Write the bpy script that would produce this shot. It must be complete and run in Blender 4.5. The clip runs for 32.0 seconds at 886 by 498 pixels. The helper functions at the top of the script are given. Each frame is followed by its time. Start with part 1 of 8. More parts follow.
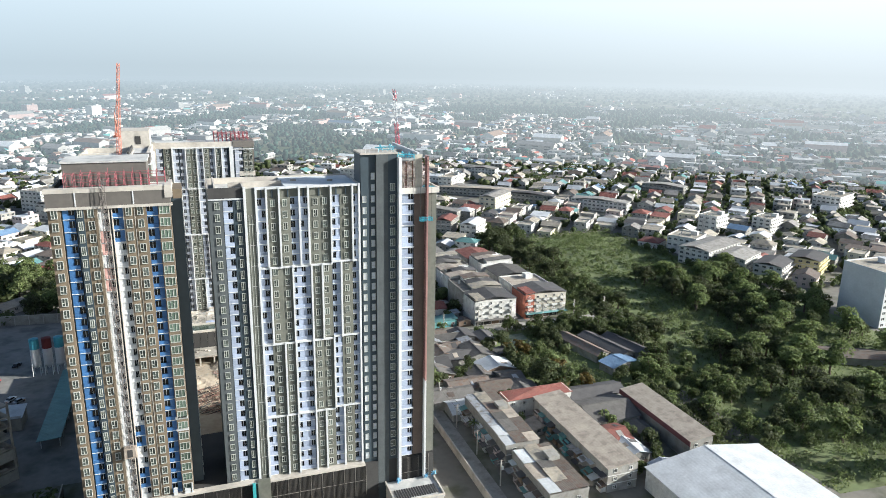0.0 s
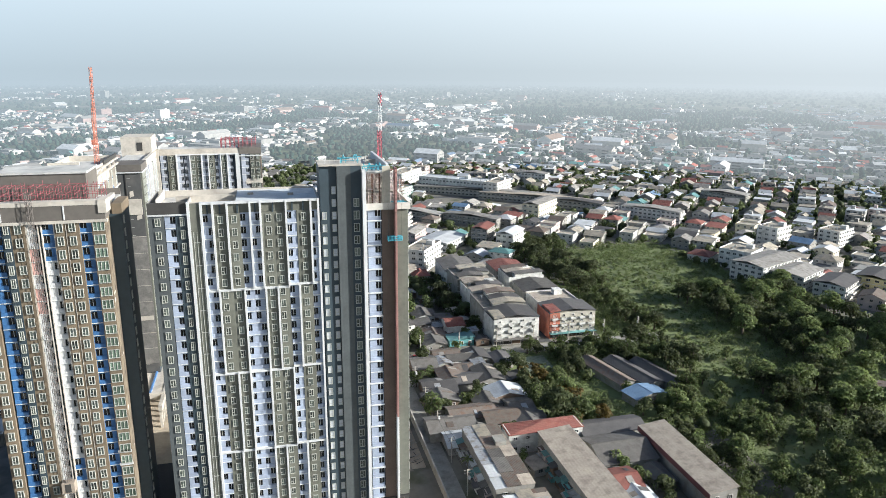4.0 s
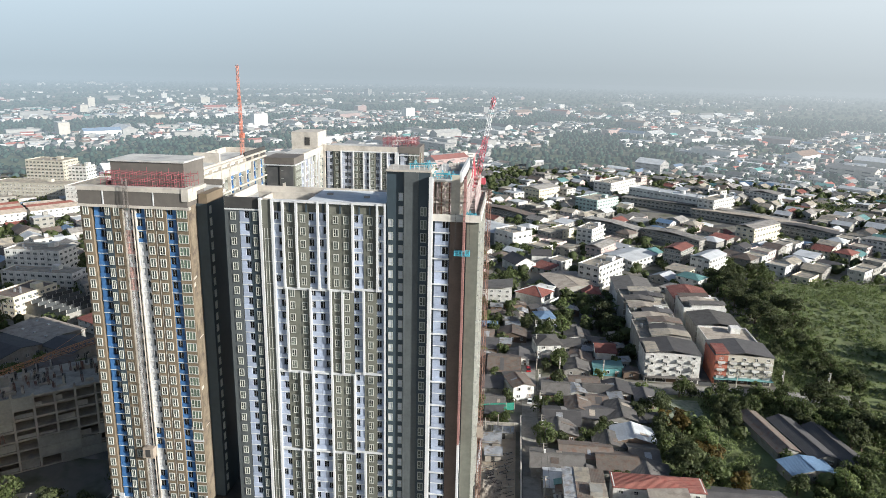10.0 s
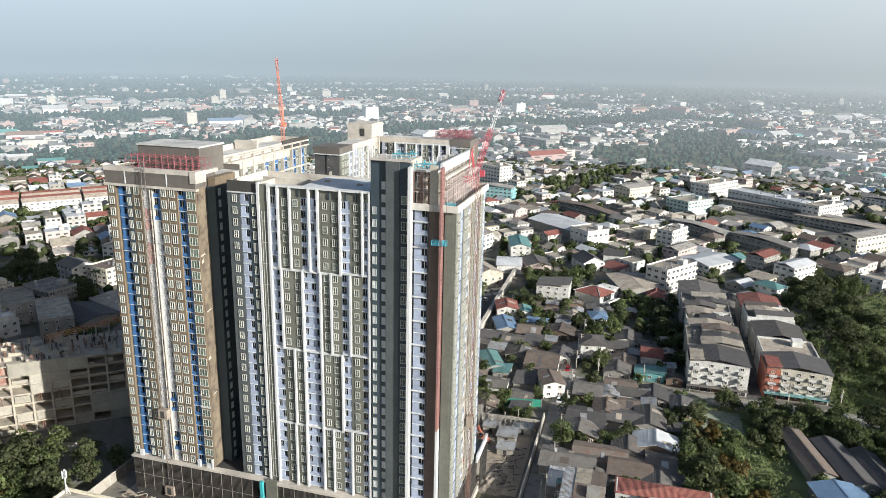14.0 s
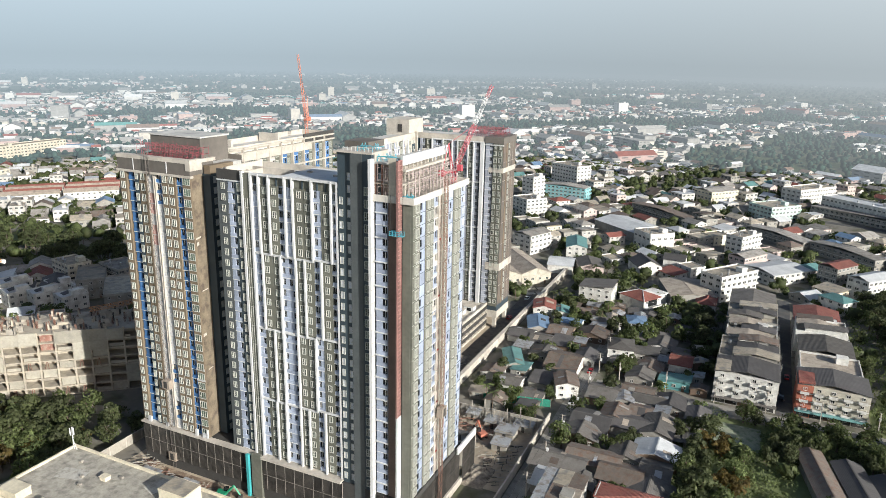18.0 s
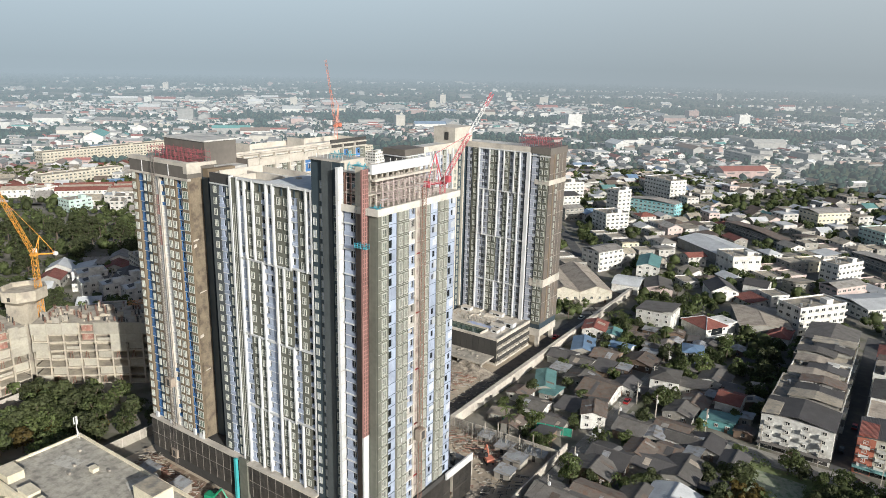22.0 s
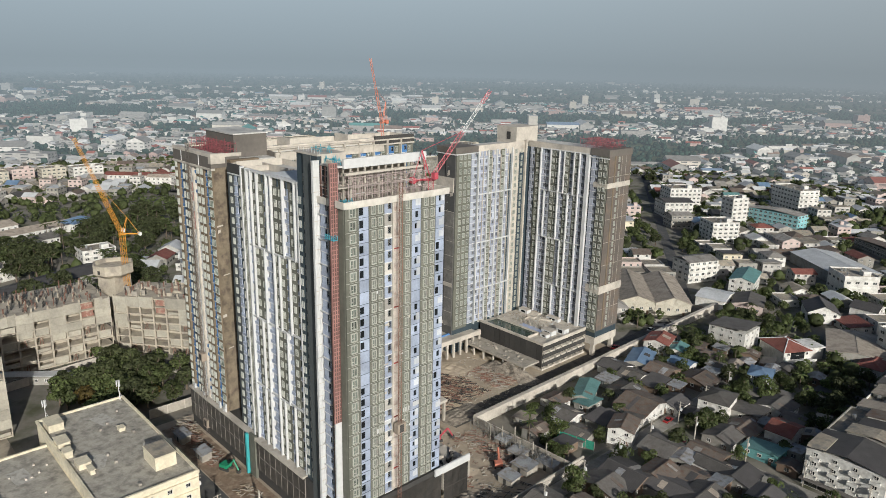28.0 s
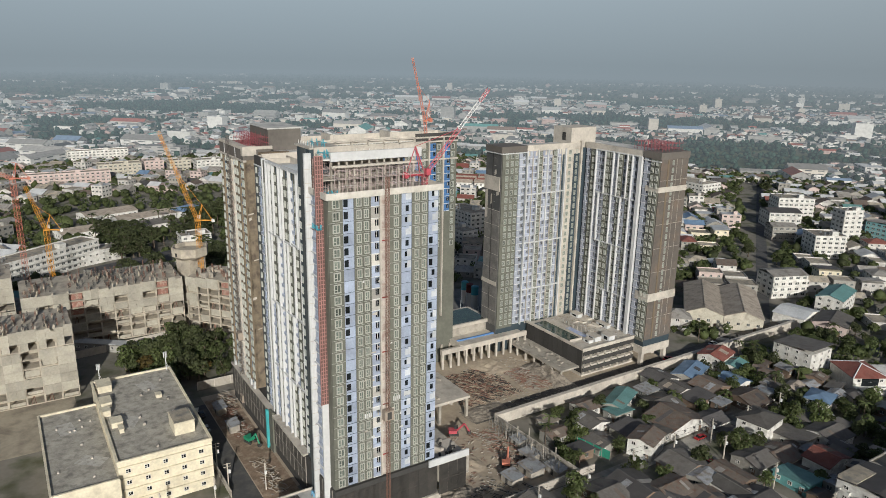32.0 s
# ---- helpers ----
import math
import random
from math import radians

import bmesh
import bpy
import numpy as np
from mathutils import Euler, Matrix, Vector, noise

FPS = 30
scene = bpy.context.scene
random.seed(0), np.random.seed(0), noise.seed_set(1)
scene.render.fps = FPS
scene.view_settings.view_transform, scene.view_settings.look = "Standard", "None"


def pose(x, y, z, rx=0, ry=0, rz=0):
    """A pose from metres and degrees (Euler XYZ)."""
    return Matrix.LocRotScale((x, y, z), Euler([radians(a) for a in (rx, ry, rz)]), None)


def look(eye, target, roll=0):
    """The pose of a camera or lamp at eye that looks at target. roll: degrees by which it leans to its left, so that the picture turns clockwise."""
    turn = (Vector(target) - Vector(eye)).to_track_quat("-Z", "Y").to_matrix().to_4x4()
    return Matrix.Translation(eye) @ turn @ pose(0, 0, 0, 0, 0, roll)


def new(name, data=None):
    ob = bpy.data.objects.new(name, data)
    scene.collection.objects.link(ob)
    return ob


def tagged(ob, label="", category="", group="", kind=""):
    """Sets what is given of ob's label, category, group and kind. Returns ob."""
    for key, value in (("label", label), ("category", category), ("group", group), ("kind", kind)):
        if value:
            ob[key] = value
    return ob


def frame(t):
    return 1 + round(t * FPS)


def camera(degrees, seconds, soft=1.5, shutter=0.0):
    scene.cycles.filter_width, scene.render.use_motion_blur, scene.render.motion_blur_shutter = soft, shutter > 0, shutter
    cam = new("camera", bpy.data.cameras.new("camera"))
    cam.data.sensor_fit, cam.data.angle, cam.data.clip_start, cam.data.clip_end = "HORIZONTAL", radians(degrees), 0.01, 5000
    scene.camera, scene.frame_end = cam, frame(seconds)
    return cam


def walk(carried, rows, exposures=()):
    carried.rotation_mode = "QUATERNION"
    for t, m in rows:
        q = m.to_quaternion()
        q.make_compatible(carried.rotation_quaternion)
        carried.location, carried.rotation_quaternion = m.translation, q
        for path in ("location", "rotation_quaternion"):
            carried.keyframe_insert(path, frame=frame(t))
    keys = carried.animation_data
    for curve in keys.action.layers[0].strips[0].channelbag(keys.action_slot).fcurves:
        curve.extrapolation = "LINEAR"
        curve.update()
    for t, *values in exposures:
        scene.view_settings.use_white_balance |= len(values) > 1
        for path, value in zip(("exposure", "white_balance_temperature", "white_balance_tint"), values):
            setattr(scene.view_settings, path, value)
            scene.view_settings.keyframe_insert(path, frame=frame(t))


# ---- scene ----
cam = camera(64.3, 32.0, 0.72)
METRES, EYE, TILT, LEAN, TURN = 240.0, 120.0, 0.0, 0.0, -20.0
ROWS = [
    (0.0, 0.0, 0.0, 0.0, 0.25, -14.89, -0.95),
    (0.5, 0.0108, 0.0092, -0.0, 0.23, -14.87, -0.85),
    (1.0, 0.0219, 0.0192, -0.0002, 0.2, -14.85, -0.75),
    (1.5, 0.0332, 0.0298, -0.0003, 0.17, -14.84, -0.67),
    (2.0, 0.0446, 0.0408, -0.0003, 0.63, -14.82, -0.59),
    (2.5, 0.0565, 0.0527, -0.0003, 1.35, -14.82, -0.53),
    (3.0, 0.0684, 0.0649, -0.0006, 2.2, -14.82, -0.46),
    (3.5, 0.0805, 0.0778, -0.0008, 3.95, -14.8, -0.43),
    (5.5, 0.129, 0.1326, -0.0021, 9.99, -14.62, -0.32),
    (6.0, 0.143, 0.1436, -0.0015, 10.76, -14.54, -0.44),
    (6.5, 0.1547, 0.1537, -0.0013, 12.28, -14.47, -0.81),
    (7.0, 0.1638, 0.1614, -0.001, 14.75, -14.4, -1.02),
    (7.5, 0.172, 0.1668, -0.001, 17.0, -14.4, -1.06),
    (8.0, 0.1806, 0.1711, -0.0009, 19.29, -14.46, -1.08),
    (8.5, 0.19, 0.1756, -0.001, 21.53, -14.55, -1.15),
    (9.0, 0.2012, 0.1793, -0.001, 23.47, -14.63, -1.14),
    (9.5, 0.2129, 0.1836, -0.0011, 24.67, -14.7, -1.16),
    (10.0, 0.2254, 0.1884, -0.0012, 25.92, -14.76, -1.16),
    (10.5, 0.2386, 0.1936, -0.0013, 27.12, -14.83, -1.18),
    (11.0, 0.2522, 0.1993, -0.0013, 28.28, -14.89, -1.18),
    (11.5, 0.2661, 0.2054, -0.0014, 29.42, -14.97, -1.19),
    (12.0, 0.2799, 0.2118, -0.0014, 30.55, -15.05, -1.21),
    (12.5, 0.2942, 0.219, -0.0013, 31.86, -15.13, -1.23),
    (13.0, 0.3086, 0.2266, -0.0015, 33.24, -15.18, -1.23),
    (13.5, 0.323, 0.2344, -0.0015, 34.62, -15.25, -1.24),
    (14.0, 0.3375, 0.2423, -0.0016, 35.81, -15.31, -1.27),
    (14.5, 0.3516, 0.251, -0.0017, 36.97, -15.35, -1.24),
    (16.5, 0.4096, 0.2879, -0.0017, 41.55, -15.41, -1.21),
    (17.0, 0.4238, 0.2982, -0.0017, 42.63, -15.44, -1.19),
    (17.5, 0.4383, 0.3086, -0.0016, 43.78, -15.52, -1.18),
    (18.0, 0.4511, 0.3205, -0.0015, 44.91, -15.6, -1.17),
    (18.5, 0.4621, 0.3338, -0.0015, 46.06, -15.61, -1.17),
    (19.0, 0.471, 0.3483, -0.0017, 47.25, -15.58, -1.16),
    (19.5, 0.4778, 0.3638, -0.0019, 48.46, -15.55, -1.12),
    (20.0, 0.4832, 0.3802, -0.0018, 49.63, -15.49, -1.05),
    (20.5, 0.4885, 0.3973, -0.0018, 50.7, -15.37, -1.02),
    (21.0, 0.4945, 0.4142, -0.0018, 51.87, -15.28, -1.0),
    (21.5, 0.5014, 0.4306, -0.0016, 53.35, -15.23, -1.03),
    (22.0, 0.5087, 0.4456, -0.0016, 54.7, -15.18, -1.35),
    (22.5, 0.5139, 0.4575, -0.0015, 56.11, -15.15, -1.65),
    (23.0, 0.5188, 0.4668, -0.0014, 57.42, -15.14, -1.63),
    (23.5, 0.5243, 0.4754, -0.0014, 58.47, -15.16, -1.52),
    (24.0, 0.5299, 0.4844, -0.0015, 59.44, -15.21, -1.45),
    (24.5, 0.5362, 0.4942, -0.0015, 60.4, -15.23, -1.39),
    (25.0, 0.5427, 0.5049, -0.0014, 61.39, -15.27, -1.36),
    (25.5, 0.5498, 0.5165, -0.0014, 62.41, -15.28, -1.32),
    (27.5, 0.5805, 0.5708, -0.0014, 66.1, -15.39, -1.19),
    (28.0, 0.5887, 0.5854, -0.0014, 67.05, -15.4, -1.17),
    (28.5, 0.5965, 0.6005, -0.0015, 68.1, -15.41, -1.14),
    (29.0, 0.6038, 0.6155, -0.0015, 69.33, -15.42, -1.11),
    (29.5, 0.6112, 0.6311, -0.0016, 70.54, -15.43, -1.09),
    (30.0, 0.6185, 0.6472, -0.0016, 71.71, -15.42, -1.06),
    (30.5, 0.6254, 0.6633, -0.0018, 73.04, -15.42, -1.04),
    (31.0, 0.632, 0.6798, -0.0019, 74.69, -15.42, -1.03),
    (31.5, 0.6382, 0.6964, -0.0021, 76.29, -15.44, -1.03),
    (32.0, 0.6442, 0.7132, -0.0022, 77.83, -15.46, -1.01),
]
walk(cam, [(t, pose(0, 0, EYE, TILT, LEAN, TURN) @ pose(METRES * x, METRES * y, METRES * z, 90 + pitch, roll, yaw)) for t, x, y, z, yaw, pitch, roll in ROWS],
     [(0, 1.14, 5840, 8), (9, 0.82, 5970, 10), (16, 0.73, 6080, 10), (24, 0.27, 6120, 10), (32, -0.16, 6120, 10)])

# ---- world, sun ----
SUN_EL, SUN_AZ = 20.0, -22.0          # degrees; azimuth from +x towards +y
world = bpy.data.worlds.new("world")
scene.world = world
world.use_nodes = True
wn, wl = world.node_tree.nodes, world.node_tree.links
sky = wn.new("ShaderNodeTexSky")
sky.sky_type = "NISHITA"
sky.sun_disc = False
sky.sun_elevation, sky.sun_rotation = radians(SUN_EL), radians(90 - SUN_AZ)
sky.air_density, sky.dust_density, sky.ozone_density = 1.0, 2.5, 1.0
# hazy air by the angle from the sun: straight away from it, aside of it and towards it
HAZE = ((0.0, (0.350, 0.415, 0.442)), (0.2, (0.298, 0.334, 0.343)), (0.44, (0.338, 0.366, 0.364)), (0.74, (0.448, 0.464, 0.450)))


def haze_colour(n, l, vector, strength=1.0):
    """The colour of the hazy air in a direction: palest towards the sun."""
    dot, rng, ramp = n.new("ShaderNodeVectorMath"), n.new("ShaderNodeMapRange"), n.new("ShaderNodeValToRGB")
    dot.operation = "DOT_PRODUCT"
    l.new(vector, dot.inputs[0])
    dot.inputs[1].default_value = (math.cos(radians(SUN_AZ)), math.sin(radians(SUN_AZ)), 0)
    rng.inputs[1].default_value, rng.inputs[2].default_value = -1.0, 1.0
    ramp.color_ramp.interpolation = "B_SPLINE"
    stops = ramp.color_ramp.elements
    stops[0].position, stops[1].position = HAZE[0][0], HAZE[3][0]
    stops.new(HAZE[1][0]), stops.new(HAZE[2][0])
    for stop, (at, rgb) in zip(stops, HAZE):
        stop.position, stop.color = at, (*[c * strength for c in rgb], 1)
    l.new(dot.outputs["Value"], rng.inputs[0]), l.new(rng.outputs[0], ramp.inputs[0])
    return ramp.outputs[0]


# a clear sky overhead that passes into haze towards the horizon
tcw = wn.new("ShaderNodeTexCoord")
sep, up, mixw, sc = wn.new("ShaderNodeSeparateXYZ"), wn.new("ShaderNodeMapRange"), wn.new("ShaderNodeMix"), wn.new("ShaderNodeVectorMath")
wl.new(tcw.outputs["Generated"], sep.inputs[0]), wl.new(sep.outputs["Z"], up.inputs[0])
up.interpolation_type = "SMOOTHSTEP"
up.inputs[1].default_value, up.inputs[2].default_value, up.inputs[3].default_value, up.inputs[4].default_value = 0.12, 0.32, 1.0, 0.0
sc.operation = "SCALE"
sc.inputs["Scale"].default_value = 0.064
wl.new(sky.outputs[0], sc.inputs[0])
mixw.data_type = "RGBA"
wl.new(up.outputs[0], mixw.inputs[0]), wl.new(sc.outputs[0], mixw.inputs[6])
lift = wn.new("ShaderNodeMapRange")
lift.inputs[1].default_value, lift.inputs[2].default_value, lift.inputs[3].default_value, lift.inputs[4].default_value = -0.01, 0.075, 0.86, 1.12
wl.new(sep.outputs["Z"], lift.inputs[0])
fin_ = wn.new("ShaderNodeVectorMath")
fin_.operation = "SCALE"
wl.new(haze_colour(wn, wl, tcw.outputs["Generated"]), fin_.inputs[0]), wl.new(lift.outputs[0], fin_.inputs["Scale"])
wl.new(fin_.outputs[0], mixw.inputs[7])
wl.new(mixw.outputs[2], wn["Background"].inputs[0])
wn["Background"].inputs[1].default_value = 1.0
sun = new("sun", bpy.data.lights.new("sun", "SUN"))
sun.data.energy, sun.data.angle, sun.data.color = 4.7, radians(0.6), (1.0, 0.94, 0.83)
az, el = radians(SUN_AZ), radians(SUN_EL)
sun.matrix_world = look((0, 0, 0), (-math.cos(az) * math.cos(el), -math.sin(az) * math.cos(el), -math.sin(el)))

# ---- materials ----
MATS = {}


def material(name, rgb, rough=0.85, metal=0.0, spread=0.22, size=4.0, bump=0.0, vary=0.0, stain=None, island=0.0, stripe=None, far=False, leafy=False):
    """A surface with variation at two scales. size: metres of the larger stains; vary: from object to object;
    island: from piece to piece; stain: a second colour; stripe: (metres, depth) of corrugation along the steepest way."""
    if name in MATS:
        return MATS[name]
    m = bpy.data.materials.new(name)
    m.use_nodes = True
    n, l = m.node_tree.nodes, m.node_tree.links
    b = n["Principled BSDF"]
    b.inputs["Roughness"].default_value, b.inputs["Metallic"].default_value = rough, metal
    geo = n.new("ShaderNodeNewGeometry")
    big, fine = n.new("ShaderNodeTexNoise"), n.new("ShaderNodeTexNoise")
    for node, s in ((big, 1 / size), (fine, 7 / size)):
        node.inputs["Scale"].default_value, node.inputs["Detail"].default_value = s, 5
        l.new(geo.outputs["Position"], node.inputs["Vector"])
    add = n.new("ShaderNodeMath")
    add.operation = "MULTIPLY_ADD"
    l.new(fine.outputs[0], add.inputs[0])
    add.inputs[1].default_value = 0.6
    l.new(big.outputs[0], add.inputs[2])
    rng = n.new("ShaderNodeMapRange")
    rng.inputs[1].default_value, rng.inputs[2].default_value = 0.5, 1.1
    rng.inputs[3].default_value, rng.inputs[4].default_value = 1 - spread, 1 + spread
    l.new(add.outputs[0], rng.inputs[0])
    value = rng.outputs[0]
    for amount, src in ((vary, "object"), (island, "island")):
        if amount:
            if src == "object":
                rnd = n.new("ShaderNodeObjectInfo").outputs["Random"]
            else:
                rnd = geo.outputs["Random Per Island"]
            r2 = n.new("ShaderNodeMapRange")
            r2.inputs[3].default_value, r2.inputs[4].default_value = 1 - amount, 1 + amount
            l.new(rnd, r2.inputs[0])
            mul = n.new("ShaderNodeMath")
            mul.operation = "MULTIPLY"
            l.new(value, mul.inputs[0]), l.new(r2.outputs[0], mul.inputs[1])
            value = mul.outputs[0]
    col = n.new("ShaderNodeVectorMath")
    col.operation = "SCALE"
    l.new(value, col.inputs["Scale"])
    if stain:
        mix = n.new("ShaderNodeMix")
        mix.data_type = "RGBA"
        mix.inputs[6].default_value, mix.inputs[7].default_value = (*rgb, 1), (*stain, 1)
        r3 = n.new("ShaderNodeMapRange")
        r3.inputs[1].default_value, r3.inputs[2].default_value = 0.48, 0.66
        st = n.new("ShaderNodeTexNoise")
        st.inputs["Scale"].default_value, st.inputs["Detail"].default_value = 1.7 / size, 7
        l.new(geo.outputs["Position"], st.inputs["Vector"])
        l.new(st.outputs[0], r3.inputs[0]), l.new(r3.outputs[0], mix.inputs[0])
        l.new(mix.outputs[2], col.inputs[0])
    else:
        col.inputs[0].default_value = rgb
    l.new(col.outputs[0], b.inputs["Base Color"])
    height = None
    if stripe:
        wave = n.new("ShaderNodeTexWave")
        tc = n.new("ShaderNodeTexCoord")
        wave.bands_direction = "X"
        wave.inputs["Scale"].default_value = 0.314 / stripe[0] * 1.0
        l.new(tc.outputs["Object"], wave.inputs["Vector"])
        height = wave.outputs["Fac"]
    elif bump:
        height = fine.outputs[0]
    if height is not None:
        bm_ = n.new("ShaderNodeBump")
        bm_.inputs["Strength"].default_value = stripe[1] if stripe else bump
        bm_.inputs["Distance"].default_value = 0.1
        l.new(height, bm_.inputs["Height"]), l.new(bm_.outputs[0], b.inputs["Normal"])
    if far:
        # haze painted on the backdrop: emission grows and base colour fades with distance
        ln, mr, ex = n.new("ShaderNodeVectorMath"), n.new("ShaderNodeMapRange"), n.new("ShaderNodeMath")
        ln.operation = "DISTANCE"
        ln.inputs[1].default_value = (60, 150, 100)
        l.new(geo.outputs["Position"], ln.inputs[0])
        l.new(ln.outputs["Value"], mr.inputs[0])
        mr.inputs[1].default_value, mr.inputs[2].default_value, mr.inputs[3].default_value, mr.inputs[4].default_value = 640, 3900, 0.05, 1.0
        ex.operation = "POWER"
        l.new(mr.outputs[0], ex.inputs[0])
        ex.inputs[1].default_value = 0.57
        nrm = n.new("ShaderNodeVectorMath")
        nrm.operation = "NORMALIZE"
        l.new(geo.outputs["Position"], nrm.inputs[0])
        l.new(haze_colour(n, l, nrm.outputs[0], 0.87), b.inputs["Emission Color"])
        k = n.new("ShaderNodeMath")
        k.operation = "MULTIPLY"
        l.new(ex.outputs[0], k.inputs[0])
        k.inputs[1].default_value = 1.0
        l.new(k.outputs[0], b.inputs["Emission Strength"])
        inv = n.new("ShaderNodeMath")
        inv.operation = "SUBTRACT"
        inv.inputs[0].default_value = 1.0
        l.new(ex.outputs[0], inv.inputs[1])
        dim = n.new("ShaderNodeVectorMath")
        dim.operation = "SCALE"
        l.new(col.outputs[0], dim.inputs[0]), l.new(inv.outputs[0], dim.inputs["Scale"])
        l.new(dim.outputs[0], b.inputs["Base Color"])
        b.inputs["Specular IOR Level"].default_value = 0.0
    if leafy:
        # thin leaves let the light through
        tr, ms = n.new("ShaderNodeBsdfTranslucent"), n.new("ShaderNodeMixShader")
        l.new(col.outputs[0], tr.inputs["Color"])
        ms.inputs[0].default_value = 0.52
        l.new(b.outputs[0], ms.inputs[1]), l.new(tr.outputs[0], ms.inputs[2])
        l.new(ms.outputs[0], n["Material Output"].inputs["Surface"])
    MATS[name] = m
    return m


OLIVE = material("olive_panel", (0.130, 0.132, 0.107), 0.75, vary=0.07, size=7, spread=0.26)
NAVY = material("charcoal_panel", (0.036, 0.054, 0.066), 0.6, size=9)
WHITE = material("white_paint", (0.55, 0.555, 0.55), 0.7, spread=0.12, size=6)
LILAC = material("lilac_film_panel", (0.335, 0.38, 0.475), 0.45, spread=0.22, size=3, vary=0.16)
BLUE = material("blue_film_panel", (0.055, 0.15, 0.33), 0.5, size=4, vary=0.15)
BROWN = material("brown_panel", (0.170, 0.132, 0.088), 0.75, size=9, vary=0.05)
SCREEN = material("dark_screen", (0.045, 0.043, 0.04), 0.8, size=5, vary=0.15)
CONC = material("raw_concrete", (0.36, 0.33, 0.28), 0.9, size=6, bump=0.2, stain=(0.24, 0.22, 0.19))
PALE = material("pale_concrete", (0.485, 0.445, 0.385), 0.9, size=6, bump=0.1, stain=(0.40, 0.365, 0.315))
ROOFC = material("roof_screed", (0.50, 0.49, 0.46), 0.9, size=7, stain=(0.36, 0.36, 0.35))
FRAMEM = material("pale_window_frame", (0.42, 0.43, 0.385), 0.55, spread=0.06)
GLASS = material("window_glass", (0.13, 0.15, 0.13), 0.08, vary=0.6, spread=0.3, size=2)
DARKGL = material("dark_glass", (0.015, 0.018, 0.02), 0.08, vary=0.3)
BLANK = material("white_blank_pane", (0.50, 0.52, 0.54), 0.4, vary=0.2)
REDP = material("red_primer_board", (0.22, 0.035, 0.03), 0.7, vary=0.4)
REDST = material("red_steel", (0.43, 0.075, 0.095), 0.5, size=2)
ORST = material("orange_steel", (0.52, 0.19, 0.125), 0.5, size=2)
YEST = material("yellow_steel", (0.65, 0.30, 0.04), 0.5, size=2)
WHST = material("white_steel", (0.65, 0.65, 0.63), 0.5, size=2)
RUST = material("rusty_scaffold", (0.20, 0.11, 0.08), 0.8, size=1.5, vary=0.3)
CYAN = material("cyan_platform", (0.07, 0.32, 0.40), 0.5, size=2)
SHADE = material("taupe_panel", (0.125, 0.112, 0.098), 0.75, size=8)
DIRT = material("site_dirt", (0.40, 0.335, 0.25), 0.95, size=9, bump=0.4, stain=(0.36, 0.30, 0.23))


# ---- mesh helpers ----
class Mesher:
    """Collects boxes and quads into one mesh."""

    def __init__(self):
        self.v, self.f, self.m = [], [], []

    def quad(self, pts, m=0):
        k = len(self.v)
        self.v += [tuple(p) for p in pts]
        self.f.append(tuple(range(k, k + len(pts))))
        self.m.append(m)
        return self

    def box(self, x0, x1, y0, y1, z0, z1, m=0, bottom=True):
        k = len(self.v)
        self.v += [(x0, y0, z0), (x1, y0, z0), (x1, y1, z0), (x0, y1, z0), (x0, y0, z1), (x1, y0, z1), (x1, y1, z1), (x0, y1, z1)]
        fs = [(4, 5, 6, 7), (0, 1, 5, 4), (1, 2, 6, 5), (2, 3, 7, 6), (3, 0, 4, 7)] + ([(3, 2, 1, 0)] if bottom else [])
        self.f += [tuple(k + i for i in q) for q in fs]
        self.m += [m] * len(fs)
        return self

    def bar(self, a, b, r, m=0):
        """A square bar from a to b, of half width r."""
        a, b = Vector(a), Vector(b)
        d = (b - a).normalized()
        s = d.orthogonal().normalized() * r
        t = d.cross(s).normalized() * r
        k = len(self.v)
        for p in (a, b):
            self.v += [tuple(p + s + t), tuple(p - s + t), tuple(p - s - t), tuple(p + s - t)]
        fs = [(0, 1, 5, 4), (1, 2, 6, 5), (2, 3, 7, 6), (3, 0, 4, 7), (3, 2, 1, 0), (4, 5, 6, 7)]
        self.f += [tuple(k + i for i in q) for q in fs]
        self.m += [m] * 6
        return self

    def mesh(self, name, mats):
        me = bpy.data.meshes.new(name)
        me.from_pydata(self.v, [], self.f)
        for mt in mats:
            me.materials.append(mt)
        me.polygons.foreach_set("material_index", self.m)
        me.update()
        return me


GROUPS = {"house": "houses of the quarter", "shop_row": "rows of shophouses", "tree": "trees round the houses", "palm_tree": "palms", "car": "parked cars", "tower_crane": "tower cranes",
          "unfinished_block": "half-built blocks", "apartment_block": "apartment blocks of the town", "condominium_tower": "condominium towers", "terrace_houses": "terraces of townhouses", "site_shed": "builders' sheds",
          "warehouse": "warehouses", "row_house": "old row houses", "utility_pole": "utility poles", "excavator": "excavators"}


def thing(name, x, y, z=0.0, turn=0.0, label="", category="", group="", kind=""):
    ob = new(name)
    ob.matrix_basis = pose(x, y, z, 0, 0, turn)
    ob.empty_display_size = 0.5
    return tagged(ob, label, category, group or GROUPS.get(name, ""), kind)


def part(name, me, mats, parent, label="", at=None, kind=""):
    """One mesh object under a thing or a part, in its parent's space or at a pose in it."""
    if isinstance(me, Mesher):
        me = me.mesh(name, mats if isinstance(mats, (list, tuple)) else [mats])
    ob = new(name, me)
    ob.parent = parent
    if at is not None:
        ob.matrix_basis = at
    return tagged(ob, label, kind=kind)


def solid(name, me, mats, label="", category="", kind="structure", at=None):
    if isinstance(me, Mesher):
        me = me.mesh(name, mats if isinstance(mats, (list, tuple)) else [mats])
    ob = new(name, me)
    if at is not None:
        ob.matrix_basis = at
    return tagged(ob, label, category, kind=kind)


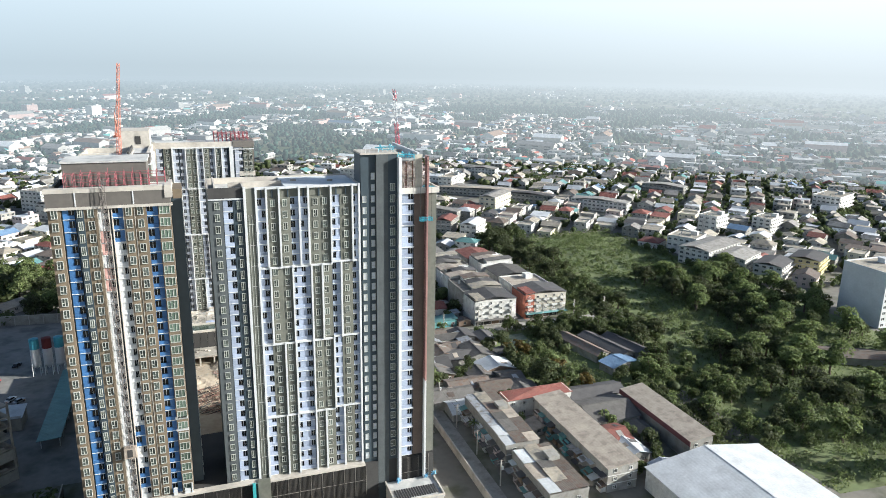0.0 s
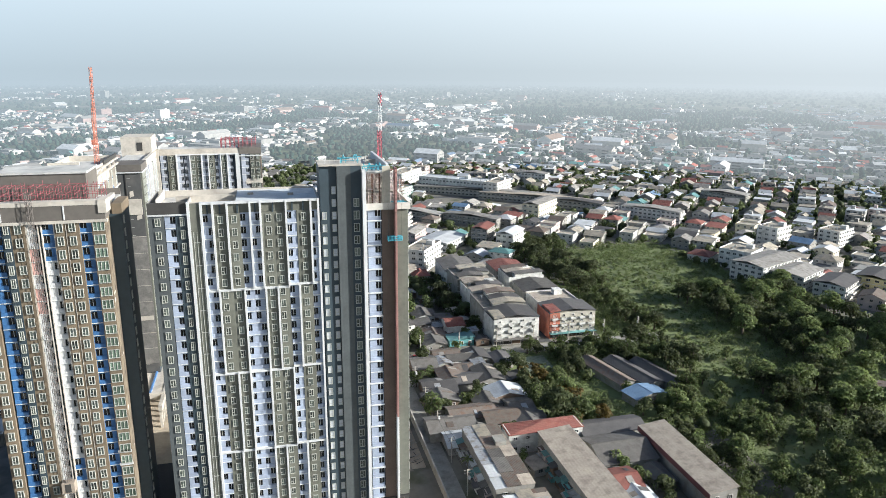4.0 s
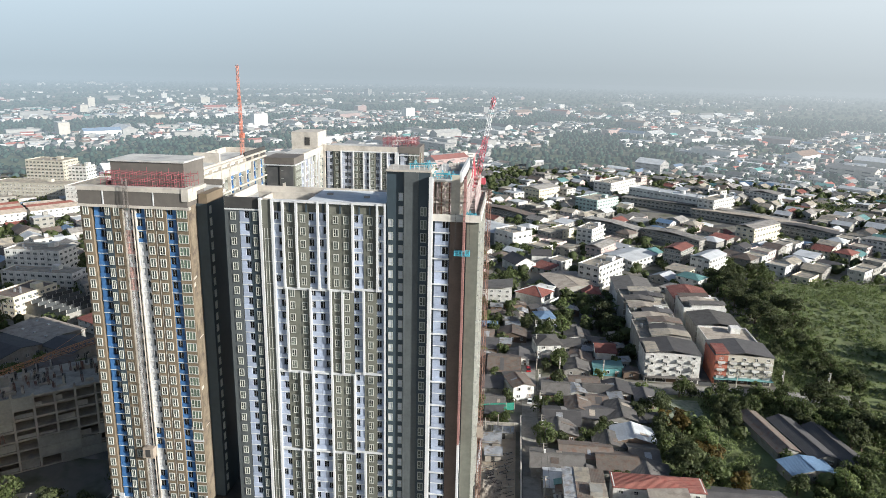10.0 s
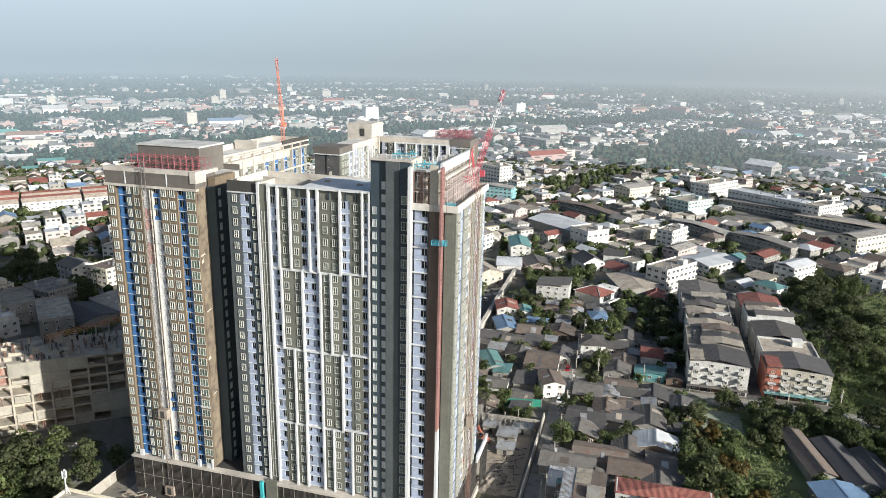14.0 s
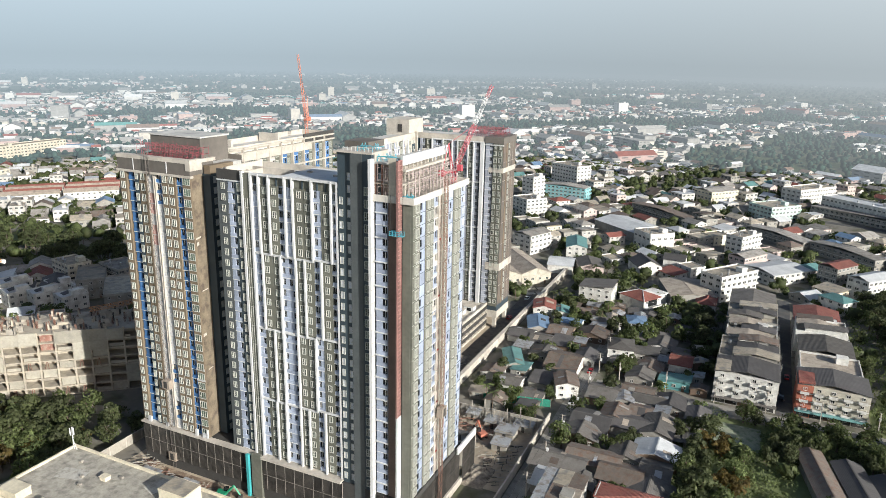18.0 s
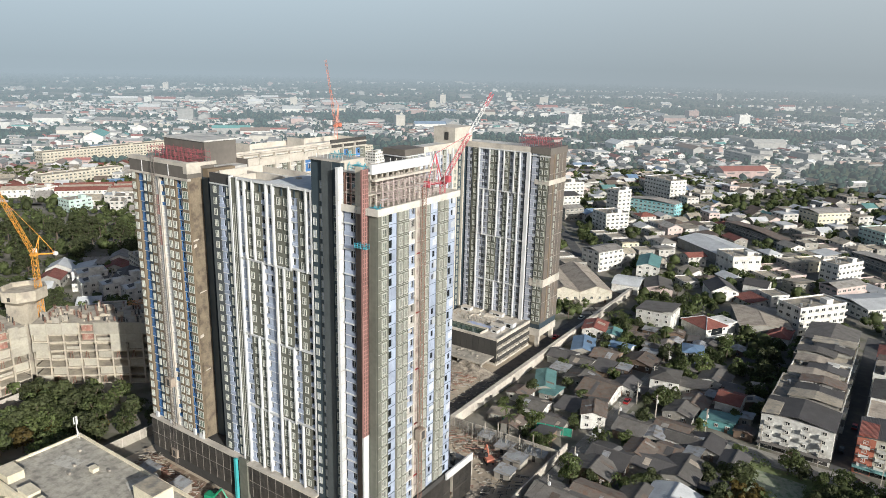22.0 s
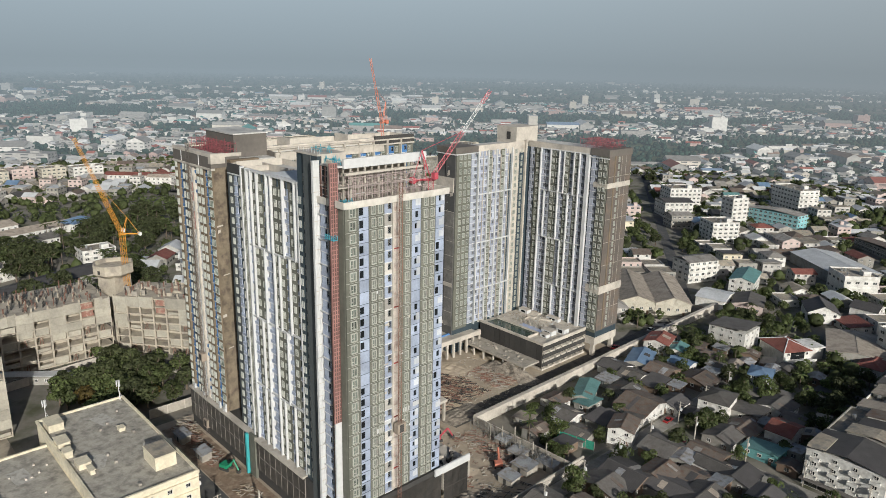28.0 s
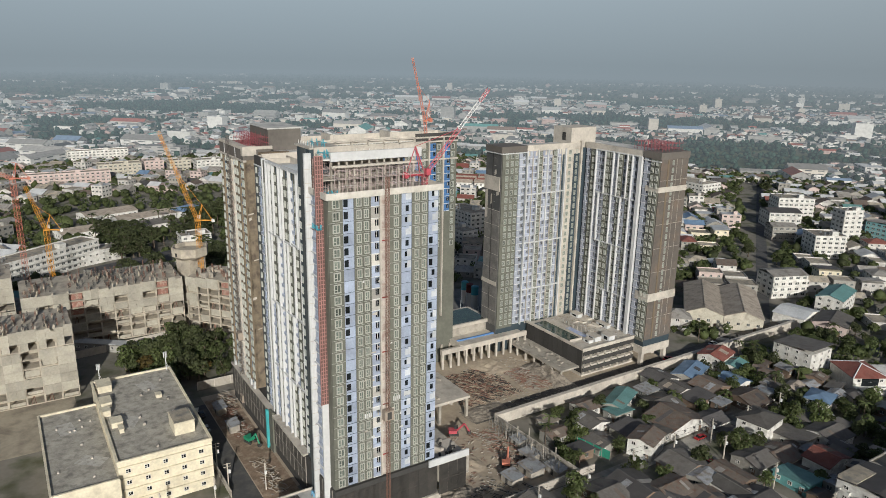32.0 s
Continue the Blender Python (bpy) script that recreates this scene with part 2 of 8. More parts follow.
def joined(name, me, places, parent, kind="stuff"):
    """Many copies of one mesh, baked into one object."""
    co = np.empty(len(me.vertices) * 3)
    me.vertices.foreach_get("co", co)
    co = np.c_[co.reshape(-1, 3), np.ones(len(me.vertices))]
    faces = [tuple(p.vertices) for p in me.polygons]
    idx = [p.material_index for p in me.polygons]
    vs, fs, ms = [], [], []
    for i, mt in enumerate(places):
        vs.append((co @ np.array(mt).T)[:, :3])
        k = i * len(co)
        fs += [tuple(k + j for j in f) for f in faces]
        ms += idx
    out = bpy.data.meshes.new(name)
    out.from_pydata(np.concatenate(vs).tolist(), [], fs)
    for mt in me.materials:
        out.materials.append(mt)
    out.polygons.foreach_set("material_index", ms)
    out.update()
    ob = new(name, out)
    ob.parent = parent
    return tagged(ob, kind=kind)


def relief(name, xs, zs, cell, mats):
    """One connected panel facing -y: cell(i, j) gives the depth and the material of the field between cuts i and j."""
    a, index = Mesher(), {}

    def at(x, y, z):
        key = (round(x, 4), round(y, 4), round(z, 4))
        if key not in index:
            index[key] = len(a.v)
            a.v.append(key)
        return index[key]

    def face(pts, m):
        ids = [at(*p) for p in pts]
        if len(set(ids)) == len(ids):
            a.f.append(tuple(ids))
            a.m.append(m)
    nx, nz = len(xs) - 1, len(zs) - 1

    def deep(i, j):
        return cell(i, j) if 0 <= i < nx and 0 <= j < nz else (0.0, 0)
    for i in range(nx + 1):
        for j in range(nz + 1):
            d, m = deep(i, j)
            if i < nx and j < nz:
                face([(xs[i], -d, zs[j]), (xs[i + 1], -d, zs[j]), (xs[i + 1], -d, zs[j + 1]), (xs[i], -d, zs[j + 1])], m)
            e, me_ = deep(i - 1, j)
            if j < nz and d != e:
                face([(xs[i], -e, zs[j]), (xs[i], -d, zs[j]), (xs[i], -d, zs[j + 1]), (xs[i], -e, zs[j + 1])], m if d > e else me_)
            e, me_ = deep(i, j - 1)
            if i < nx and d != e:
                face([(xs[i], -d, zs[j]), (xs[i], -e, zs[j]), (xs[i + 1], -e, zs[j]), (xs[i + 1], -d, zs[j])], m if d > e else me_)
    return a.mesh(name, mats)


def window_mesh(w, h, lights=2, frame_m=None, glass_m=None, deep=0.14, edge=0.115):
    t, d = edge, deep
    xs = [-w / 2, -w / 2 + t]
    for i in range(1, lights):
        xs += [-w / 2 + w * i / lights - 0.05, -w / 2 + w * i / lights + 0.05]
    xs += [w / 2 - t, w / 2]
    zs = [0, t, h * 0.36, h * 0.36 + 0.08, h - t, h]

    def cell(i, j):
        if i % 2 and j in (1, 3):
            return 0.03, 1
        if i % 2 and j == 2:
            return (d * 0.8, 0) if i == 1 else (0.03, 1)
        return (d + 0.05, 0) if j == 0 else (d, 0)
    return relief("window", xs, zs, cell, [frame_m or FRAMEM, glass_m or GLASS])


def balcony_mesh(w, h, film, side=0.45, side_left=True, dark=None):
    """A recessed balcony: slab edge, railing panel, infill panel and a dark door opening."""
    s = w * side
    rest = w - s
    if side_left:
        xs = [-w / 2, -w / 2 + 0.05, -w / 2 + s, -w / 2 + s + rest * 0.45, -w / 2 + s + rest * 0.52, w / 2 - 0.05, w / 2]
    else:
        xs = [-w / 2, -w / 2 + 0.05, w / 2 - s - rest * 0.52, w / 2 - s - rest * 0.45, w / 2 - s, w / 2 - 0.05, w / 2]
    zs = [0, 0.16, 1.0, h - 0.36, h - 0.02]
    panel = {1} if side_left else {4}
    door = {2, 4} if side_left else {1, 3}

    def cell(i, j):
        if j == 0:
            return 0.55, 0
        if i in (0, 5):
            return 0.3, 1
        if j == 1:
            return 0.5, 1
        if i in panel:
            return 0.32, 1
        if j == 2 and i in door:
            return 0.02, 2
        return (0.07, 0) if j == 2 else (0.1, 1)
    return relief("balcony", xs, zs, cell, [WHST, film, dark or DARKGL])


def panel_bay_mesh(w, h, film, opening=True, sheet=False, start=0.42, wide=0.95, low=0.8):
    """A bay of film-covered panels with a dark floor joint and, mostly, a small window opening."""
    a = -w / 2 + w * start
    xs = [-w / 2, -w / 2 + 0.06, a - 0.12, a, a + wide, w / 2 - 0.06, w / 2]
    zs = [0, 0.07, low, 2.3, h]

    def cell(i, j):
        if j == 0:
            return 0.42, 0
        if i in (0, 5):
            return 0.42, 1
        if i == 3 and j == 2:
            return (0.12, 2) if opening else (0.34, 3 if sheet else 1)
        if sheet and i == 4 and j > 1:
            return 0.36, 3
        return (0.36, 1) if i == 1 else (0.3, 1)
    return relief("panel_bay", xs, zs, cell, [NAVY, film, DARKGL, BLANK])


class Tower:
    """Gathers the repeated pieces of a tower: the first of each kind are parts, the rest one joined part."""

    def __init__(self, ob, limit=290):
        self.ob, self.limit, self.stock = ob, limit, {}

    def put(self, me, at, near=True):
        self.stock.setdefault(me.name, (me, []))[1].append((0 if near else 1, at))

    def finish(self):
        count = {}
        for me, rows in self.stock.values():
            rows.sort(key=lambda r: r[0])
            kind = me.name.split(".")[0]
            free = self.limit - count.get(kind, 0)
            for _, at in rows[:free]:
                part(kind, me, None, self.ob, at=at)
            count[kind] = count.get(kind, 0) + min(free, len(rows))
            if len(rows) > free:
                joined(kind + "_grid", me, [at for _, at in rows[max(free, 0):]], self.ob)


FH = 2.87


def strip(tower, face, u0, u1, z0, z1, mt, depth=0.5, name="wall_panel"):
    part(name, Mesher().box(u0, u1, -depth, 0, z0, z1), mt, tower.ob, at=face)


def fin(tower, face, u, z0, z1, w=0.42, depth=1.15, mt=None):
    part("fin", Mesher().box(u - w / 2, u + w / 2, -depth, 0, z0, z1), mt or WHITE, tower.ob, at=face)


def band(tower, face, u0, u1, z, h=0.45, depth=0.9, mt=None):
    part("band", Mesher().box(u0, u1, -depth, 0, z - h / 2, z + h / 2), mt or WHITE, tower.ob, at=face)

# ---- the towers ----
Z0 = 13.2                                   # first floor line over the podium
W_STD, W_SMALL = window_mesh(1.3, 1.95, deep=0.26), window_mesh(0.95, 2.0, deep=0.22)
W_SLIM = window_mesh(1.15, 1.75, deep=0.2)
W_BLANK = window_mesh(1.0, 1.75, 1, FRAMEM, BLANK)
W_GREEN = window_mesh(2.3, 2.0, 3, FRAMEM, material("green_glass", (0.11, 0.15, 0.115), 0.1, vary=0.4))
B_A = balcony_mesh(2.2, FH, LILAC, 0.5, True)
B_B = balcony_mesh(2.2, FH, LILAC, 0.5, False)
B_W = balcony_mesh(3.0, FH, LILAC, 0.55, True)
B_BLUE = balcony_mesh(2.4, FH, BLUE, 0.5, True)
B_BLUE2 = balcony_mesh(2.4, FH, BLUE, 0.45, False)
B_OPEN = balcony_mesh(2.2, FH, material("bare_block_infill", (0.45, 0.43, 0.39), 0.9, vary=0.3), 0.5, True)
P_A, P_B, P_C = panel_bay_mesh(2.78, FH, LILAC), panel_bay_mesh(2.78, FH, LILAC, False, True), panel_bay_mesh(2.78, FH, LILAC, True, True, 0.36, 0.7, 1.0)
P_D, P_E = panel_bay_mesh(2.78, FH, LILAC, True, False, 0.1, 1.15, 0.55), panel_bay_mesh(2.78, FH, LILAC, False)
SURROUND = material("cream_window_surround", (0.40, 0.40, 0.355), 0.6, spread=0.1, size=3)
W_EAST, W_EAST2 = window_mesh(1.3, 2.1, 2, SURROUND, deep=0.32, edge=0.19), window_mesh(1.75, 2.1, 2, SURROUND, deep=0.32, edge=0.2)
B_PLASTER = balcony_mesh(2.4, FH, WHITE, 0.62, True)
B_PINK = balcony_mesh(2.4, FH, material("pink_primer", (0.55, 0.33, 0.29), 0.85, vary=0.15), 0.62, True)


def parapet(tower, x0, x1, y0, y1, z0, z1, mt, t=0.35):
    a = Mesher()
    a.box(x0, x1, y0, y0 + t, z0, z1), a.box(x0, x1, y1 - t, y1, z0, z1)
    a.box(x0, x0 + t, y0 + t, y1 - t, z0, z1), a.box(x1 - t, x1, y0 + t, y1 - t, z0, z1)
    part("parapet", a, mt, tower.ob)


def storeys(tower, face, me, u, z0, count, lift=0.0, depth=0.0, near=True, alt=None):
    for k in range(count):
        pick = alt if alt is not None and random.random() < 0.35 else me
        tower.put(pick, face @ Matrix.Translation((u, -depth, z0 + k * FH + lift)), near)


# front tower: long slab, stair core and east wing
front = Tower(thing("condominium_tower", 0, 0, 0, label="tall unfinished condominium tower with olive walls and white fins", category="tower"))
T = front.ob
part("slab_body", Mesher().box(3.5, 39.7, 170.7, 187, 13.0, 88.6), NAVY, T)
part("stair_core", Mesher().box(39.7, 49.0, 169.9, 176.6, 0, 97.6), NAVY, T, "charcoal stair and lift core")
part("rear_body", Mesher().box(39.7, 49.0, 176.6, 187, 13.0, 88.6), NAVY, T)
part("roof_slab", Mesher().box(39.7, 49.0, 176.6, 187, 88.6, 88.85), ROOFC, T)
part("east_wing_body", Mesher().box(49.0, 59.0, 169.2, 198.4, 13.0, 87.6), NAVY, T)
SF = pose(0, 170.7, 0)
TOP = Z0 + 26 * FH
n = 26
# west bay of the slab
SLATE = material("slate_panel", (0.075, 0.085, 0.087), 0.75)
strip(front, SF, 3.5, 6.7, Z0, TOP, SLATE)
storeys(front, SF, W_SLIM, 5.4, Z0, n, 0.62, 0.5)
storeys(front, SF, B_A, 7.9, Z0, n, 0, 0)
strip(front, SF, 9.1, 11.4, Z0, TOP, NAVY)
storeys(front, SF, W_SMALL, 10.4, Z0, n, 0.5, 0.5)
fin(front, SF, 11.75, Z0 - 1, 90.6, 0.6, 1.1)
strip(front, SF, 12.05, 14.2, Z0 - 1, 90.2, OLIVE, 0.8)
for z in range(14):
    part("groove_frame", Mesher().box(12.5, 13.9, -0.9, -0.8, 14 + z * 5.2, 14.12 + z * 5.2), FRAMEM, T, at=SF)
for u in (12.5, 13.2, 13.9):
    part("groove_frame", Mesher().box(u - 0.05, u + 0.05, -0.9, -0.8, 14, 84), FRAMEM, T, at=SF)
# bays of the main field
for u0, u1, kind in ((14.5, 16.7, "B"), (16.7, 19.7, "W"), (19.7, 22.4, "W"), (22.4, 24.5, "A"), (24.5, 26.7, "B"), (26.8, 32.2, "D"), (32.2, 34.5, "A"), (34.5, 37.5, "W"), (37.6, 39.3, "N")):
    mid = (u0 + u1) / 2
    if kind in "AB":
        storeys(front, SF, B_A if kind == "B" else B_B, mid, Z0, n, alt=B_B)
    elif kind == "N":
        storeys(front, SF, B_B, mid, Z0, n)
    else:
        strip(front, SF, u0, u1, Z0, TOP, OLIVE)
        for u in ((mid,) if kind == "W" else (28.4, 30.7)):
            storeys(front, SF, W_SLIM, u, Z0, n, 0.62, 0.5)
L1, L2, L3 = Z0 + 6 * FH, Z0 + 13 * FH, Z0 + 20 * FH
for z0, z1, us in ((L3, 90.4, (16.7, 19.7, 24.5, 26.7, 32.2, 37.6)), (L2, L3, (17.0, 22.4, 27.0, 29.7, 34.5)), (L1, L2, (19.8, 22.5, 27.0, 32.3)), (Z0 - 0.6, L1, (19.5, 22.4, 27.0, 29.7, 34.6))):
    for u in us:
        fin(front, SF, u, z0, z1)
fin(front, SF, 14.35, Z0 - 0.8, 90.5, 0.5, 1.1), fin(front, SF, 39.3, Z0 - 0.8, 90.5, 0.45, 1.1)
for z in (L1, L2, L3):
    band(front, SF, 14.4, 32.3, z - 0.25), band(front, SF, 32.3, 39.5, z + 0.25)
band(front, SF, 14.4, 39.5, 90.2, 0.5, 1.0), band(front, SF, 3.5, 11.6, TOP + 0.1, 0.3, 0.7)
band(front, SF, 14.4, 39.5, Z0 - 0.6, 0.7, 1.0, PALE)
for u in (15.6, 18.2, 21.9, 25.6, 29.4, 33.6, 36.0):
    strip(front, SF, u - 0.15, u + 0.15, TOP, 90.0, NAVY, 0.6)
strip(front, SF, 14.6, 39.1, TOP + 0.05, 90.0, OLIVE, 0.3, "top_panel")
strip(front, SF, 3.5, 11.45, TOP + 0.25, 90.6, SCREEN, 0.45, "top_panel")
part("roof_slab", Mesher().box(3.5, 39.7, 170.7, 187, 88.6, 88.85), ROOFC, T)
part("roof_slab", Mesher().box(21.5, 39.7, 171.2, 187, 88.9, 90.0), material("white_roof_coat", (0.60, 0.62, 0.62), 0.8, size=7), T, "raised pale roof deck")
parapet(front, 3.5, 39.7, 170.7, 187, 88.85, 90.4, PALE)
part("roof_wall", Mesher().box(8.5, 21.4, 178.0, 178.3, 88.9, 90.6), PALE, T)
part("roof_wall", Mesher().box(11.5, 11.8, 171.2, 178.0, 88.9, 90.4), PALE, T)
part("roof_wall", Mesher().box(5.0, 5.3, 172, 186, 88.9, 90.9), PALE, T)
for x, y in ((14, 180), (16.5, 181.5), (19, 182), (24, 180), (33, 178)):
    part("roof_debris", Mesher().box(x, x + 1.3, y, y + 0.8, 88.9 if x < 21.5 else 90.0, 89.5 if x < 21.5 else 90.4), CONC, T)
# stair core front
CF = pose(0, 169.9, 0)
strip(front, CF, 39.75, 43.4, 0, 97.5, NAVY, 0.25)
storeys(front, CF, W_BLANK, 40.6, Z0, n, 0.6, 0.25)
storeys(front, CF, W_BLANK, 42.8, Z0, n + 2, 0.6, 0.25)
strip(front, CF, 43.5, 46.6, 0, 97.6, SLATE, 0.95)
strip(front, CF, 46.6, 48.95, 0, 97.6, NAVY, 0.75)
storeys(front, CF, W_STD, 47.75, Z0, n + 1, 0.5, 0.75)
part("roof_slab", Mesher().box(39.6, 49.2, 169.0, 176.8, 97.6, 98.0), PALE, T)
part("core_upstand", Mesher().box(49.0, 49.25, 170.2, 176.6, 96.0, 97.6), PALE, T)
for k in range(9):
    x = 40 + k * 1.1
    part("roof_rail", Mesher().box(x, x + 0.08, 170.0, 170.08, 98.0, 98.9), WHST, T)
# east wing, south front: white strip, balcony bay, brown hoist screen, olive corner
EF = pose(0, 169.2, 0)
strip(front, EF, 49.0, 49.7, 0, 96.8, WHITE, 1.7, "blade_wall")
for k in range(4):
    part("blade_rib", Mesher().box(49.7, 49.8, -1.6 + k * 0.4, -1.5 + k * 0.4, 0, 96.6), WHITE, T, at=EF)
for k in range(28):
    part("blade_joint", Mesher().box(49.7, 49.82, -1.68, -0.3, 4 + k * 3.3, 4.1 + k * 3.3), PALE, T, at=EF)
storeys(front, EF, B_W, 51.7, Z0, n)
for k in range(1, 26, 2):
    band(front, EF, 49.7, 53.4, Z0 + k * FH, 0.18, 0.8)
strip(front, EF, 53.4, 56.2, 13, 88, material("brown_hoist_screen", (0.13, 0.095, 0.075), 0.85, size=3), 0.35, "hoist_screen")
strip(front, EF, 56.25, 56.75, 0, 36, WHITE, 1.9, "blade_wall")
strip(front, EF, 57.0, 59.0, Z0, 87.6, OLIVE, 0.3)
# climbing rail with its platform
rail = Mesher()
rail.box(56.35, 56.65, -1.85, -0.1, 36, 97, 1)
for z in range(36, 98):
    rail.box(56.28, 56.72, -2.0, 0, z - 0.09, z + 0.09)
for y in (-2.0, -1.4, -0.8, -0.2):
    rail.box(56.27, 56.73, y, y + 0.18, 36, 97.1)
part("hoist_rail", rail, [material("dull_red_rail", (0.33, 0.175, 0.155), 0.6), material("rail_mesh", (0.13, 0.075, 0.065), 0.8)], T, "red steel climbing rail on the front", at=EF)
# east face
XF = pose(59.0, 0, 0, 0, 0, 90)
for u0, u1 in ((169.0, 172.6), (175.3, 179.7), (184.6, 187.8), (190.7, 195.2)):
    strip(front, XF, u0, u1, Z0, 87.6, OLIVE)
storeys(front, XF, W_EAST2, 170.8, Z0, n, 0.45, 0.5)
for u in (176.5, 178.4, 186.3, 192.0, 194.0):
    storeys(front, XF, W_EAST, u, Z0, n, 0.45, 0.5)
for u0, u1 in ((169.0, 172.5), (175.4, 179.7), (184.6, 187.7), (190.75, 195.2)):
    a = Mesher()
    for k in range(1, n):
        a.box(u0, u1, -0.53, -0.5, Z0 + k * FH - 0.035, Z0 + k * FH + 0.035)
    part("joint_cover", a, FRAMEM, T, "thin pale strips over the floor joints", at=XF, kind="stuff")
for u, kinds in ((173.95, (P_D, P_D, P_D, P_D, P_E)), (189.25, (P_A, P_C, P_E, P_C, P_B)), (196.8, (P_D, P_A, P_C, P_D, P_B))):
    for k in range(n):
        front.put(random.choice(kinds), XF @ Matrix.Translation((u, 0, Z0 + k * FH)))
storeys(front, XF, B_A, 180.8, Z0, n, alt=B_OPEN)
strip(front, XF, 182.4, 184.2, Z0, 87.6, material("bare_plaster", (0.47, 0.415, 0.37), 0.9, size=3, stain=(0.33, 0.26, 0.225)), 0.1)
strip(front, XF, 182.0, 182.4, Z0, 87.6, PALE, 0.6), strip(front, XF, 184.2, 184.5, Z0, 87.6, PALE, 0.6)
for k in range(26):
    part("ledge", Mesher().box(182.4, 184.2, -0.4, 0, Z0 + k * FH, Z0 + k * FH + 0.2), REDP if k % 5 == 2 else PALE, T, at=XF)
for u, k in ((177.4, 6), (179.6, 6.5), (185.5, 7.0), (188.6, 7.2)):
    part("plaster_patch", Mesher().box(u, u + 2.0, -0.53, -0.5, Z0 + k * FH + 0.5, Z0 + k * FH + 1.7), WHITE, T, at=XF)
for k in range(22):
    u, z, w_ = random.choice((177.4, 179.4, 181.2, 184.6, 187.0)) + random.uniform(-0.3, 0.3), Z0 + random.choice((4, 5, 6, 7, 9, 12, 15, 18)) * FH + random.uniform(0, 2.4), random.uniform(0.4, 1.5)
    part("plaster_patch", Mesher().quad([(u, -0.54, z), (u + w_, -0.54, z + random.uniform(-0.2, 0.2)), (u + w_ * 0.9, -0.54, z + random.uniform(0.3, 0.8)), (u + 0.1, -0.54, z + random.uniform(0.3, 0.6))]), PALE if k % 3 else WHITE, T, at=XF)
# pale parapet round the wing and the setback crown behind it
a = Mesher()
a.box(49.3, 60.0, 168.3, 168.7, 87.5, 89.0), a.box(59.6, 60.0, 168.7, 198.8, 87.5, 89.0), a.box(50, 60.0, 198.8, 199.2, 87.5, 89.0)
part("parapet", a, material("cream_parapet", (0.58, 0.55, 0.49), 0.85, size=6, stain=(0.50, 0.465, 0.40)), T, "pale concrete parapet on the wing")
part("roof_slab", Mesher().box(49, 59.6, 168.7, 198.8, 87.6, 87.9), CONC, T)
part("crown_beam", Mesher().box(55.0, 55.6, 171.6, 195.5, 95.4, 97.5), WHITE, T, "white fascia beam of the unfinished crown")
part("crown_ledge", Mesher().box(55.6, 56.4, 171.6, 195.8, 94.0, 94.5), PALE, T)
part("crown_roof", Mesher().box(49.0, 55.0, 170.0, 195.5, 95.6, 96.0), ROOFC, T)
part("crown_floor", Mesher().box(49.0, 56.2, 169.4, 195.5, 91.2, 91.5), CONC, T)
for k in range(13):
    part("crown_post", Mesher().box(54.6, 55.0, 171.8 + k * 1.95, 172.15 + k * 1.95, 87.9, 95.6), PALE if k % 2 else CONC, T)
for k in range(4):
    part("crown_post", Mesher().box(49.6 + k * 1.7, 49.9 + k * 1.7, 169.4, 169.7, 87.9, 95.6), RUST, T)
for k in range(34):
    # planks and formwork left lying through the open storeys
    x, y, z = random.uniform(51.5, 55.8), random.uniform(172, 194), random.choice((89.5, 91.6, 93.3))
    part("plank", Mesher().box(-0.2, 0.2, -1.4, 1.4, 0, 0.09), (PALE, CONC, WHITE)[k % 3], T, at=pose(x, y, z, random.uniform(-3, 3), 0, random.choice((0, 90, 6, 84))))
for k in range(9):
    part("roof_rail", Mesher().bar((49.6 + k * 0.6, 181 + k * 1.4, 96.0), (49.6 + k * 0.6, 181 + k * 1.4, 97.3), 0.05), WHST, T)
for x, y, z in ((50.2, 176, 96.0), (52.0, 184, 96.0), (51.0, 190, 96.0)):
    part("roof_upstand", Mesher().box(x, x + 2.6, y, y + 0.3, z, z + 0.9), PALE, T)
part("screen_board", Mesher().box(53.6, 55.4, 168.6, 168.75, 88, 97.4), material("cream_sheet", (0.48, 0.44, 0.36), 0.8), T)
part("crown_core", Mesher().box(49.0, 51.0, 174.0, 193.0, 87.9, 95.6), CONC, T)
front.finish()

# brown tower: front block with blue balconies, and the back wing
brown = Tower(thing("condominium_tower", 0, 0, 0, label="unfinished brown condominium tower with bright blue balcony panels", category="tower"))
T = brown.ob
part("front_body", Mesher().box(-29.5, -5.0, 170.5, 190, 13.0, 87.6), NAVY, T)
part("side_body", Mesher().box(-5.0, -2.2, 174.0, 183, 13.0, 88.0), NAVY, T)
part("back_body", Mesher().box(-31, -17.5, 190, 254, 0, 89.0), OLIVE, T)
BF = pose(0, 170.5, 0)
for u0, u1, mt in ((-29.7, -27.2, BROWN), (-24.2, -22.6, NAVY), (-22.6, -19.9, BROWN), (-14.5, -12.4, BROWN), (-12.4, -9.8, BROWN), (-7.4, -4.7, BROWN)):
    strip(brown, BF, u0, u1, Z0, 87.3, mt, 0.95)
for u, me in ((-28.4, W_STD), (-23.4, W_SMALL), (-21.2, W_STD), (-13.5, W_STD), (-11.1, W_STD), (-6.0, W_GREEN)):
    storeys(brown, BF, me, u, Z0, n, 0.5, 0.95)
storeys(brown, BF, B_BLUE, -25.7, Z0, n)
storeys(brown, BF, B_BLUE2, -8.6, Z0, n)
for k in range(n):
    z = Z0 + k * FH
    brown.put(B_PINK if k in (19, 20, 22, 23) else B_PLASTER, BF @ Matrix.Translation((-18.7, 0, z)))
    brown.put(B_BLUE2 if k in (1, 2, 5, 6) or k > 22 else B_PLASTER, BF @ Matrix.Translation((-15.8, 0, z)))
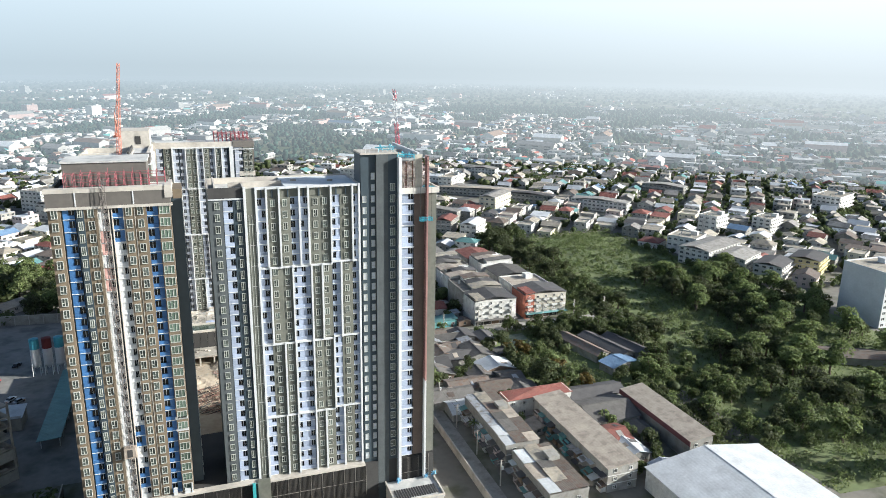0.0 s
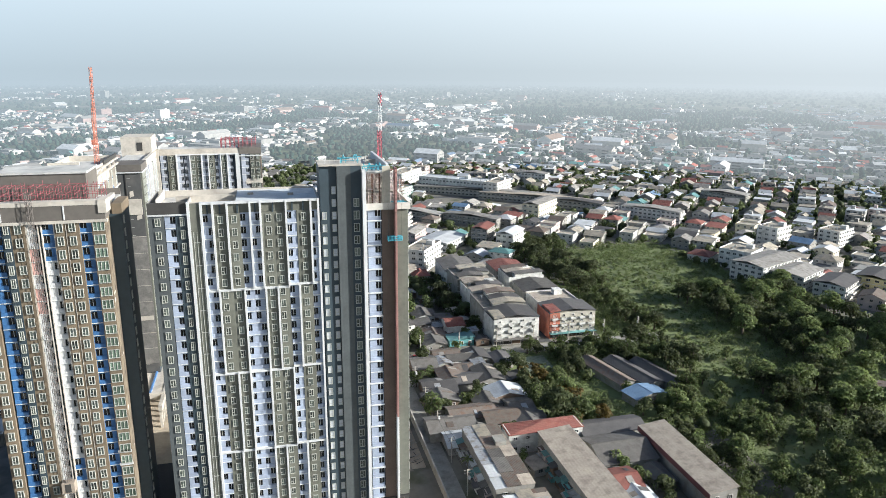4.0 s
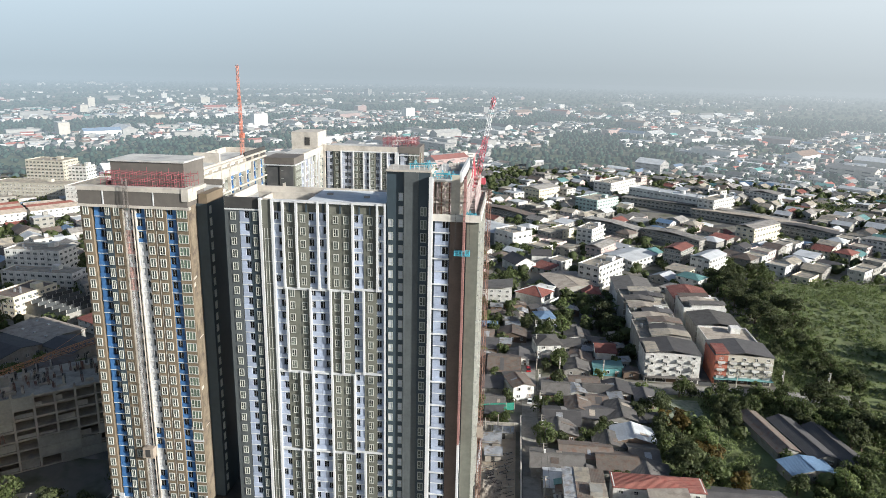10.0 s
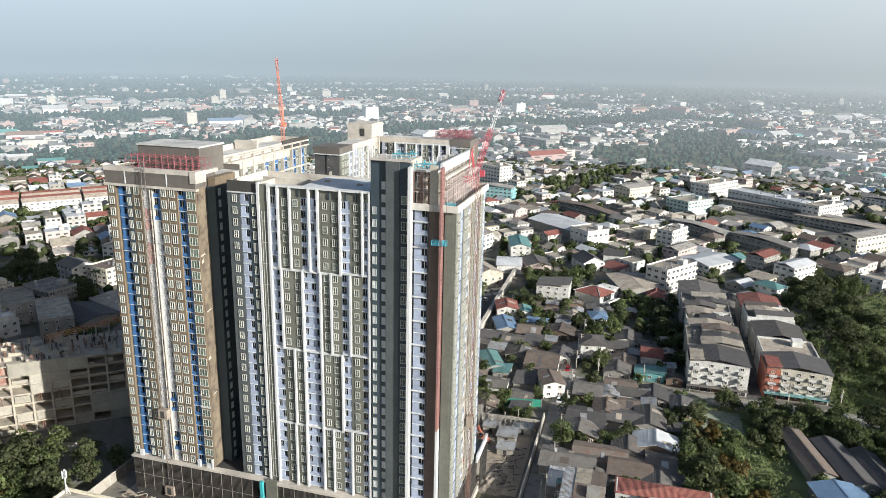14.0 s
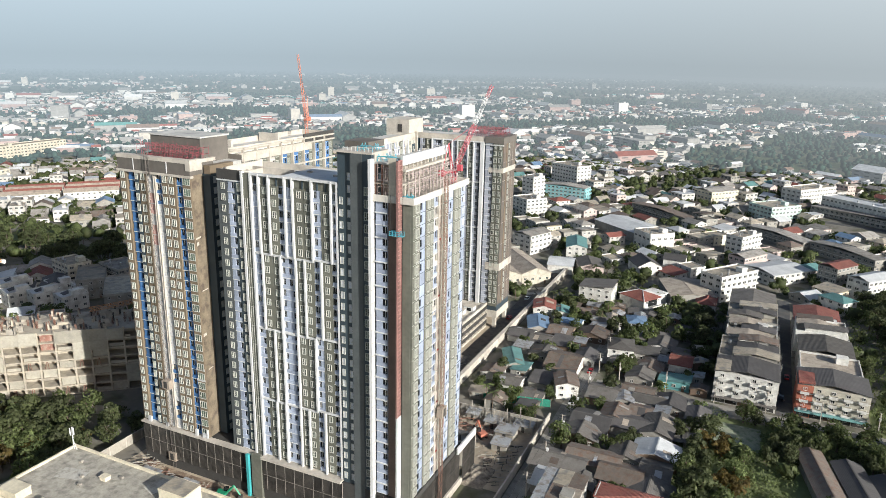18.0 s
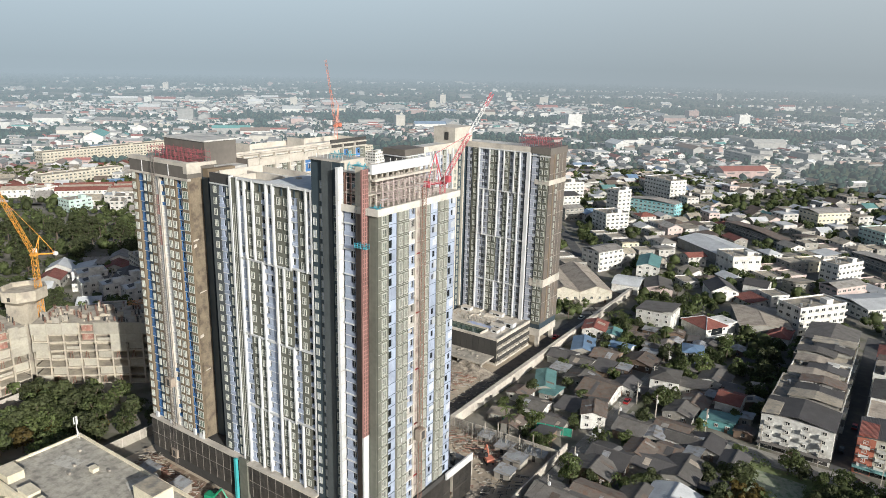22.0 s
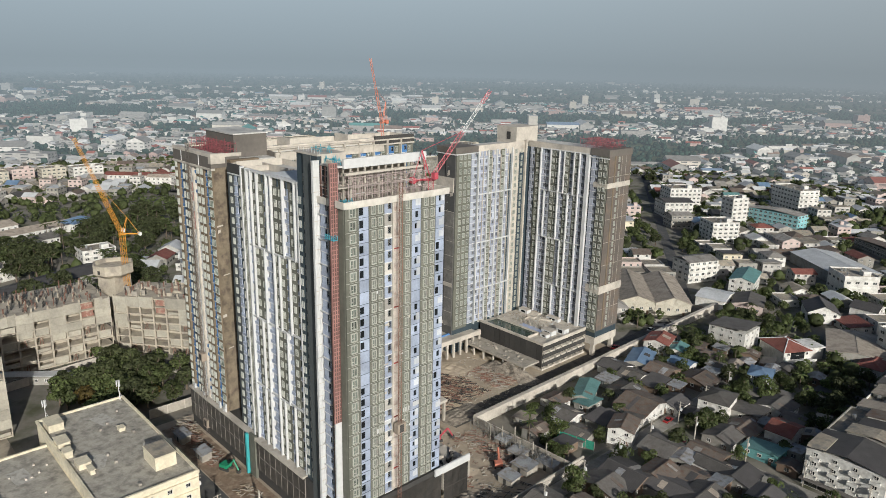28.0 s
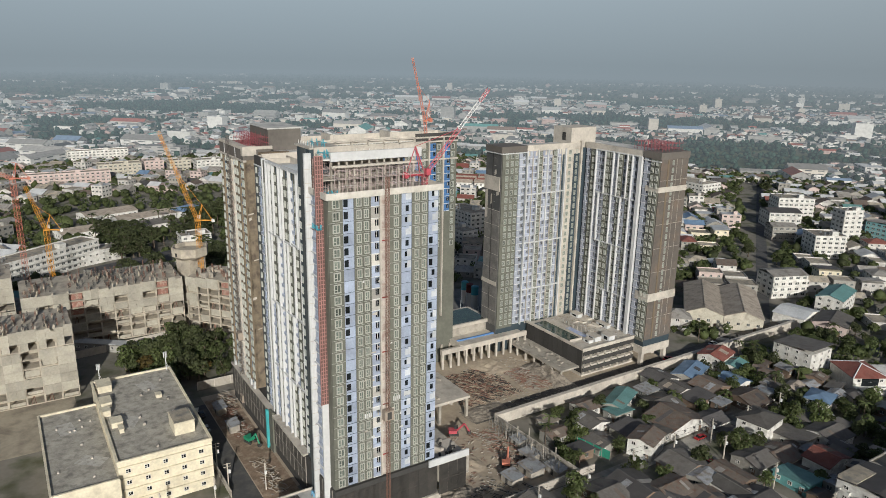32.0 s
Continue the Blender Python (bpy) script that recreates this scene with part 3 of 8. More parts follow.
for u in (-19.85, -17.6, -17.0, -14.6):
    fin(brown, BF, u, Z0, 87.3, 0.2, 0.9, PALE)
fin(brown, BF, -12.3, Z0, 87.3, 0.14, 1.05, CONC)
for z in (Z0 + 6 * FH, Z0 + 7 * FH + 0.3):
    part("plaster_patch", Mesher().box(-7.6, -4.7, -0.98, -0.95, z, z + 0.7), WHITE, T, at=BF)
# east flank of the front block
FF = pose(-5.0, 0, 0, 0, 0, 90)
strip(brown, FF, 170.0, 174.0, Z0, 88.0, material("rendered_flank", (0.185, 0.15, 0.105), 0.9, size=3.5, spread=0.35, stain=(0.105, 0.082, 0.062)), 0.3)
for k in range(n):
    brown.put(W_BLANK, pose(-2.2, 0, 0, 0, 0, 90) @ Matrix.Translation((175.6, 0, Z0 + k * FH + 0.6)), False)
for y_, z_, w_, h_ in ((170.1, 71.0, 1.9, 0.5), (170.2, 69.2, 0.9, 1.0), (171.0, 56.4, 2.2, 0.35), (170.1, 43.6, 1.3, 0.9), (171.2, 33.5, 1.8, 0.35)):
    part("plaster_patch", Mesher().quad([(y_, -0.33, z_), (y_ + w_, -0.33, z_ + 0.3), (y_ + w_ * 0.9, -0.33, z_ + h_ + 0.2), (y_ + 0.1, -0.33, z_ + h_)]), PALE, T, at=FF)
a = Mesher()
a.box(-29.9, -4.5, 169.4, 170.3, 87.9, 91.0), a.box(-29.9, -29.5, 170.3, 189.6, 88, 91.0), a.box(-4.9, -4.5, 170.3, 178, 88.0, 91.0), a.box(-29.5, -4.9, 189.4, 189.8, 88, 91)
part("parapet", a, SHADE, T)
part("parapet_cap", Mesher().box(-30.1, -4.3, 169.3, 171.4, 91.0, 91.9), PALE, T)
part("parapet_cap", Mesher().box(-30.2, -4.2, 169.2, 170.3, 87.3, 87.9), PALE, T)
part("parapet_cap", Mesher().box(-4.9, -4.0, 171.4, 178.4, 91.0, 91.9), PALE, T)
part("corner_block", Mesher().box(-5.7, -4.1, 169.15, 173.4, 89.2, 92.0), PALE, T, "raw pale concrete corner block")
for u in (-24, -12.3):
    fin(brown, pose(0, 169.4, 0), u, 88, 91.0, 0.25, 0.12)
part("roof_slab", Mesher().box(-29.5, -4.9, 170.3, 189.6, 87.6, 89.6), ROOFC, T)
pent = part("penthouse", Mesher().box(-27.3, -9.5, 179.0, 189.6, 89.6, 96.2), SHADE, T, "dark clad plant room on the roof")
part("penthouse_roof", Mesher().box(-27.6, -9.2, 178.7, 189.9, 96.2, 96.6), ROOFC, pent)
part("side_parapet", Mesher().box(-4.1, -2.1, 174.0, 182.9, 88.0, 90.2), BROWN, T)
# east face of the back wing
WF = pose(-17.5, 0, 0, 0, 0, 90)
for k in range(10):
    u = 192 + k * 6.2
    fin(brown, WF, u, 20, 90.4, 0.5, 0.9, PALE)
    storeys(brown, WF, B_BLUE if k > 4 else B_OPEN, u + 1.8, Z0 + 17 * FH, 9, near=False)
    storeys(brown, WF, W_STD, u + 4.4, Z0 + 12 * FH, 14, 0.5, 0.0, near=False)
for z in (88.6, 82.0, 90.2):
    band(brown, WF, 191, 254, z, 0.5, 0.9, PALE)
part("roof_slab", Mesher().box(-31, -17.5, 190, 254, 89.0, 89.3), ROOFC, T)
parapet(brown, -31, -17.5, 190, 254, 89.3, 91.0, PALE)
for y in (205, 228):
    part("roof_frame", Mesher().box(-30, -22, y, y + 1, 89.3, 92.2), PALE, T)
part("upper_fascia", Mesher().box(-17.6, -16.8, 196, 240, 86.2, 88.6), PALE, T)
part("dark_parapet", Mesher().box(-17.6, -17.1, 236, 254.2, 88.6, 91.6), SCREEN, T)
brown.finish()

PALELIL = material("pale_lilac_panel", (0.35, 0.375, 0.43), 0.5, spread=0.22, size=5, vary=0.15)
# soft dark grey paints the shade inside the balcony openings
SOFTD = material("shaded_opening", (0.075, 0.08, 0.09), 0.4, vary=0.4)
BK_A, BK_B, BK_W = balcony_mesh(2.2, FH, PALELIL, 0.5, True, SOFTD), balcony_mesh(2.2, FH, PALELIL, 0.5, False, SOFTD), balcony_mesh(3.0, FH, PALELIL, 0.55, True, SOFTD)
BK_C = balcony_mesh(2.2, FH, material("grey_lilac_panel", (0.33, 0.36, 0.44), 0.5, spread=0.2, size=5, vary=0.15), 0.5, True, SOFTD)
# back tower: two legs round a courtyard
back = Tower(thing("condominium_tower", 0, 0, 0, label="olive and white L-shaped condominium tower behind the building site", category="tower"))
T = back.ob
ZB = 8.4
TB = ZB + 26 * FH
part("west_leg_body", Mesher().box(-23.5, -13.5, 272.5, 331, 0, TB), NAVY, T)
part("east_leg_body", Mesher().box(-13.5, 26.5, 316.0, 331, 5.0, TB), NAVY, T)
GS, GE = pose(0, 316.0, 0), pose(-13.5, 0, 0, 0, 0, 90)
GX, GW = pose(26.5, 0, 0, 0, 0, 90), pose(0, 272.5, 0)
for u0, u1, kind in ((-13, -9.8, "A"), (-9.7, -6.5, "W"), (-6.2, -3.8, "A"), (-3.6, -1.0, "B"), (-1.0, 3.3, "D"), (3.4, 5.8, "A"), (5.9, 8.4, "W"), (8.6, 10.8, "B"), (10.9, 13.3, "W"), (13.4, 15.6, "A"), (18.6, 22.2, "C"), (22.3, 26.4, "D")):
    mid = (u0 + u1) / 2
    if kind in "ABC":
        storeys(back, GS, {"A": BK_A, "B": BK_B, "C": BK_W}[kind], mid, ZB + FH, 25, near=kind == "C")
    else:
        strip(back, GS, u0, u1, ZB + 2, TB, OLIVE)
        for u in ((mid,) if kind == "W" else (mid - 1.1, mid + 1.1)):
            storeys(back, GS, W_STD, u, ZB + FH, 25, 0.5, 0.5)
for z0, z1, us in ((ZB + 20 * FH, TB + 0.2, (-1.1, 3.3, 5.9, 10.8, 13.4)), (ZB + 13 * FH, ZB + 20 * FH, (-3.7, 3.3, 8.5, 13.4)), (ZB + 6 * FH, ZB + 13 * FH, (-1.1, 5.9, 8.5, 13.4)), (ZB + 2, ZB + 6 * FH, (-1.1, 3.3, 8.5, 13.3))):
    for u in us:
        fin(back, GS, u, z0, z1)
fin(back, GS, -6.3, ZB + 2, TB + 0.3, 0.5), fin(back, GS, 17.4, ZB + 2, TB + 0.3, 1.6, 1.2)
for k in (6, 13, 20):
    band(back, GS, -6.3, 16.6, ZB + k * FH)
band(back, GS, -6.3, 18.2, TB + 0.1), band(back, GS, 18.2, 26.9, TB - 0.8, 0.35, 0.8)
part("upper_wall", Mesher().box(-13.5, 18.2, 315.6, 317, TB, TB + 2.4), PALE, T)
part("upper_wall", Mesher().box(18.2, 27.0, 315.4, 331.4, TB, TB + 2.6), SHADE, T)
part("roof_slab", Mesher().box(-13.5, 18.2, 317, 331, TB, TB + 1.6), ROOFC, T)
for z0, z1, o in ((70.6, 72.6, 0.55), (27.2, 30.4, 0.6)):
    part("plaster_band", Mesher().box(20.4, 26.5 + o, 316 - o, 331.2, z0, z1), PALE, T)
part("plaster_band", Mesher().box(-23.9, -13.9, 271.9, 273, 68, 73.5), PALE, T)
part("plaster_band", Mesher().box(-23.9, -13.9, 271.9, 273, 29, 30.6), PALE, T)
strip(back, GX, 316, 331, 11, TB, material("brown_net_wall", (0.118, 0.102, 0.088), 0.85, size=8, stain=(0.15, 0.115, 0.09)), 0.3)
strip(back, GX, 319.6, 320.4, 11, TB, BROWN, 0.45)
for k in range(25):
    back.put(W_SMALL, GX @ Matrix.Translation((322.5, -0.3, ZB + (k + 1) * FH + 0.5)), False)
for x, y in ((19.5, 316.6), (25.5, 316.6), (25.5, 329.8), (19.5, 329.8)):
    part("base_column", Mesher().box(x - 0.8, x + 0.8, y - 0.8, y + 0.8, 0, 5.2), PALE, T)
part("base_beam", Mesher().box(18.6, 26.8, 315.6, 331.2, 5.0, 8.2), PALE, T)
# east facade of the west leg
strip(back, GE, 272.5, 280.4, ZB + 2, TB, OLIVE)
for u in (274.6, 277.0, 279.2):
    storeys(back, GE, W_STD, u, ZB + FH, 25, 0.5, 0.5)
storeys(back, GE, BK_W, 282.3, ZB + FH, 25)
for i, u in enumerate((286.2, 288.8, 293.8, 296.4, 301.2)):
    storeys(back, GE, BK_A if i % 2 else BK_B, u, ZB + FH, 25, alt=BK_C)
for u0, u1 in ((290.2, 292.4), (298.0, 299.8)):
    strip(back, GE, u0, u1, ZB + 2, TB, OLIVE)
    storeys(back, GE, W_STD, (u0 + u1) / 2, ZB + FH, 25, 0.5, 0.5)
for u in (284.6, 290.2, 295.1, 300, 304.6):
    fin(back, GE, u, ZB + 2, TB + 0.3, 0.4, 0.9)
for u in (287.5, 292.5, 297.8, 302.6):
    fin(back, GE, u, ZB + 2, TB - 2, 0.22, 0.7, PALE)
strip(back, GE, 304.8, 309.0, ZB + 2, TB, PALE, 0.5), strip(back, GE, 312.6, 313.4, ZB + 2, TB + 3, PALE, 1.0)
storeys(back, GE, W_STD, 306.8, ZB + FH, 25, 0.5, 0.5, near=False)
storeys(back, GE, W_SMALL, 311, ZB + FH, 25, 0.5, 0.0, near=False)
for k in (6, 13, 20):
    band(back, GE, 284.6, 304.6, ZB + k * FH)
part("upper_wall", Mesher().box(-14.6, -13.4, 284.4, 313, TB - 2.2, TB + 2.4), PALE, T)
part("upper_wall", Mesher().box(-23.9, -13.0, 272.0, 284.4, TB, TB + 2.4), SHADE, T)
strip(back, GW, -23.5, -13.5, ZB, TB, material("charcoal_clad", (0.078, 0.079, 0.078), 0.75, size=8, stain=(0.11, 0.105, 0.10)), 0.25)
NET = material("grey_safety_net", (0.15, 0.145, 0.135), 0.9, size=4, spread=0.3, stain=(0.20, 0.19, 0.175))
strip(back, GW, -23.4, -13.6, 12, 60, NET, 0.4, "safety_net"), strip(back, GW, -18.6, -18.3, 12, TB, SCREEN, 0.48, "net_seam")
for z in (18, 24, 36, 42, 48, 54, 60):
    strip(back, GW, -23.4, -13.6, z, z + 0.12, PALE, 0.46, "net_seam")
for z0, z1, u0, u1 in ((56, 68, -23.2, -21.4), (62, 66.5, -19.6, -18.7), (74, 76.5, -17.6, -16.2), (66, 68, -16.0, -14.2)):
    part("plaster_patch", Mesher().quad([(u0, -0.43, z0), (u1, -0.43, z0 + 0.6), (u1 - 0.1, -0.43, z1), (u0 + 0.1, -0.43, z1 - 0.4)]), PALE, T, at=GW)
for z in (20, 29.5, 39, 48.5, 58, 67, 75):
    strip(back, GX, 316.1, 330.9, z, z + 0.14, CONC, 0.36, "net_seam")
for u in (324.5, 327.4):
    strip(back, GX, u, u + 0.14, 12, TB, CONC, 0.38, "net_seam")
band(back, GE, 272.0, 284.4, TB - 0.3, 0.35, 0.8), band(back, GW, -23.9, -13.0, TB - 0.3, 0.35, 0.8)
part("roof_slab", Mesher().box(-23.5, -14.6, 284.4, 331, TB, TB + 1.5), ROOFC, T)
lift_box = part("lift_box", Mesher().box(-25.2, -14.2, 308, 321.6, TB, 91.3), PALE, T, "white lift machine room on the roof")
part("lift_box_door", Mesher().box(-19.5, -17.5, 307.85, 308.02, 86.0, 89.2), SCREEN, lift_box)
storeys(back, GW, W_SMALL, -17.5, ZB + FH, 25, 0.5, 0.0, near=False)
back.finish()

# podium screens under the front and brown towers
pod = thing("parking_podium", 0, 0, 0, label="parking podium clad in dark slatted screens", category="podium")
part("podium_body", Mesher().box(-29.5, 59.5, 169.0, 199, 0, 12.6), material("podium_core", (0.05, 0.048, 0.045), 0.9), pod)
part("podium_body", Mesher().box(20, 60.5, 199, 209, 6.0, 11.0), CONC, pod)
for x in (22, 34, 46, 58):
    part("column", Mesher().box(x, x + 1.2, 206.5, 207.7, 0, 6.0), CONC, pod)
JOINT = material("panel_joint", (0.22, 0.205, 0.18), 0.85, size=2)
cuts = [-1.45]
for i in range(9):
    cuts += [-1.40 + i * 0.33, -1.26 + i * 0.33]
cuts.append(1.45)
slat = relief("screen_panel", cuts, [0, 0.1, 4.4, 4.6, 9.1, 9.2], lambda i, j: (0.22, 1) if i % 2 or j == 2 else (0.08, 0), [SCREEN, material("slat", (0.052, 0.047, 0.041), 0.7, vary=0.2, stain=(0.035, 0.033, 0.03), size=3)])
for k in range(29):
    x = -28.0 + k * 3.02
    if not (10.5 < x < 14.2 or 38.5 < x < 50):
        part("screen_panel", slat, None, pod, at=pose(x, 168.9, 3.2))
        part("joint_strip", Mesher().box(x + 1.47, x + 1.55, 168.6, 168.9, 3.2, 12.4), JOINT, pod)
        part("joint_strip", Mesher().box(x - 1.45, x + 1.45, 168.62, 168.9, 7.7, 7.78), JOINT, pod)
for k in range(13):
    part("screen_panel", slat, None, pod, at=pose(59.5 if k < 10 else 60.5, 170.6 + k * 3.0, 2.0, 0, 0, 90))
part("ledge", Mesher().box(-29.8, 11.5, 168.4, 170.2, 12.6, 13.1), PALE, pod)
part("ledge", Mesher().box(14.2, 39.7, 168.2, 170.0, 12.4, 13.0), PALE, pod)
for x, w, h in ((-27.5, 1.2, 1.6), (-9.5, 0.9, 1.9), (-6.8, 1.3, 1.2), (-5.2, 0.3, 2.6), (-20.6, 0.8, 1.1)):
    part("plaster_stub", Mesher().box(x, x + w, 169.0, 169.5, 13.1, 13.1 + h), WHITE, pod)
part("plinth", Mesher().box(57.5, 60.2, 168.6, 200, 0, 2.2), PALE, pod)
part("hatch_tower", Mesher().box(11.0, 14.2, 168.2, 169, 0, 13.5), OLIVE, pod)
part("chute", Mesher().box(9.6, 10.4, 167.6, 168.4, 0, 13.0), material("teal_chute", (0.06, 0.36, 0.38), 0.6), pod, "teal rubbish chute")
part("deck", Mesher().box(50, 60.5, 199, 209, 11.0, 11.3), PALE, pod)
for k in range(14):
    x, y = random.uniform(51, 59), random.uniform(200, 208)
    s = random.uniform(0.4, 1.4)
    part("deck_debris", Mesher().box(-s, s, -0.3, 0.3, 0, random.uniform(0.3, 1.3)), PALE if k % 2 else SCREEN, pod, at=pose(x, y, 11.3, 0, 0, random.uniform(0, 180)))
part("deck_wall", Mesher().box(60.0, 60.5, 196, 209, 11.3, 13.3), WHITE, pod)

ec = thing("entrance_canopy", 52.3, 163.2, 0, label="low pale entrance building before the tower with a ribbed roof light", category="canopy")
part("wall", Mesher().box(-6.8, 6.8, -5, 5, 0, 5.4), PALE, ec)
part("roof", Mesher().box(-7.1, 7.1, -5.3, 5.2, 5.4, 5.8), ROOFC, ec)
part("parapet", Mesher().box(-7.1, -6.7, -5.3, 5.2, 5.8, 6.3).box(6.7, 7.1, -5.3, 5.2, 5.8, 6.3).box(-6.7, 6.7, -5.3, -4.9, 5.8, 6.3), PALE, ec)
for k in range(17):
    part("rib", Mesher().box(-5.9 + k * 0.7, -5.5 + k * 0.7, -3.6, 0.6, 5.8, 6.0), SCREEN, ec)
for x, y in ((49.2, 167.3), (59.3, 167.6), (56.8, 167.2)):
    a = Mesher()
    for k in range(14):
        q = [Vector((random.uniform(-1.1, 1.1), random.uniform(-0.7, 0.6), random.uniform(0, 1.7))) for _ in range(3)]
        a.quad([q[0], q[1], q[2]])
    solid("tarpaulin", a, material("blue_tarpaulin", (0.16, 0.36, 0.52), 0.6, size=1), "crumpled light blue tarpaulin at the tower's foot", "tarpaulin", "", pose(x, y, 5.8))

# ---- ground, roads, site ----
GROUND = material("town_ground", (0.19, 0.175, 0.145), 0.95, size=18, bump=0.3, stain=(0.085, 0.09, 0.05))
ASPH = material("asphalt", (0.075, 0.075, 0.075), 0.9, size=6, stain=(0.11, 0.105, 0.095))
LANE = material("concrete_lane", (0.30, 0.285, 0.25), 0.9, size=5, stain=(0.22, 0.205, 0.18))
GRASS = material("field_grass", (0.145, 0.175, 0.07), 0.95, size=14, bump=0.6, stain=(0.11, 0.12, 0.045))


def slab(name, x0, x1, y0, y1, z, mt, label, category, kind="structure", depth=0.3):
    return solid(name, Mesher().box(x0, x1, y0, y1, z - depth, z), mt, label, category, kind)


solid("ground", Mesher().quad([(60 + 4880 * math.cos(k * math.tau / 96), 150 + 4880 * math.sin(k * math.tau / 96), 0) for k in range(96)]), GROUND, "flat ground of the town reaching the horizon", "ground")
slab("ground_site", -34, 34, 158, 330, 0.05, DIRT, "bare brown earth of the building site", "ground")
slab("ground_site_east", 34, 71, 200, 240, 0.05, DIRT, "bare brown earth with builders' rubbish", "ground")
slab("ground_yard", -90, -34, 205, 352, 0.04, material("yard_screed", (0.22, 0.21, 0.19), 0.9, size=14, stain=(0.12, 0.12, 0.11)), "grey concrete yard of a batching plant", "ground")
slab("ground_trench", -30, 40, 158.3, 168.1, 0.07, material("wet_earth", (0.23, 0.165, 0.115), 0.95, size=4, bump=0.6, spread=0.4, stain=(0.32, 0.25, 0.18)), "trodden brown earth before the podium", "ground")
slab("road_1", 24, 31.5, 232, 420, 0.08, material("muddy_asphalt", (0.14, 0.125, 0.105), 0.95, size=4, bump=0.3, stain=(0.085, 0.08, 0.075)), "muddy site road beside the long wall", "road")
slab("road_2", 73.2, 78.6, 60, 335, 0.07, LANE, "narrow concrete lane through the houses", "road")
slab("road_3", 80, 200, 277, 285, 0.08, LANE, "side street before the shop rows", "road")
slab("road_4", 142.3, 147.8, 286, 420, 0.08, ASPH, "street between the shop rows", "road")
slab("road_5", -28, 58, 151, 158, 0.06, ASPH, "dark lane before the podium", "road")
slab("road_6", 29, 74, 60, 150, 0.05, LANE, "pale concrete forecourt by the lane", "road")
for i, (x0, y0, x1, y1, w) in enumerate(((24, 400, -224, 761, 6.5), (-224, 761, -690, 1420, 7), (175, 560, 900, 905, 8), (240, 620, -300, 760, 8), (-60, 430, -520, 300, 8), (-520, 105, -420, 330, 8))):
    d = Vector((x1 - x0, y1 - y0, 0))
    s = Vector((-d.y, d.x, 0)).normalized() * w / 2
    a, b = Vector((x0, y0, 0.12)), Vector((x1, y1, 0.12))
    solid("road_%d" % (i + 7), Mesher().quad([a - s, b - s, b + s, a + s]), ASPH, "straight asphalt street through the town", "road")
solid("ground_field", Mesher().quad([(172, 130, 0.06), (300, 120, 0.06), (300, 330, 0.06), (285, 440, 0.06), (205, 430, 0.06), (172, 300, 0.06)]), GRASS, "overgrown green field with weeds", "field")
solid("ground_meadow", Mesher().quad([(-318, 300, 0.06), (-268, 308, 0.06), (-262, 360, 0.06), (-312, 352, 0.06)]), GRASS, "open grass beside the white villas", "field")
solid("ground_garden", Mesher().quad([(112, 208, 0.06), (172, 208, 0.06), (172, 276, 0.06), (114, 276, 0.06)]), GRASS, "weedy green plot among the houses", "field")
slab("pavement_lot", 124, 138, 256, 272, 0.12, material("mossy_slab", (0.26, 0.28, 0.20), 0.9, size=3, stain=(0.13, 0.17, 0.09)), "mossy concrete lot among trees", "pavement")

slab("pavement_park", -62, -23, 60, 120, 0.06, material("worn_car_park", (0.33, 0.29, 0.22), 0.9, size=9, stain=(0.22, 0.19, 0.15)), "worn tan car park beside the office block", "pavement")
TAKEN = []


def free(x, y, r):
    return all(abs(x - a) > r + b or abs(y - c) > r + d for a, b, c, d in TAKEN)


def take(x0, x1, y0, y1):
    TAKEN.append(((x0 + x1) / 2, abs(x1 - x0) / 2, (y0 + y1) / 2, abs(y1 - y0) / 2))


take(-34, 34, 150, 345), take(34, 80, 60, 240), take(-95, -34, 200, 352), take(24, 40, 232, 425), take(140, 149, 280, 420), take(78, 200, 276, 286), take(-40, 30, 95, 150)
take(72, 79, 60, 335)
for k in range(28):
    u = k / 27
    take(30 - 245 * u - 9, 30 - 245 * u + 9, 400 + 330 * u - 9, 400 + 330 * u + 9)


def wall_run(name, x0, y0, x1, y1, h, mt, label, t=0.2):
    """A boundary wall with posts and a coping."""
    w = thing(name, x0, y0, 0, math.degrees(math.atan2(y1 - y0, x1 - x0)), label, "wall")
    n_ = math.hypot(x1 - x0, y1 - y0)
    part("wall_panel", Mesher().box(0, n_, -t / 2, t / 2, 0, h), mt, w)
    part("coping", Mesher().box(0, n_, -t / 2 - 0.06, t / 2 + 0.06, h, h + 0.12), PALE, w)
    for k in range(int(n_ // 6) + 1):
        part("post", Mesher().box(k * 6 - 0.15, k * 6 + 0.15, -t / 2 - 0.08, t / 2 + 0.08, 0, h), PALE, w)
    return w


wall_run("boundary_wall", 34.5, 238, 33, 420, 3.6, PALE, "long pale concrete wall between site and houses", 1.5)
wall_run("boundary_wall", 72.6, 150, 72.6, 246, 3.0, PALE, "pale concrete wall along the narrow lane", 0.3)
wall_run("boundary_wall", 34.5, 238, 72.4, 240, 3.2, CONC, "stained concrete wall behind the site sheds")
wall_run("boundary_wall", -92, 352, -34, 345, 4.5, CONC, "tall grey wall behind the batching yard")
wall_run("boundary_wall", -40, 158.5, -40, 200, 3.2, CONC, "grey concrete wall in the towers' shade")
wall_run("boundary_wall", -91, 118, -97, 168, 3.0, PALE, "pale wall before the half-built block")
wall_run("boundary_wall", -97, 168, -58, 184, 3.0, PALE, "pale wall bending before the half-built block")
wall_run("boundary_wall", -40, 150.2, 30, 150.6, 2.0, CONC, "low stained wall behind the white block")

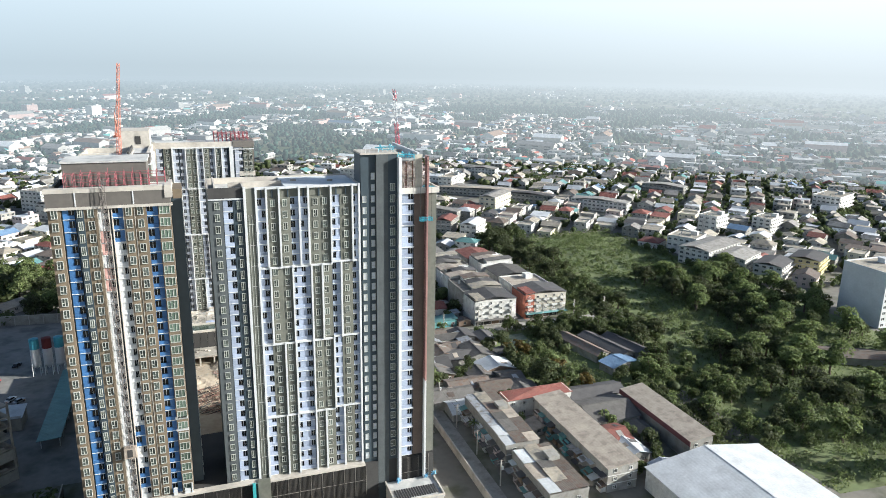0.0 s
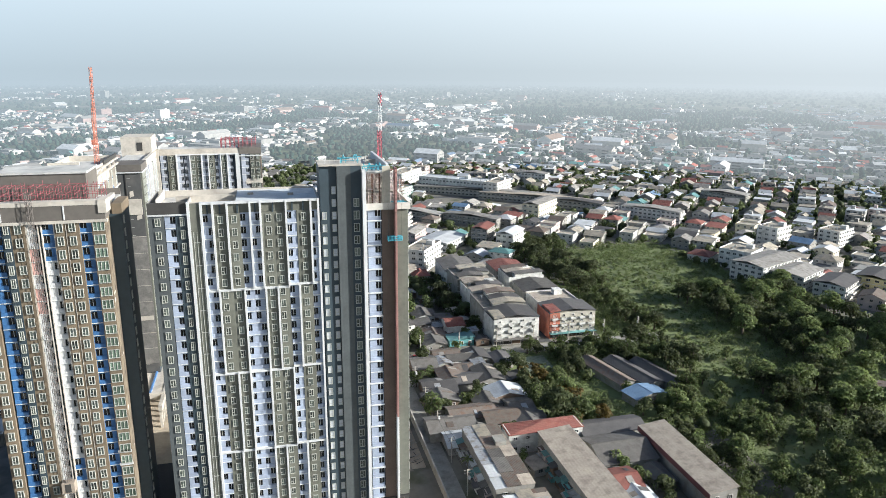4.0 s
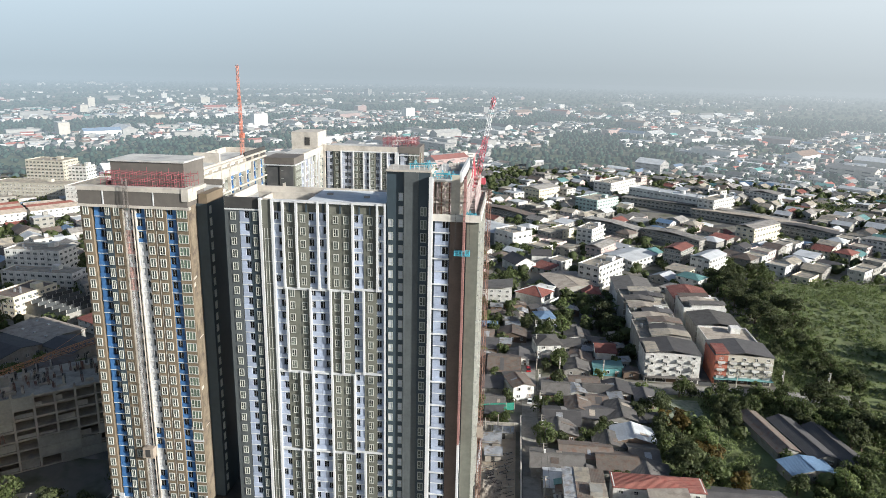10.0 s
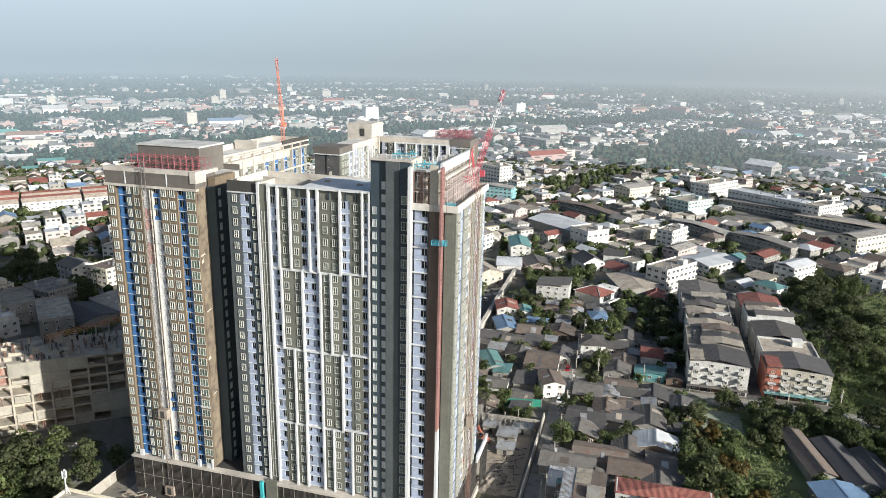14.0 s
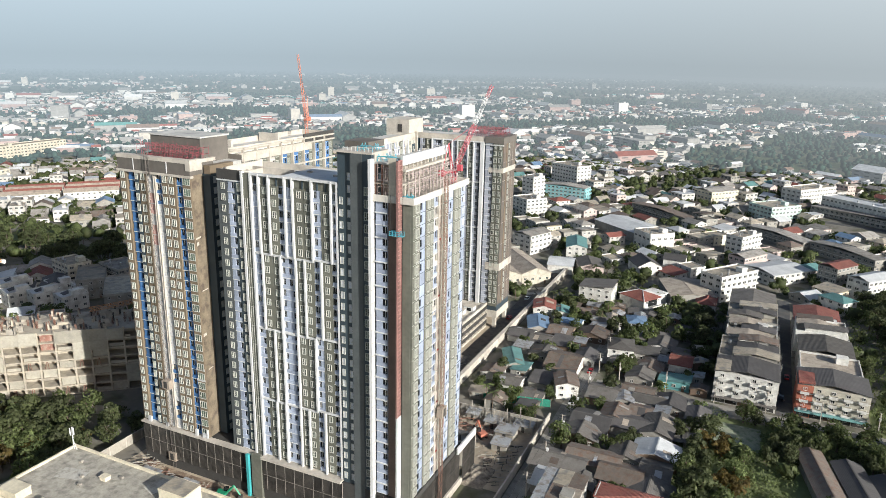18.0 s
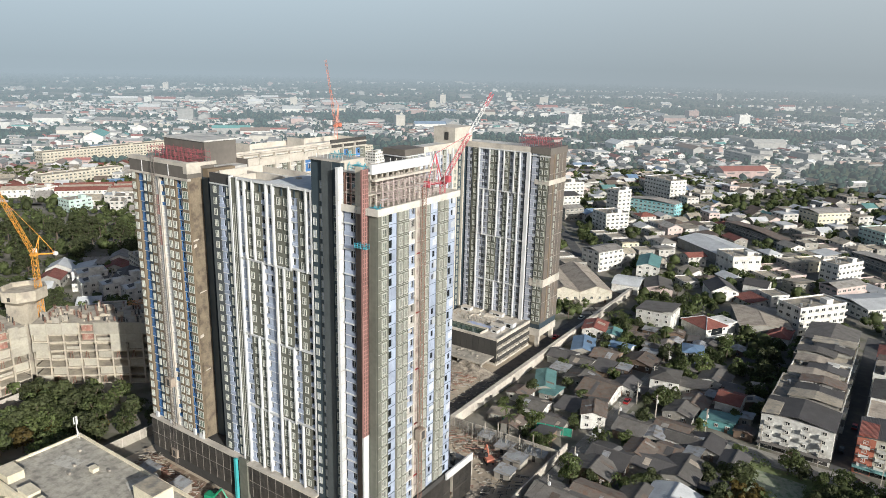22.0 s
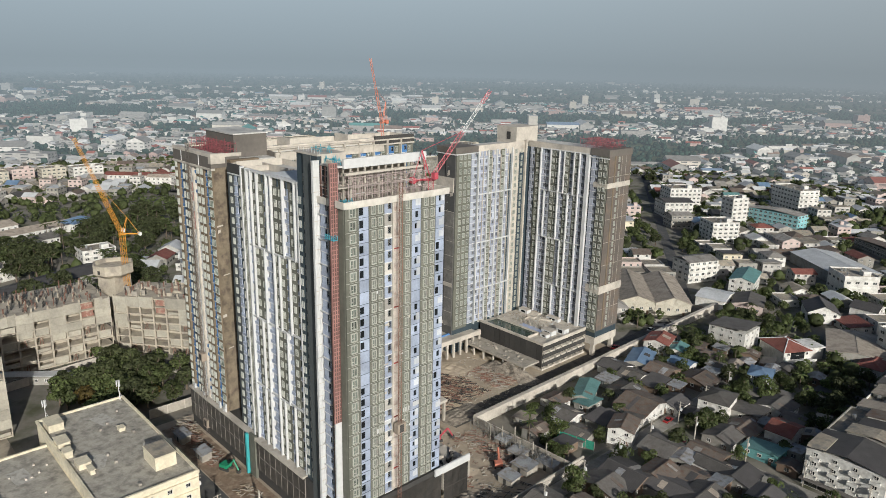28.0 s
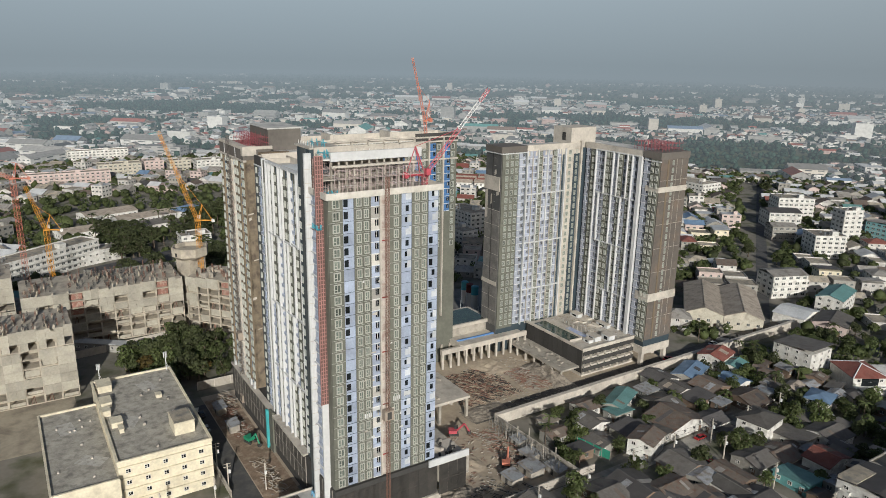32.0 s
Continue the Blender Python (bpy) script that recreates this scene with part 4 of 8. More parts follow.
# courtyard podium with its pool deck
pb = thing("podium_block", 5, 302, 0, label="low podium block with dark screens and a pool deck", category="building")
for z in (0, 3.4, 6.8, 10.2):
    part("floor_slab", Mesher().box(-17, 17, -14, 14, z, z + 0.7), PALE, pb)
# a solid near-black box paints the shade between the open floors
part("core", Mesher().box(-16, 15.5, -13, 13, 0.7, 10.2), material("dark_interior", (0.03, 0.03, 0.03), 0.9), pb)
for k in range(12):
    part("screen_panel", Mesher().box(-17 + k * 2.83, -14.3 + k * 2.83, -14.25, -14.0, 2.0, 10.8), SCREEN, pb)
for k in range(8):
    part("column", Mesher().box(16.3, 17, -13.6 + k * 3.7, -12.9 + k * 3.7, 0.7, 10.2), CONC, pb)
for z in (1.9, 5.2, 8.6):
    part("louvre", Mesher().box(17.0, 17.15, -13.8, 13.8, z, z + 1.5), SCREEN, pb)
part("rim", Mesher().box(-17.3, 17.3, -14.4, -13.4, 10.9, 11.7).box(16.6, 17.3, -13.4, 14, 10.9, 11.7), PALE, pb)
part("pool_water", Mesher().box(-14.5, 8, -12.8, -6.4, 10.9, 11.15), material("still_pool_water", (0.05, 0.075, 0.06), 0.06), pb, "dark green still water")
part("pool_wall", Mesher().box(-15, 8.5, -6.4, -6.0, 10.9, 11.9).box(8, 8.4, -12.8, -6.0, 10.9, 11.9), PALE, pb)
part("pool_ledge", Mesher().box(-3, 12, -5.4, -2.6, 10.9, 11.5), material("blue_film_sheet", (0.34, 0.40, 0.58), 0.6, size=2, stain=(0.46, 0.47, 0.5)), pb, "ledge under pale blue film")
for x, y, w, d, h in ((10.5, -2.4, 2.6, 1.6, 1.9), (13.4, 2.6, 2.2, 1.5, 2.2), (11.4, -6.0, 1.6, 1.2, 1.3), (-12.5, 9.5, 2.4, 1.4, 1.5), (2.0, 11.2, 3.2, 1.1, 1.4)):
    hut = part("plant_box", Mesher().box(x - w, x + w, y - d, y + d, 10.9, 10.9 + h), WHITE, pb)
    part("box_lid", Mesher().box(x - w - 0.15, x + w + 0.15, y - d - 0.15, y + d + 0.15, 10.9 + h, 11.05 + h), PALE, hut)
    part("box_opening", Mesher().box(x - w * 0.4, x + w * 0.5, y - d - 0.03, y - d, 11.2, 10.9 + h * 0.75), DARKGL, hut)
for k in range(14):
    x, y = -8 + (k % 7) * 2.6, -1.6 + (k // 7) * 2.2
    part("deck_post", Mesher().box(x, x + 0.3, y, y + 0.3, 10.9, 12.3 + 0.5 * (k % 3 == 0)), CONC, pb)
for k in range(7):
    x, y = random.uniform(-15, 6), random.uniform(3, 12)
    part("planter_wall", Mesher().box(-2.4, 2.4, -0.15, 0.15, 0, 0.7).box(2.1, 2.4, 0.15, 2.0, 0, 0.7), PALE, pb, at=pose(x, y, 10.9, 0, 0, random.choice((0, 90, 180, 24))))
litter = Mesher()
for k in range(420):
    x, y, r = random.uniform(-15.5, 15.5), random.gauss(4.5, 4.5), random.uniform(0.12, 0.7)
    if not -5 < y < 13 or x > 14.5 and y < 3:
        continue
    c_, s_ = r * math.cos(k), r * math.sin(k)
    litter.quad([(x - c_, y - s_, 10.92), (x + s_ * 0.5, y - c_ * 0.5, 10.95 + r * 0.3), (x + c_, y + s_, 10.94 + r * 0.5 * (k % 2)), (x - s_ * 0.5, y + c_ * 0.5, 10.95 + r * 0.2)], k % 4)
part("litter", litter, [PALE, WHITE, CONC, material("dusty_plank", (0.33, 0.27, 0.20), 0.9)], pb, "broken boards and plaster on the deck", kind="stuff")
tr = thing("site_terrace", 4, 283, 0, label="rough concrete terrace under construction", category="terrace")
part("floor_slab", Mesher().box(-17, 17, -4.5, 4.5, 3.6, 4.3), CONC, tr)
for k in range(7):
    part("column", Mesher().box(-16.4 + k * 5.4, -15.8 + k * 5.4, -4.2, -3.6, 0, 3.6), PALE, tr)
for k in range(20):
    part("rubble", Mesher().box(-0.6, 0.6, -0.3, 0.3, 0, 0.5), CONC, tr, at=pose(random.uniform(-15, 15), random.uniform(-4, 4), 4.3, 0, 0, random.uniform(0, 180)))

# arcade between the towers
ar = thing("concrete_arcade", -24, 262, 0, label="half-built concrete arcade with a flooded roof", category="building")
part("deck", Mesher().box(-8, 14, -8, 22, 7.4, 8.2), PALE, ar)
part("beam", Mesher().box(13.2, 14.4, -18, 24, 6.4, 8.4), PALE, ar)
part("beam", Mesher().box(-8, 14, -9.2, -8, 6.4, 8.8), PALE, ar)
for k in range(12):
    part("column", Mesher().box(13.3, 14.1, -17.5 + k * 3.7, -16.7 + k * 3.7, 0, 6.4), PALE, ar)
    part("column", Mesher().box(6.3, 7.1, -17.5 + k * 3.7, -16.7 + k * 3.7, 0, 7.4), CONC, ar)
part("upper_block", Mesher().box(-12, 4, -8, 12, 8.2, 12.2), CONC, ar)
part("upper_slab", Mesher().box(-12.5, 5.5, -8.5, 12.5, 12.2, 12.8), PALE, ar)
part("flooded_roof", Mesher().box(-11, 4.4, -7, 11, 12.8, 12.9), MATS["still_pool_water"], ar, "shallow water on the roof")
part("roof_rim", Mesher().box(-12.5, 5.5, -8.5, -7.6, 12.8, 13.5).box(4.6, 5.5, -7.6, 12.5, 12.8, 13.5), PALE, ar)
part("back_wall", Mesher().box(-13, -12, -20, 24, 0, 9), SCREEN, ar)
part("pipe", Mesher().box(9, 9.6, -8, 22, 8.2, 8.8), material("blue_pipe", (0.10, 0.22, 0.45), 0.5), ar)
ld = thing("site_landing", 15, 221, 0, label="raw concrete landing slab on columns", category="slab")
part("floor_slab", Mesher().box(-10, 11, -12, 12, 7.2, 8.1), PALE, ld)
for x in (-9, 0, 9.6):
    for y in (-11, 0, 10.8):
        part("column", Mesher().box(x, x + 0.9, y, y + 0.9, 0, 7.2), CONC, ld)
for k in range(8):
    part("rubble", Mesher().box(-0.9, 0.9, -0.4, 0.4, 0, 0.6), CONC, ld, at=pose(random.uniform(-8, 9), random.uniform(-9, 10), 8.1, 0, 0, random.uniform(0, 180)))

# heaps of steel, boards and earth
def heap(x, y, w, d, n_, mt, label, category, length=3.0, high=1.2):
    a = Mesher()
    for _ in range(n_):
        px, py = random.uniform(-w, w), random.uniform(-d, d)
        top = high * max(0.1, 1 - (px / w) ** 2) * max(0.1, 1 - (py / d) ** 2)
        an, z = random.choice((0.3, 0.45, 1.9, 0.35)) + random.uniform(-0.25, 0.25), random.uniform(0.05, top + 0.1)
        l_ = random.uniform(0.4, 1) * length / 2
        a.bar((px - l_ * math.cos(an), py - l_ * math.sin(an), z), (px + l_ * math.cos(an), py + l_ * math.sin(an), z + random.uniform(0, 0.4)), random.uniform(0.03, 0.11), random.randint(0, len(mt) - 1))
    solid("material_heap", a, mt, label, category, "stuff", pose(x, y, 0.05))


heap(8, 248, 12, 12, 900, [RUST, DIRT, SCREEN], "heap of rusty reinforcing steel on bare earth", "steel heap", 5)
heap(13, 270, 9, 6, 260, [RUST, CONC], "stack of scaffold tubes and boards", "steel heap", 4)
def mound(x, y, w, d, h, mt, label, seed):
    """A lumpy bank of loose earth or rubble."""
    a, nx, ny = Mesher(), 22, 14
    zz = [[h * max(0, 1 - (2 * i / nx - 1) ** 2) * max(0, 1 - (2 * j / ny - 1) ** 2) * (1 + 0.55 * noise.noise(Vector((i * 0.45, j * 0.5, seed)))) + 0.12 * noise.noise(Vector((i * 1.3, j * 1.3, seed))) - 0.06 for j in range(ny + 1)] for i in range(nx + 1)]
    for i in range(nx):
        for j in range(ny):
            a.quad([((2 * p / nx - 1) * w, (2 * q / ny - 1) * d, zz[p][q]) for p, q in ((i, j), (i + 1, j), (i + 1, j + 1), (i, j + 1))])
    solid("earth_mound", a, mt, label, "mound", "stuff", pose(x, y, 0.05))


RUBBLE = material("grey_brown_rubble", (0.27, 0.235, 0.19), 0.95, size=1.6, bump=0.8, spread=0.45, stain=(0.17, 0.145, 0.115))
mound(15, 277.5, 13, 4.5, 3.2, RUBBLE, "bank of grey-brown rubble before the terrace", 1.5)
mound(-4, 262, 9, 7, 1.2, DIRT, "low bank of sandy earth on the site", 4.2)
mound(26, 240, 5, 9, 1.0, RUBBLE, "broken rubble beside the site road", 7.7)
mound(46, 214, 9, 7, 1.6, DIRT, "spread heap of brown earth", 9.1)
mound(62, 205, 5, 6, 1.3, RUBBLE, "small rubble heap by the wall", 12.3)
heap(12, 262, 18, 16, 420, [CONC, DIRT, PALE], "scattered boards and broken concrete on the earth", "rubble", 1.3, 0.3)
heap(48, 218, 16, 14, 320, [CONC, RUST, PALE], "scattered building waste on the earth", "rubble", 1.5, 0.4)
heap(50, 232, 14, 6, 260, [CONC, RUST], "builders' rubble and boards", "rubble", 3)
heap(66, 214, 4, 12, 160, [CONC, SCREEN], "boards and rubbish along the lane wall", "rubble", 3)
heap(-14, 163.5, 14, 2.5, 200, [RUST, CONC], "timber and steel offcuts before the podium", "rubble", 3)
heap(-25, 164.5, 3.5, 3.0, 160, [RUST, DIRT, PALE, CONC], "timber shoring stacked at the podium's corner", "timber", 3.4, 4.5)
heap(25, 163, 10, 2.5, 120, [DIRT, CONC], "earth and rubble before the podium", "rubble", 2)


def shed(x, y, w, d, h, mt, label, turn=0.0):
    s = thing("site_shed", x, y, 0, turn, label, "shed")
    part("wall", Mesher().box(-w / 2, w / 2, -d / 2, d / 2, 0, h - 0.2), CONC, s)
    part("roof", Mesher().quad([(-w / 2 - 0.4, -d / 2 - 0.4, h - 0.3), (w / 2 + 0.4, -d / 2 - 0.4, h - 0.3), (w / 2 + 0.4, d / 2 + 0.4, h + 0.3), (-w / 2 - 0.4, d / 2 + 0.4, h + 0.3)]).quad([(-w / 2 - 0.4, d / 2 + 0.4, h + 0.22), (w / 2 + 0.4, d / 2 + 0.4, h + 0.22), (w / 2 + 0.4, -d / 2 - 0.4, h - 0.38), (-w / 2 - 0.4, -d / 2 - 0.4, h - 0.38)]), mt, s)
    part("door", Mesher().box(-0.5, 0.5, -d / 2 - 0.06, -d / 2, 0, 2.0), SCREEN, s)


ZINC = material("weathered_zinc", (0.34, 0.35, 0.36), 0.55, 0.2, size=3, stain=(0.22, 0.19, 0.16), stripe=(0.3, 0.4), vary=0.15)
for x, y, w, d in ((63, 230, 6, 5), (57, 234, 5, 4), (67, 236, 6, 3), (49, 236, 4, 3), (64, 222, 5, 4), (-20, 161, 6, 3), (-6, 161.5, 5, 3)):
    shed(x, y, w, d, 2.8, ZINC, "small zinc-roofed builders' shed")
for k in range(7):
    x, y = 44 + k * 4.2, 235.0 + (k % 3) * 1.2
    solid("concrete_post", Mesher().box(-0.15, 0.15, -0.15, 0.15, 0, 5.4 + (k % 3)).box(-0.25, 0.25, -0.25, 0.25, 0, 0.6), CONC, "bare concrete post on the building site", "post", "", pose(x, y, 0))


gn = thing("green_net_fence", 47, 249.5, 0, 13, "torn green netting along a fence", "net")
part("net", Mesher().box(0, 24, -0.05, 0.05, 0.3, 3.2), material("green_net", (0.03, 0.22, 0.15), 0.8, size=2, spread=0.4), gn)
part("sagging_net", Mesher().quad([(2, 0.2, 3.0), (20, 0.2, 3.0), (19, 2.6, 1.2), (3, 2.6, 1.4)]), MATS["green_net"], gn)
for k in range(9):
    part("post", Mesher().box(k * 3 - 0.08, k * 3 + 0.08, -0.15, -0.05, 0, 3.5), CONC, gn)


def pole(x, y, turn, h=8.5):
    p_ = thing("utility_pole", x, y, 0, turn, "concrete utility pole with crossarms", "pole", "utility poles")
    part("shaft", Mesher().box(-0.14, 0.14, -0.14, 0.14, 0, h), PALE, p_)
    for z in (h - 0.4, h - 1.3):
        part("crossarm", Mesher().box(-1.1, 1.1, 0.14, 0.26, z, z + 0.14), CONC, p_)
    part("transformer", Mesher().box(0.2, 0.8, -0.3, 0.3, h - 3.2, h - 2.2), WHST, p_)


for k in range(10):
    pole(79.2, 165 + k * 18, 0)
for k in range(7):
    pole(88 + k * 17, 285.6, 90)
for k in range(5):
    pole(31.2, 160 + k * -14, 0), pole(-22 + k * 12, 151, 90)
for x in (79.2 - 0.9, 79.2 + 0.9):
    a = Mesher()
    for k in range(9):
        for s in range(4):
            y0, y1 = 165 + k * 18 + s * 4.5, 165 + k * 18 + (s + 1) * 4.5
            sag = (0, 0.45, 0.6, 0.45, 0)
            a.bar((x, y0, 8.3 - sag[s]), (x, y1, 8.3 - sag[s + 1]), 0.03)
    tagged(part("cable", a, SCREEN, None), "black overhead cable along the lane", "cable")


def excavator(x, y, turn, mt, label, z=0.0):
    e = thing("excavator", x, y, z, turn, label, "excavator")
    part("track", Mesher().box(-1.6, 1.6, -1.3, -0.7, 0, 0.8), SCREEN, e)
    part("track", Mesher().box(-1.6, 1.6, 0.7, 1.3, 0, 0.8), SCREEN, e)
    part("body", Mesher().box(-1.7, 1.0, -1.2, 1.2, 0.9, 1.9), mt, e)
    part("cab", Mesher().box(0.2, 1.4, 0.2, 1.2, 1.9, 2.9), DARKGL, e)
    boom = part("boom", Mesher().bar((1.0, -0.3, 1.6), (3.4, -0.3, 4.2), 0.22), mt, e)
    part("stick", Mesher().bar((3.4, -0.3, 4.2), (5.0, -0.3, 1.4), 0.18), mt, boom)
    part("bucket", Mesher().box(4.6, 5.6, -0.8, 0.2, 0.5, 1.4), SCREEN, boom)


excavator(56, 226, 140, ORST, "small orange excavator on the site earth")
excavator(33, 222, 60, REDST, "red excavator beside the landing slab")
excavator(4, 164, 20, material("green_machine", (0.02, 0.25, 0.13), 0.5), "small green excavator in the trench by the podium")

# ---- cranes ----
def lattice(a, b, w, mt_i, me, step=2.0, thick=1.0):
    a, b = Vector(a), Vector(b)
    d = (b - a)
    n_ = max(2, int(d.length / step))
    u = d.normalized()
    s = u.orthogonal().normalized() * w / 2
    t = u.cross(s).normalized() * w / 2
    cs = [s + t, t - s, -s - t, s - t]
    for c in cs:
        me.bar(a + c, b + c, 0.09 * thick, mt_i)
    for i in range(n_):
        p, q = a + d * i / n_, a + d * (i + 1) / n_
        for j in range(4):
            c0, c1 = cs[j], cs[(j + 1) % 4]
            me.bar(p + c0, q + c1, 0.055 * thick, mt_i)
            me.bar(p + c0, p + c1, 0.05 * thick, mt_i)
    return me


def crane(name, base, top, tip, mt, label, tail=6.0, wide=1.7, tip_mt=None):
    c = thing("tower_crane", *base, 0, label, "crane")
    bz, t, p = Vector(base), Vector(top), Vector(tip)
    part("mast", lattice((0, 0, 0), t - bz, wide, 0, Mesher(), 2.0, 0.62), mt, c)
    mid = t.lerp(p, 0.55)
    jib = part("jib", lattice(t - bz, mid - bz, wide * 0.75, 0, Mesher(), 1.6, 0.55), mt, c)
    part("jib_head", lattice(mid - bz, p - bz, wide * 0.6, 0, Mesher(), 1.6, 0.5), tip_mt or mt, jib)
    if tip_mt:
        part("jib_tip", lattice(t.lerp(p, 0.88) - bz, t.lerp(p, 1.03) - bz, wide * 0.62, 0, Mesher(), 1.4, 0.6), mt, jib)
    h = Vector((p.x - t.x, p.y - t.y, 0)).normalized()
    k = t - bz
    part("slewing_deck", Mesher().box(-wide * 0.65, wide * 0.65, -wide * 0.65, wide * 0.65, -0.35, 0.25), mt, c, at=Matrix.Translation(k))
    part("counterweight", Mesher().box(-0.7, 0.7, -0.6, 0.6, -0.5, 0.6).box(-0.8, 0.8, -0.15, 0.15, -0.7, 0.8), WHST if mt is YEST else mt, c, at=Matrix.Translation(k - h * tail))
    part("tail_frame", Mesher().bar(k, k - h * tail, 0.22), mt, c)
    f = k - h * 2.5 + Vector((0, 0, 7))
    fr = part("a_frame", Mesher().bar(k, f, 0.12).bar(k - h * tail, f, 0.08).bar(k - h * 1.2, f, 0.08), mt, c)
    part("stay", Mesher().bar(f, mid - bz, 0.05), mt, fr)
    part("cab", Mesher().box(-0.6, 0.6, -0.6, 0.6, 0.3, 1.8), mt if tip_mt else WHST, c, at=Matrix.Translation(k + h.cross(Vector((0, 0, 1))) * 1.8))
    return c


crane("tower_crane", (-20.4, 242.3, 89.3), (-19.9, 241.4, 96.0), (-17.6, 234.7, 118.0), ORST, "orange tower crane with its jib raised", 3.0, 0.95)
crane("tower_crane", (57.2, 195.6, 87.9), (57.2, 195.6, 91.0), (60.3, 211.2, 110.9), REDST, "red and white luffing crane on the wing roof", 5, 1.2, WHST)
crane("tower_crane", (-114.0, 179.7, 0), (-114.0, 179.7, 46), (-122.5, 168, 85), YEST, "yellow tower crane over the half-built block", 7)
crane("tower_crane", (-166, 112, 0), (-166, 112, 62), (-190, 60, 84), ORST, "orange tower crane beside the grey blocks", 7)
crane("tower_crane", (-152, 122, 0), (-152, 122, 40), (-156, 116, 60), YEST, "yellow tower crane with a low jib", 7)
crane("tower_crane", (-71.1, 235.9, 0), (-71.1, 235.9, 26.7), (-81.4, 195, 29.9), material("faded_orange_steel", (0.60, 0.29, 0.12), 0.6, stain=(0.42, 0.22, 0.12), size=3), "faded orange crane with its jib laid low over the half-built wing", 5, 2.0)


def hoist(x, y, z0, z1, label, turn=0.0, mt=None, cars=()):
    h = thing("site_hoist", x, y, z0, turn, label, "hoist")
    part("mast", lattice((0, 0, 0), (0, 0, z1 - z0), 0.8, 0, Mesher(), 1.6, 0.42), mt or RUST, h)
    for z in cars:
        hc = part("hoist_car", Mesher().box(-1.3, 1.3, -0.8, 0.8, z, z + 2.4).box(-1.4, 1.4, -0.9, 0.9, z - 0.15, z), material("hoist_mesh", (0.30, 0.25, 0.20), 0.8), h)
        part("hoist_gate", Mesher().box(-0.6, 0.6, -0.86, -0.8, z + 0.1, z + 2.1), SCREEN, hc)


hoist(60.9, 183.3, 0, 92, "tall rusty builders' hoist on the east face", 90, cars=(30,))
hoist(-18.4, 168.9, 0, 94, "tall builders' hoist on the brown front", 0, material("hoist_steel", (0.12, 0.105, 0.095), 0.7), (3, 26))


def cradle(x, y, z, turn, w=3.0, rope=0.0):
    g = thing("work_platform", x, y, z, turn, "cyan hanging work platform", "platform")
    deck = part("floor", Mesher().box(-w / 2, w / 2, -0.5, 0.5, 0, 0.12), CYAN, g)
    a = Mesher()
    for yy in (-0.5, 0.5):
        for zz in (0.5, 1.0):
            a.bar((-w / 2, yy, zz), (w / 2, yy, zz), 0.06)
        for k in range(5):
            a.bar((-w / 2 + k * w / 4, yy, 0), (-w / 2 + k * w / 4, yy, 1.1), 0.06)
    part("railing", a, CYAN, g)
    if rope:
        for xx in (-w / 2 + 0.1, w / 2 - 0.1):
            part("rope", Mesher().box(xx - 0.03, xx + 0.03, -0.03, 0.03, 0.1, rope), SCREEN, deck)


cradle(56.2, 167.6, 80.4, 0, 3.2, 9.0)


def rigging(x, y, z, w, d, h, n_, label):
    """A tangle of cyan outriggers and rails that carry the hanging platforms."""
    g = thing("roof_rig", x, y, z, 0, label, "rig", "roof rigs")
    for k in range(n_):
        px, py = random.uniform(-w, w), random.uniform(-d, d)
        part("outrigger", Mesher().bar((px - 1.3, py, h * 0.55), (px + 1.3, py + random.uniform(-0.5, 0.5), h * 0.6), 0.055).bar((px - 0.5, py, 0), (px, py, h), 0.05).bar((px + 0.6, py, 0), (px, py, h), 0.05), CYAN, g)
    part("guard_rail", Mesher().bar((-w, -d, 1.1), (w, -d, 1.1), 0.04).bar((-w, -d, 0.6), (w, -d, 0.6), 0.04).bar((-w, -d, 0), (-w, -d, 1.1), 0.05).bar((w, -d, 0), (w, -d, 1.1), 0.05), CYAN, g)


rigging(46.5, 172.2, 98.0, 1.9, 1.6, 1.7, 4, "cyan steel outriggers on the stair core roof")
rigging(51.8, 172.2, 96.0, 2.2, 1.4, 1.8, 5, "cyan steel outriggers at the crown's corner")
rigging(57.6, 171.2, 87.95, 1.4, 1.8, 1.3, 4, "cyan rails of a platform behind the parapet")
rigging(-9, 172.6, 89.6, 2.2, 0.7, 1.5, 4, "light blue outriggers on the brown tower's roof")
rigging(-24, 172.6, 89.6, 2.0, 0.7, 1.4, 3, "light blue outriggers on the brown tower's roof")


def scaffold(x, y, z, w, d, h, label, mt, bay=1.8, lift=1.8):
    s = thing("scaffold", x, y, z, 0, label, "scaffold")
    nx, ny, nz = max(1, round(w / bay)), max(1, round(d / bay)), max(1, round(h / lift))
    for i in range(nx + 1):
        a = Mesher()
        for j in range(ny + 1):
            a.bar((i * w / nx, j * d / ny, 0), (i * w / nx, j * d / ny, h + random.uniform(0, 1.0)), 0.04)
            for k in range(1, nz + 1):
                if i < nx:
                    a.bar((i * w / nx, j * d / ny, k * h / nz), ((i + 1) * w / nx, j * d / ny, k * h / nz), 0.032)
                if j < ny:
                    a.bar((i * w / nx, j * d / ny, k * h / nz), (i * w / nx, (j + 1) * d / ny, k * h / nz), 0.032)
        part("scaffold_frame", a, mt, s)


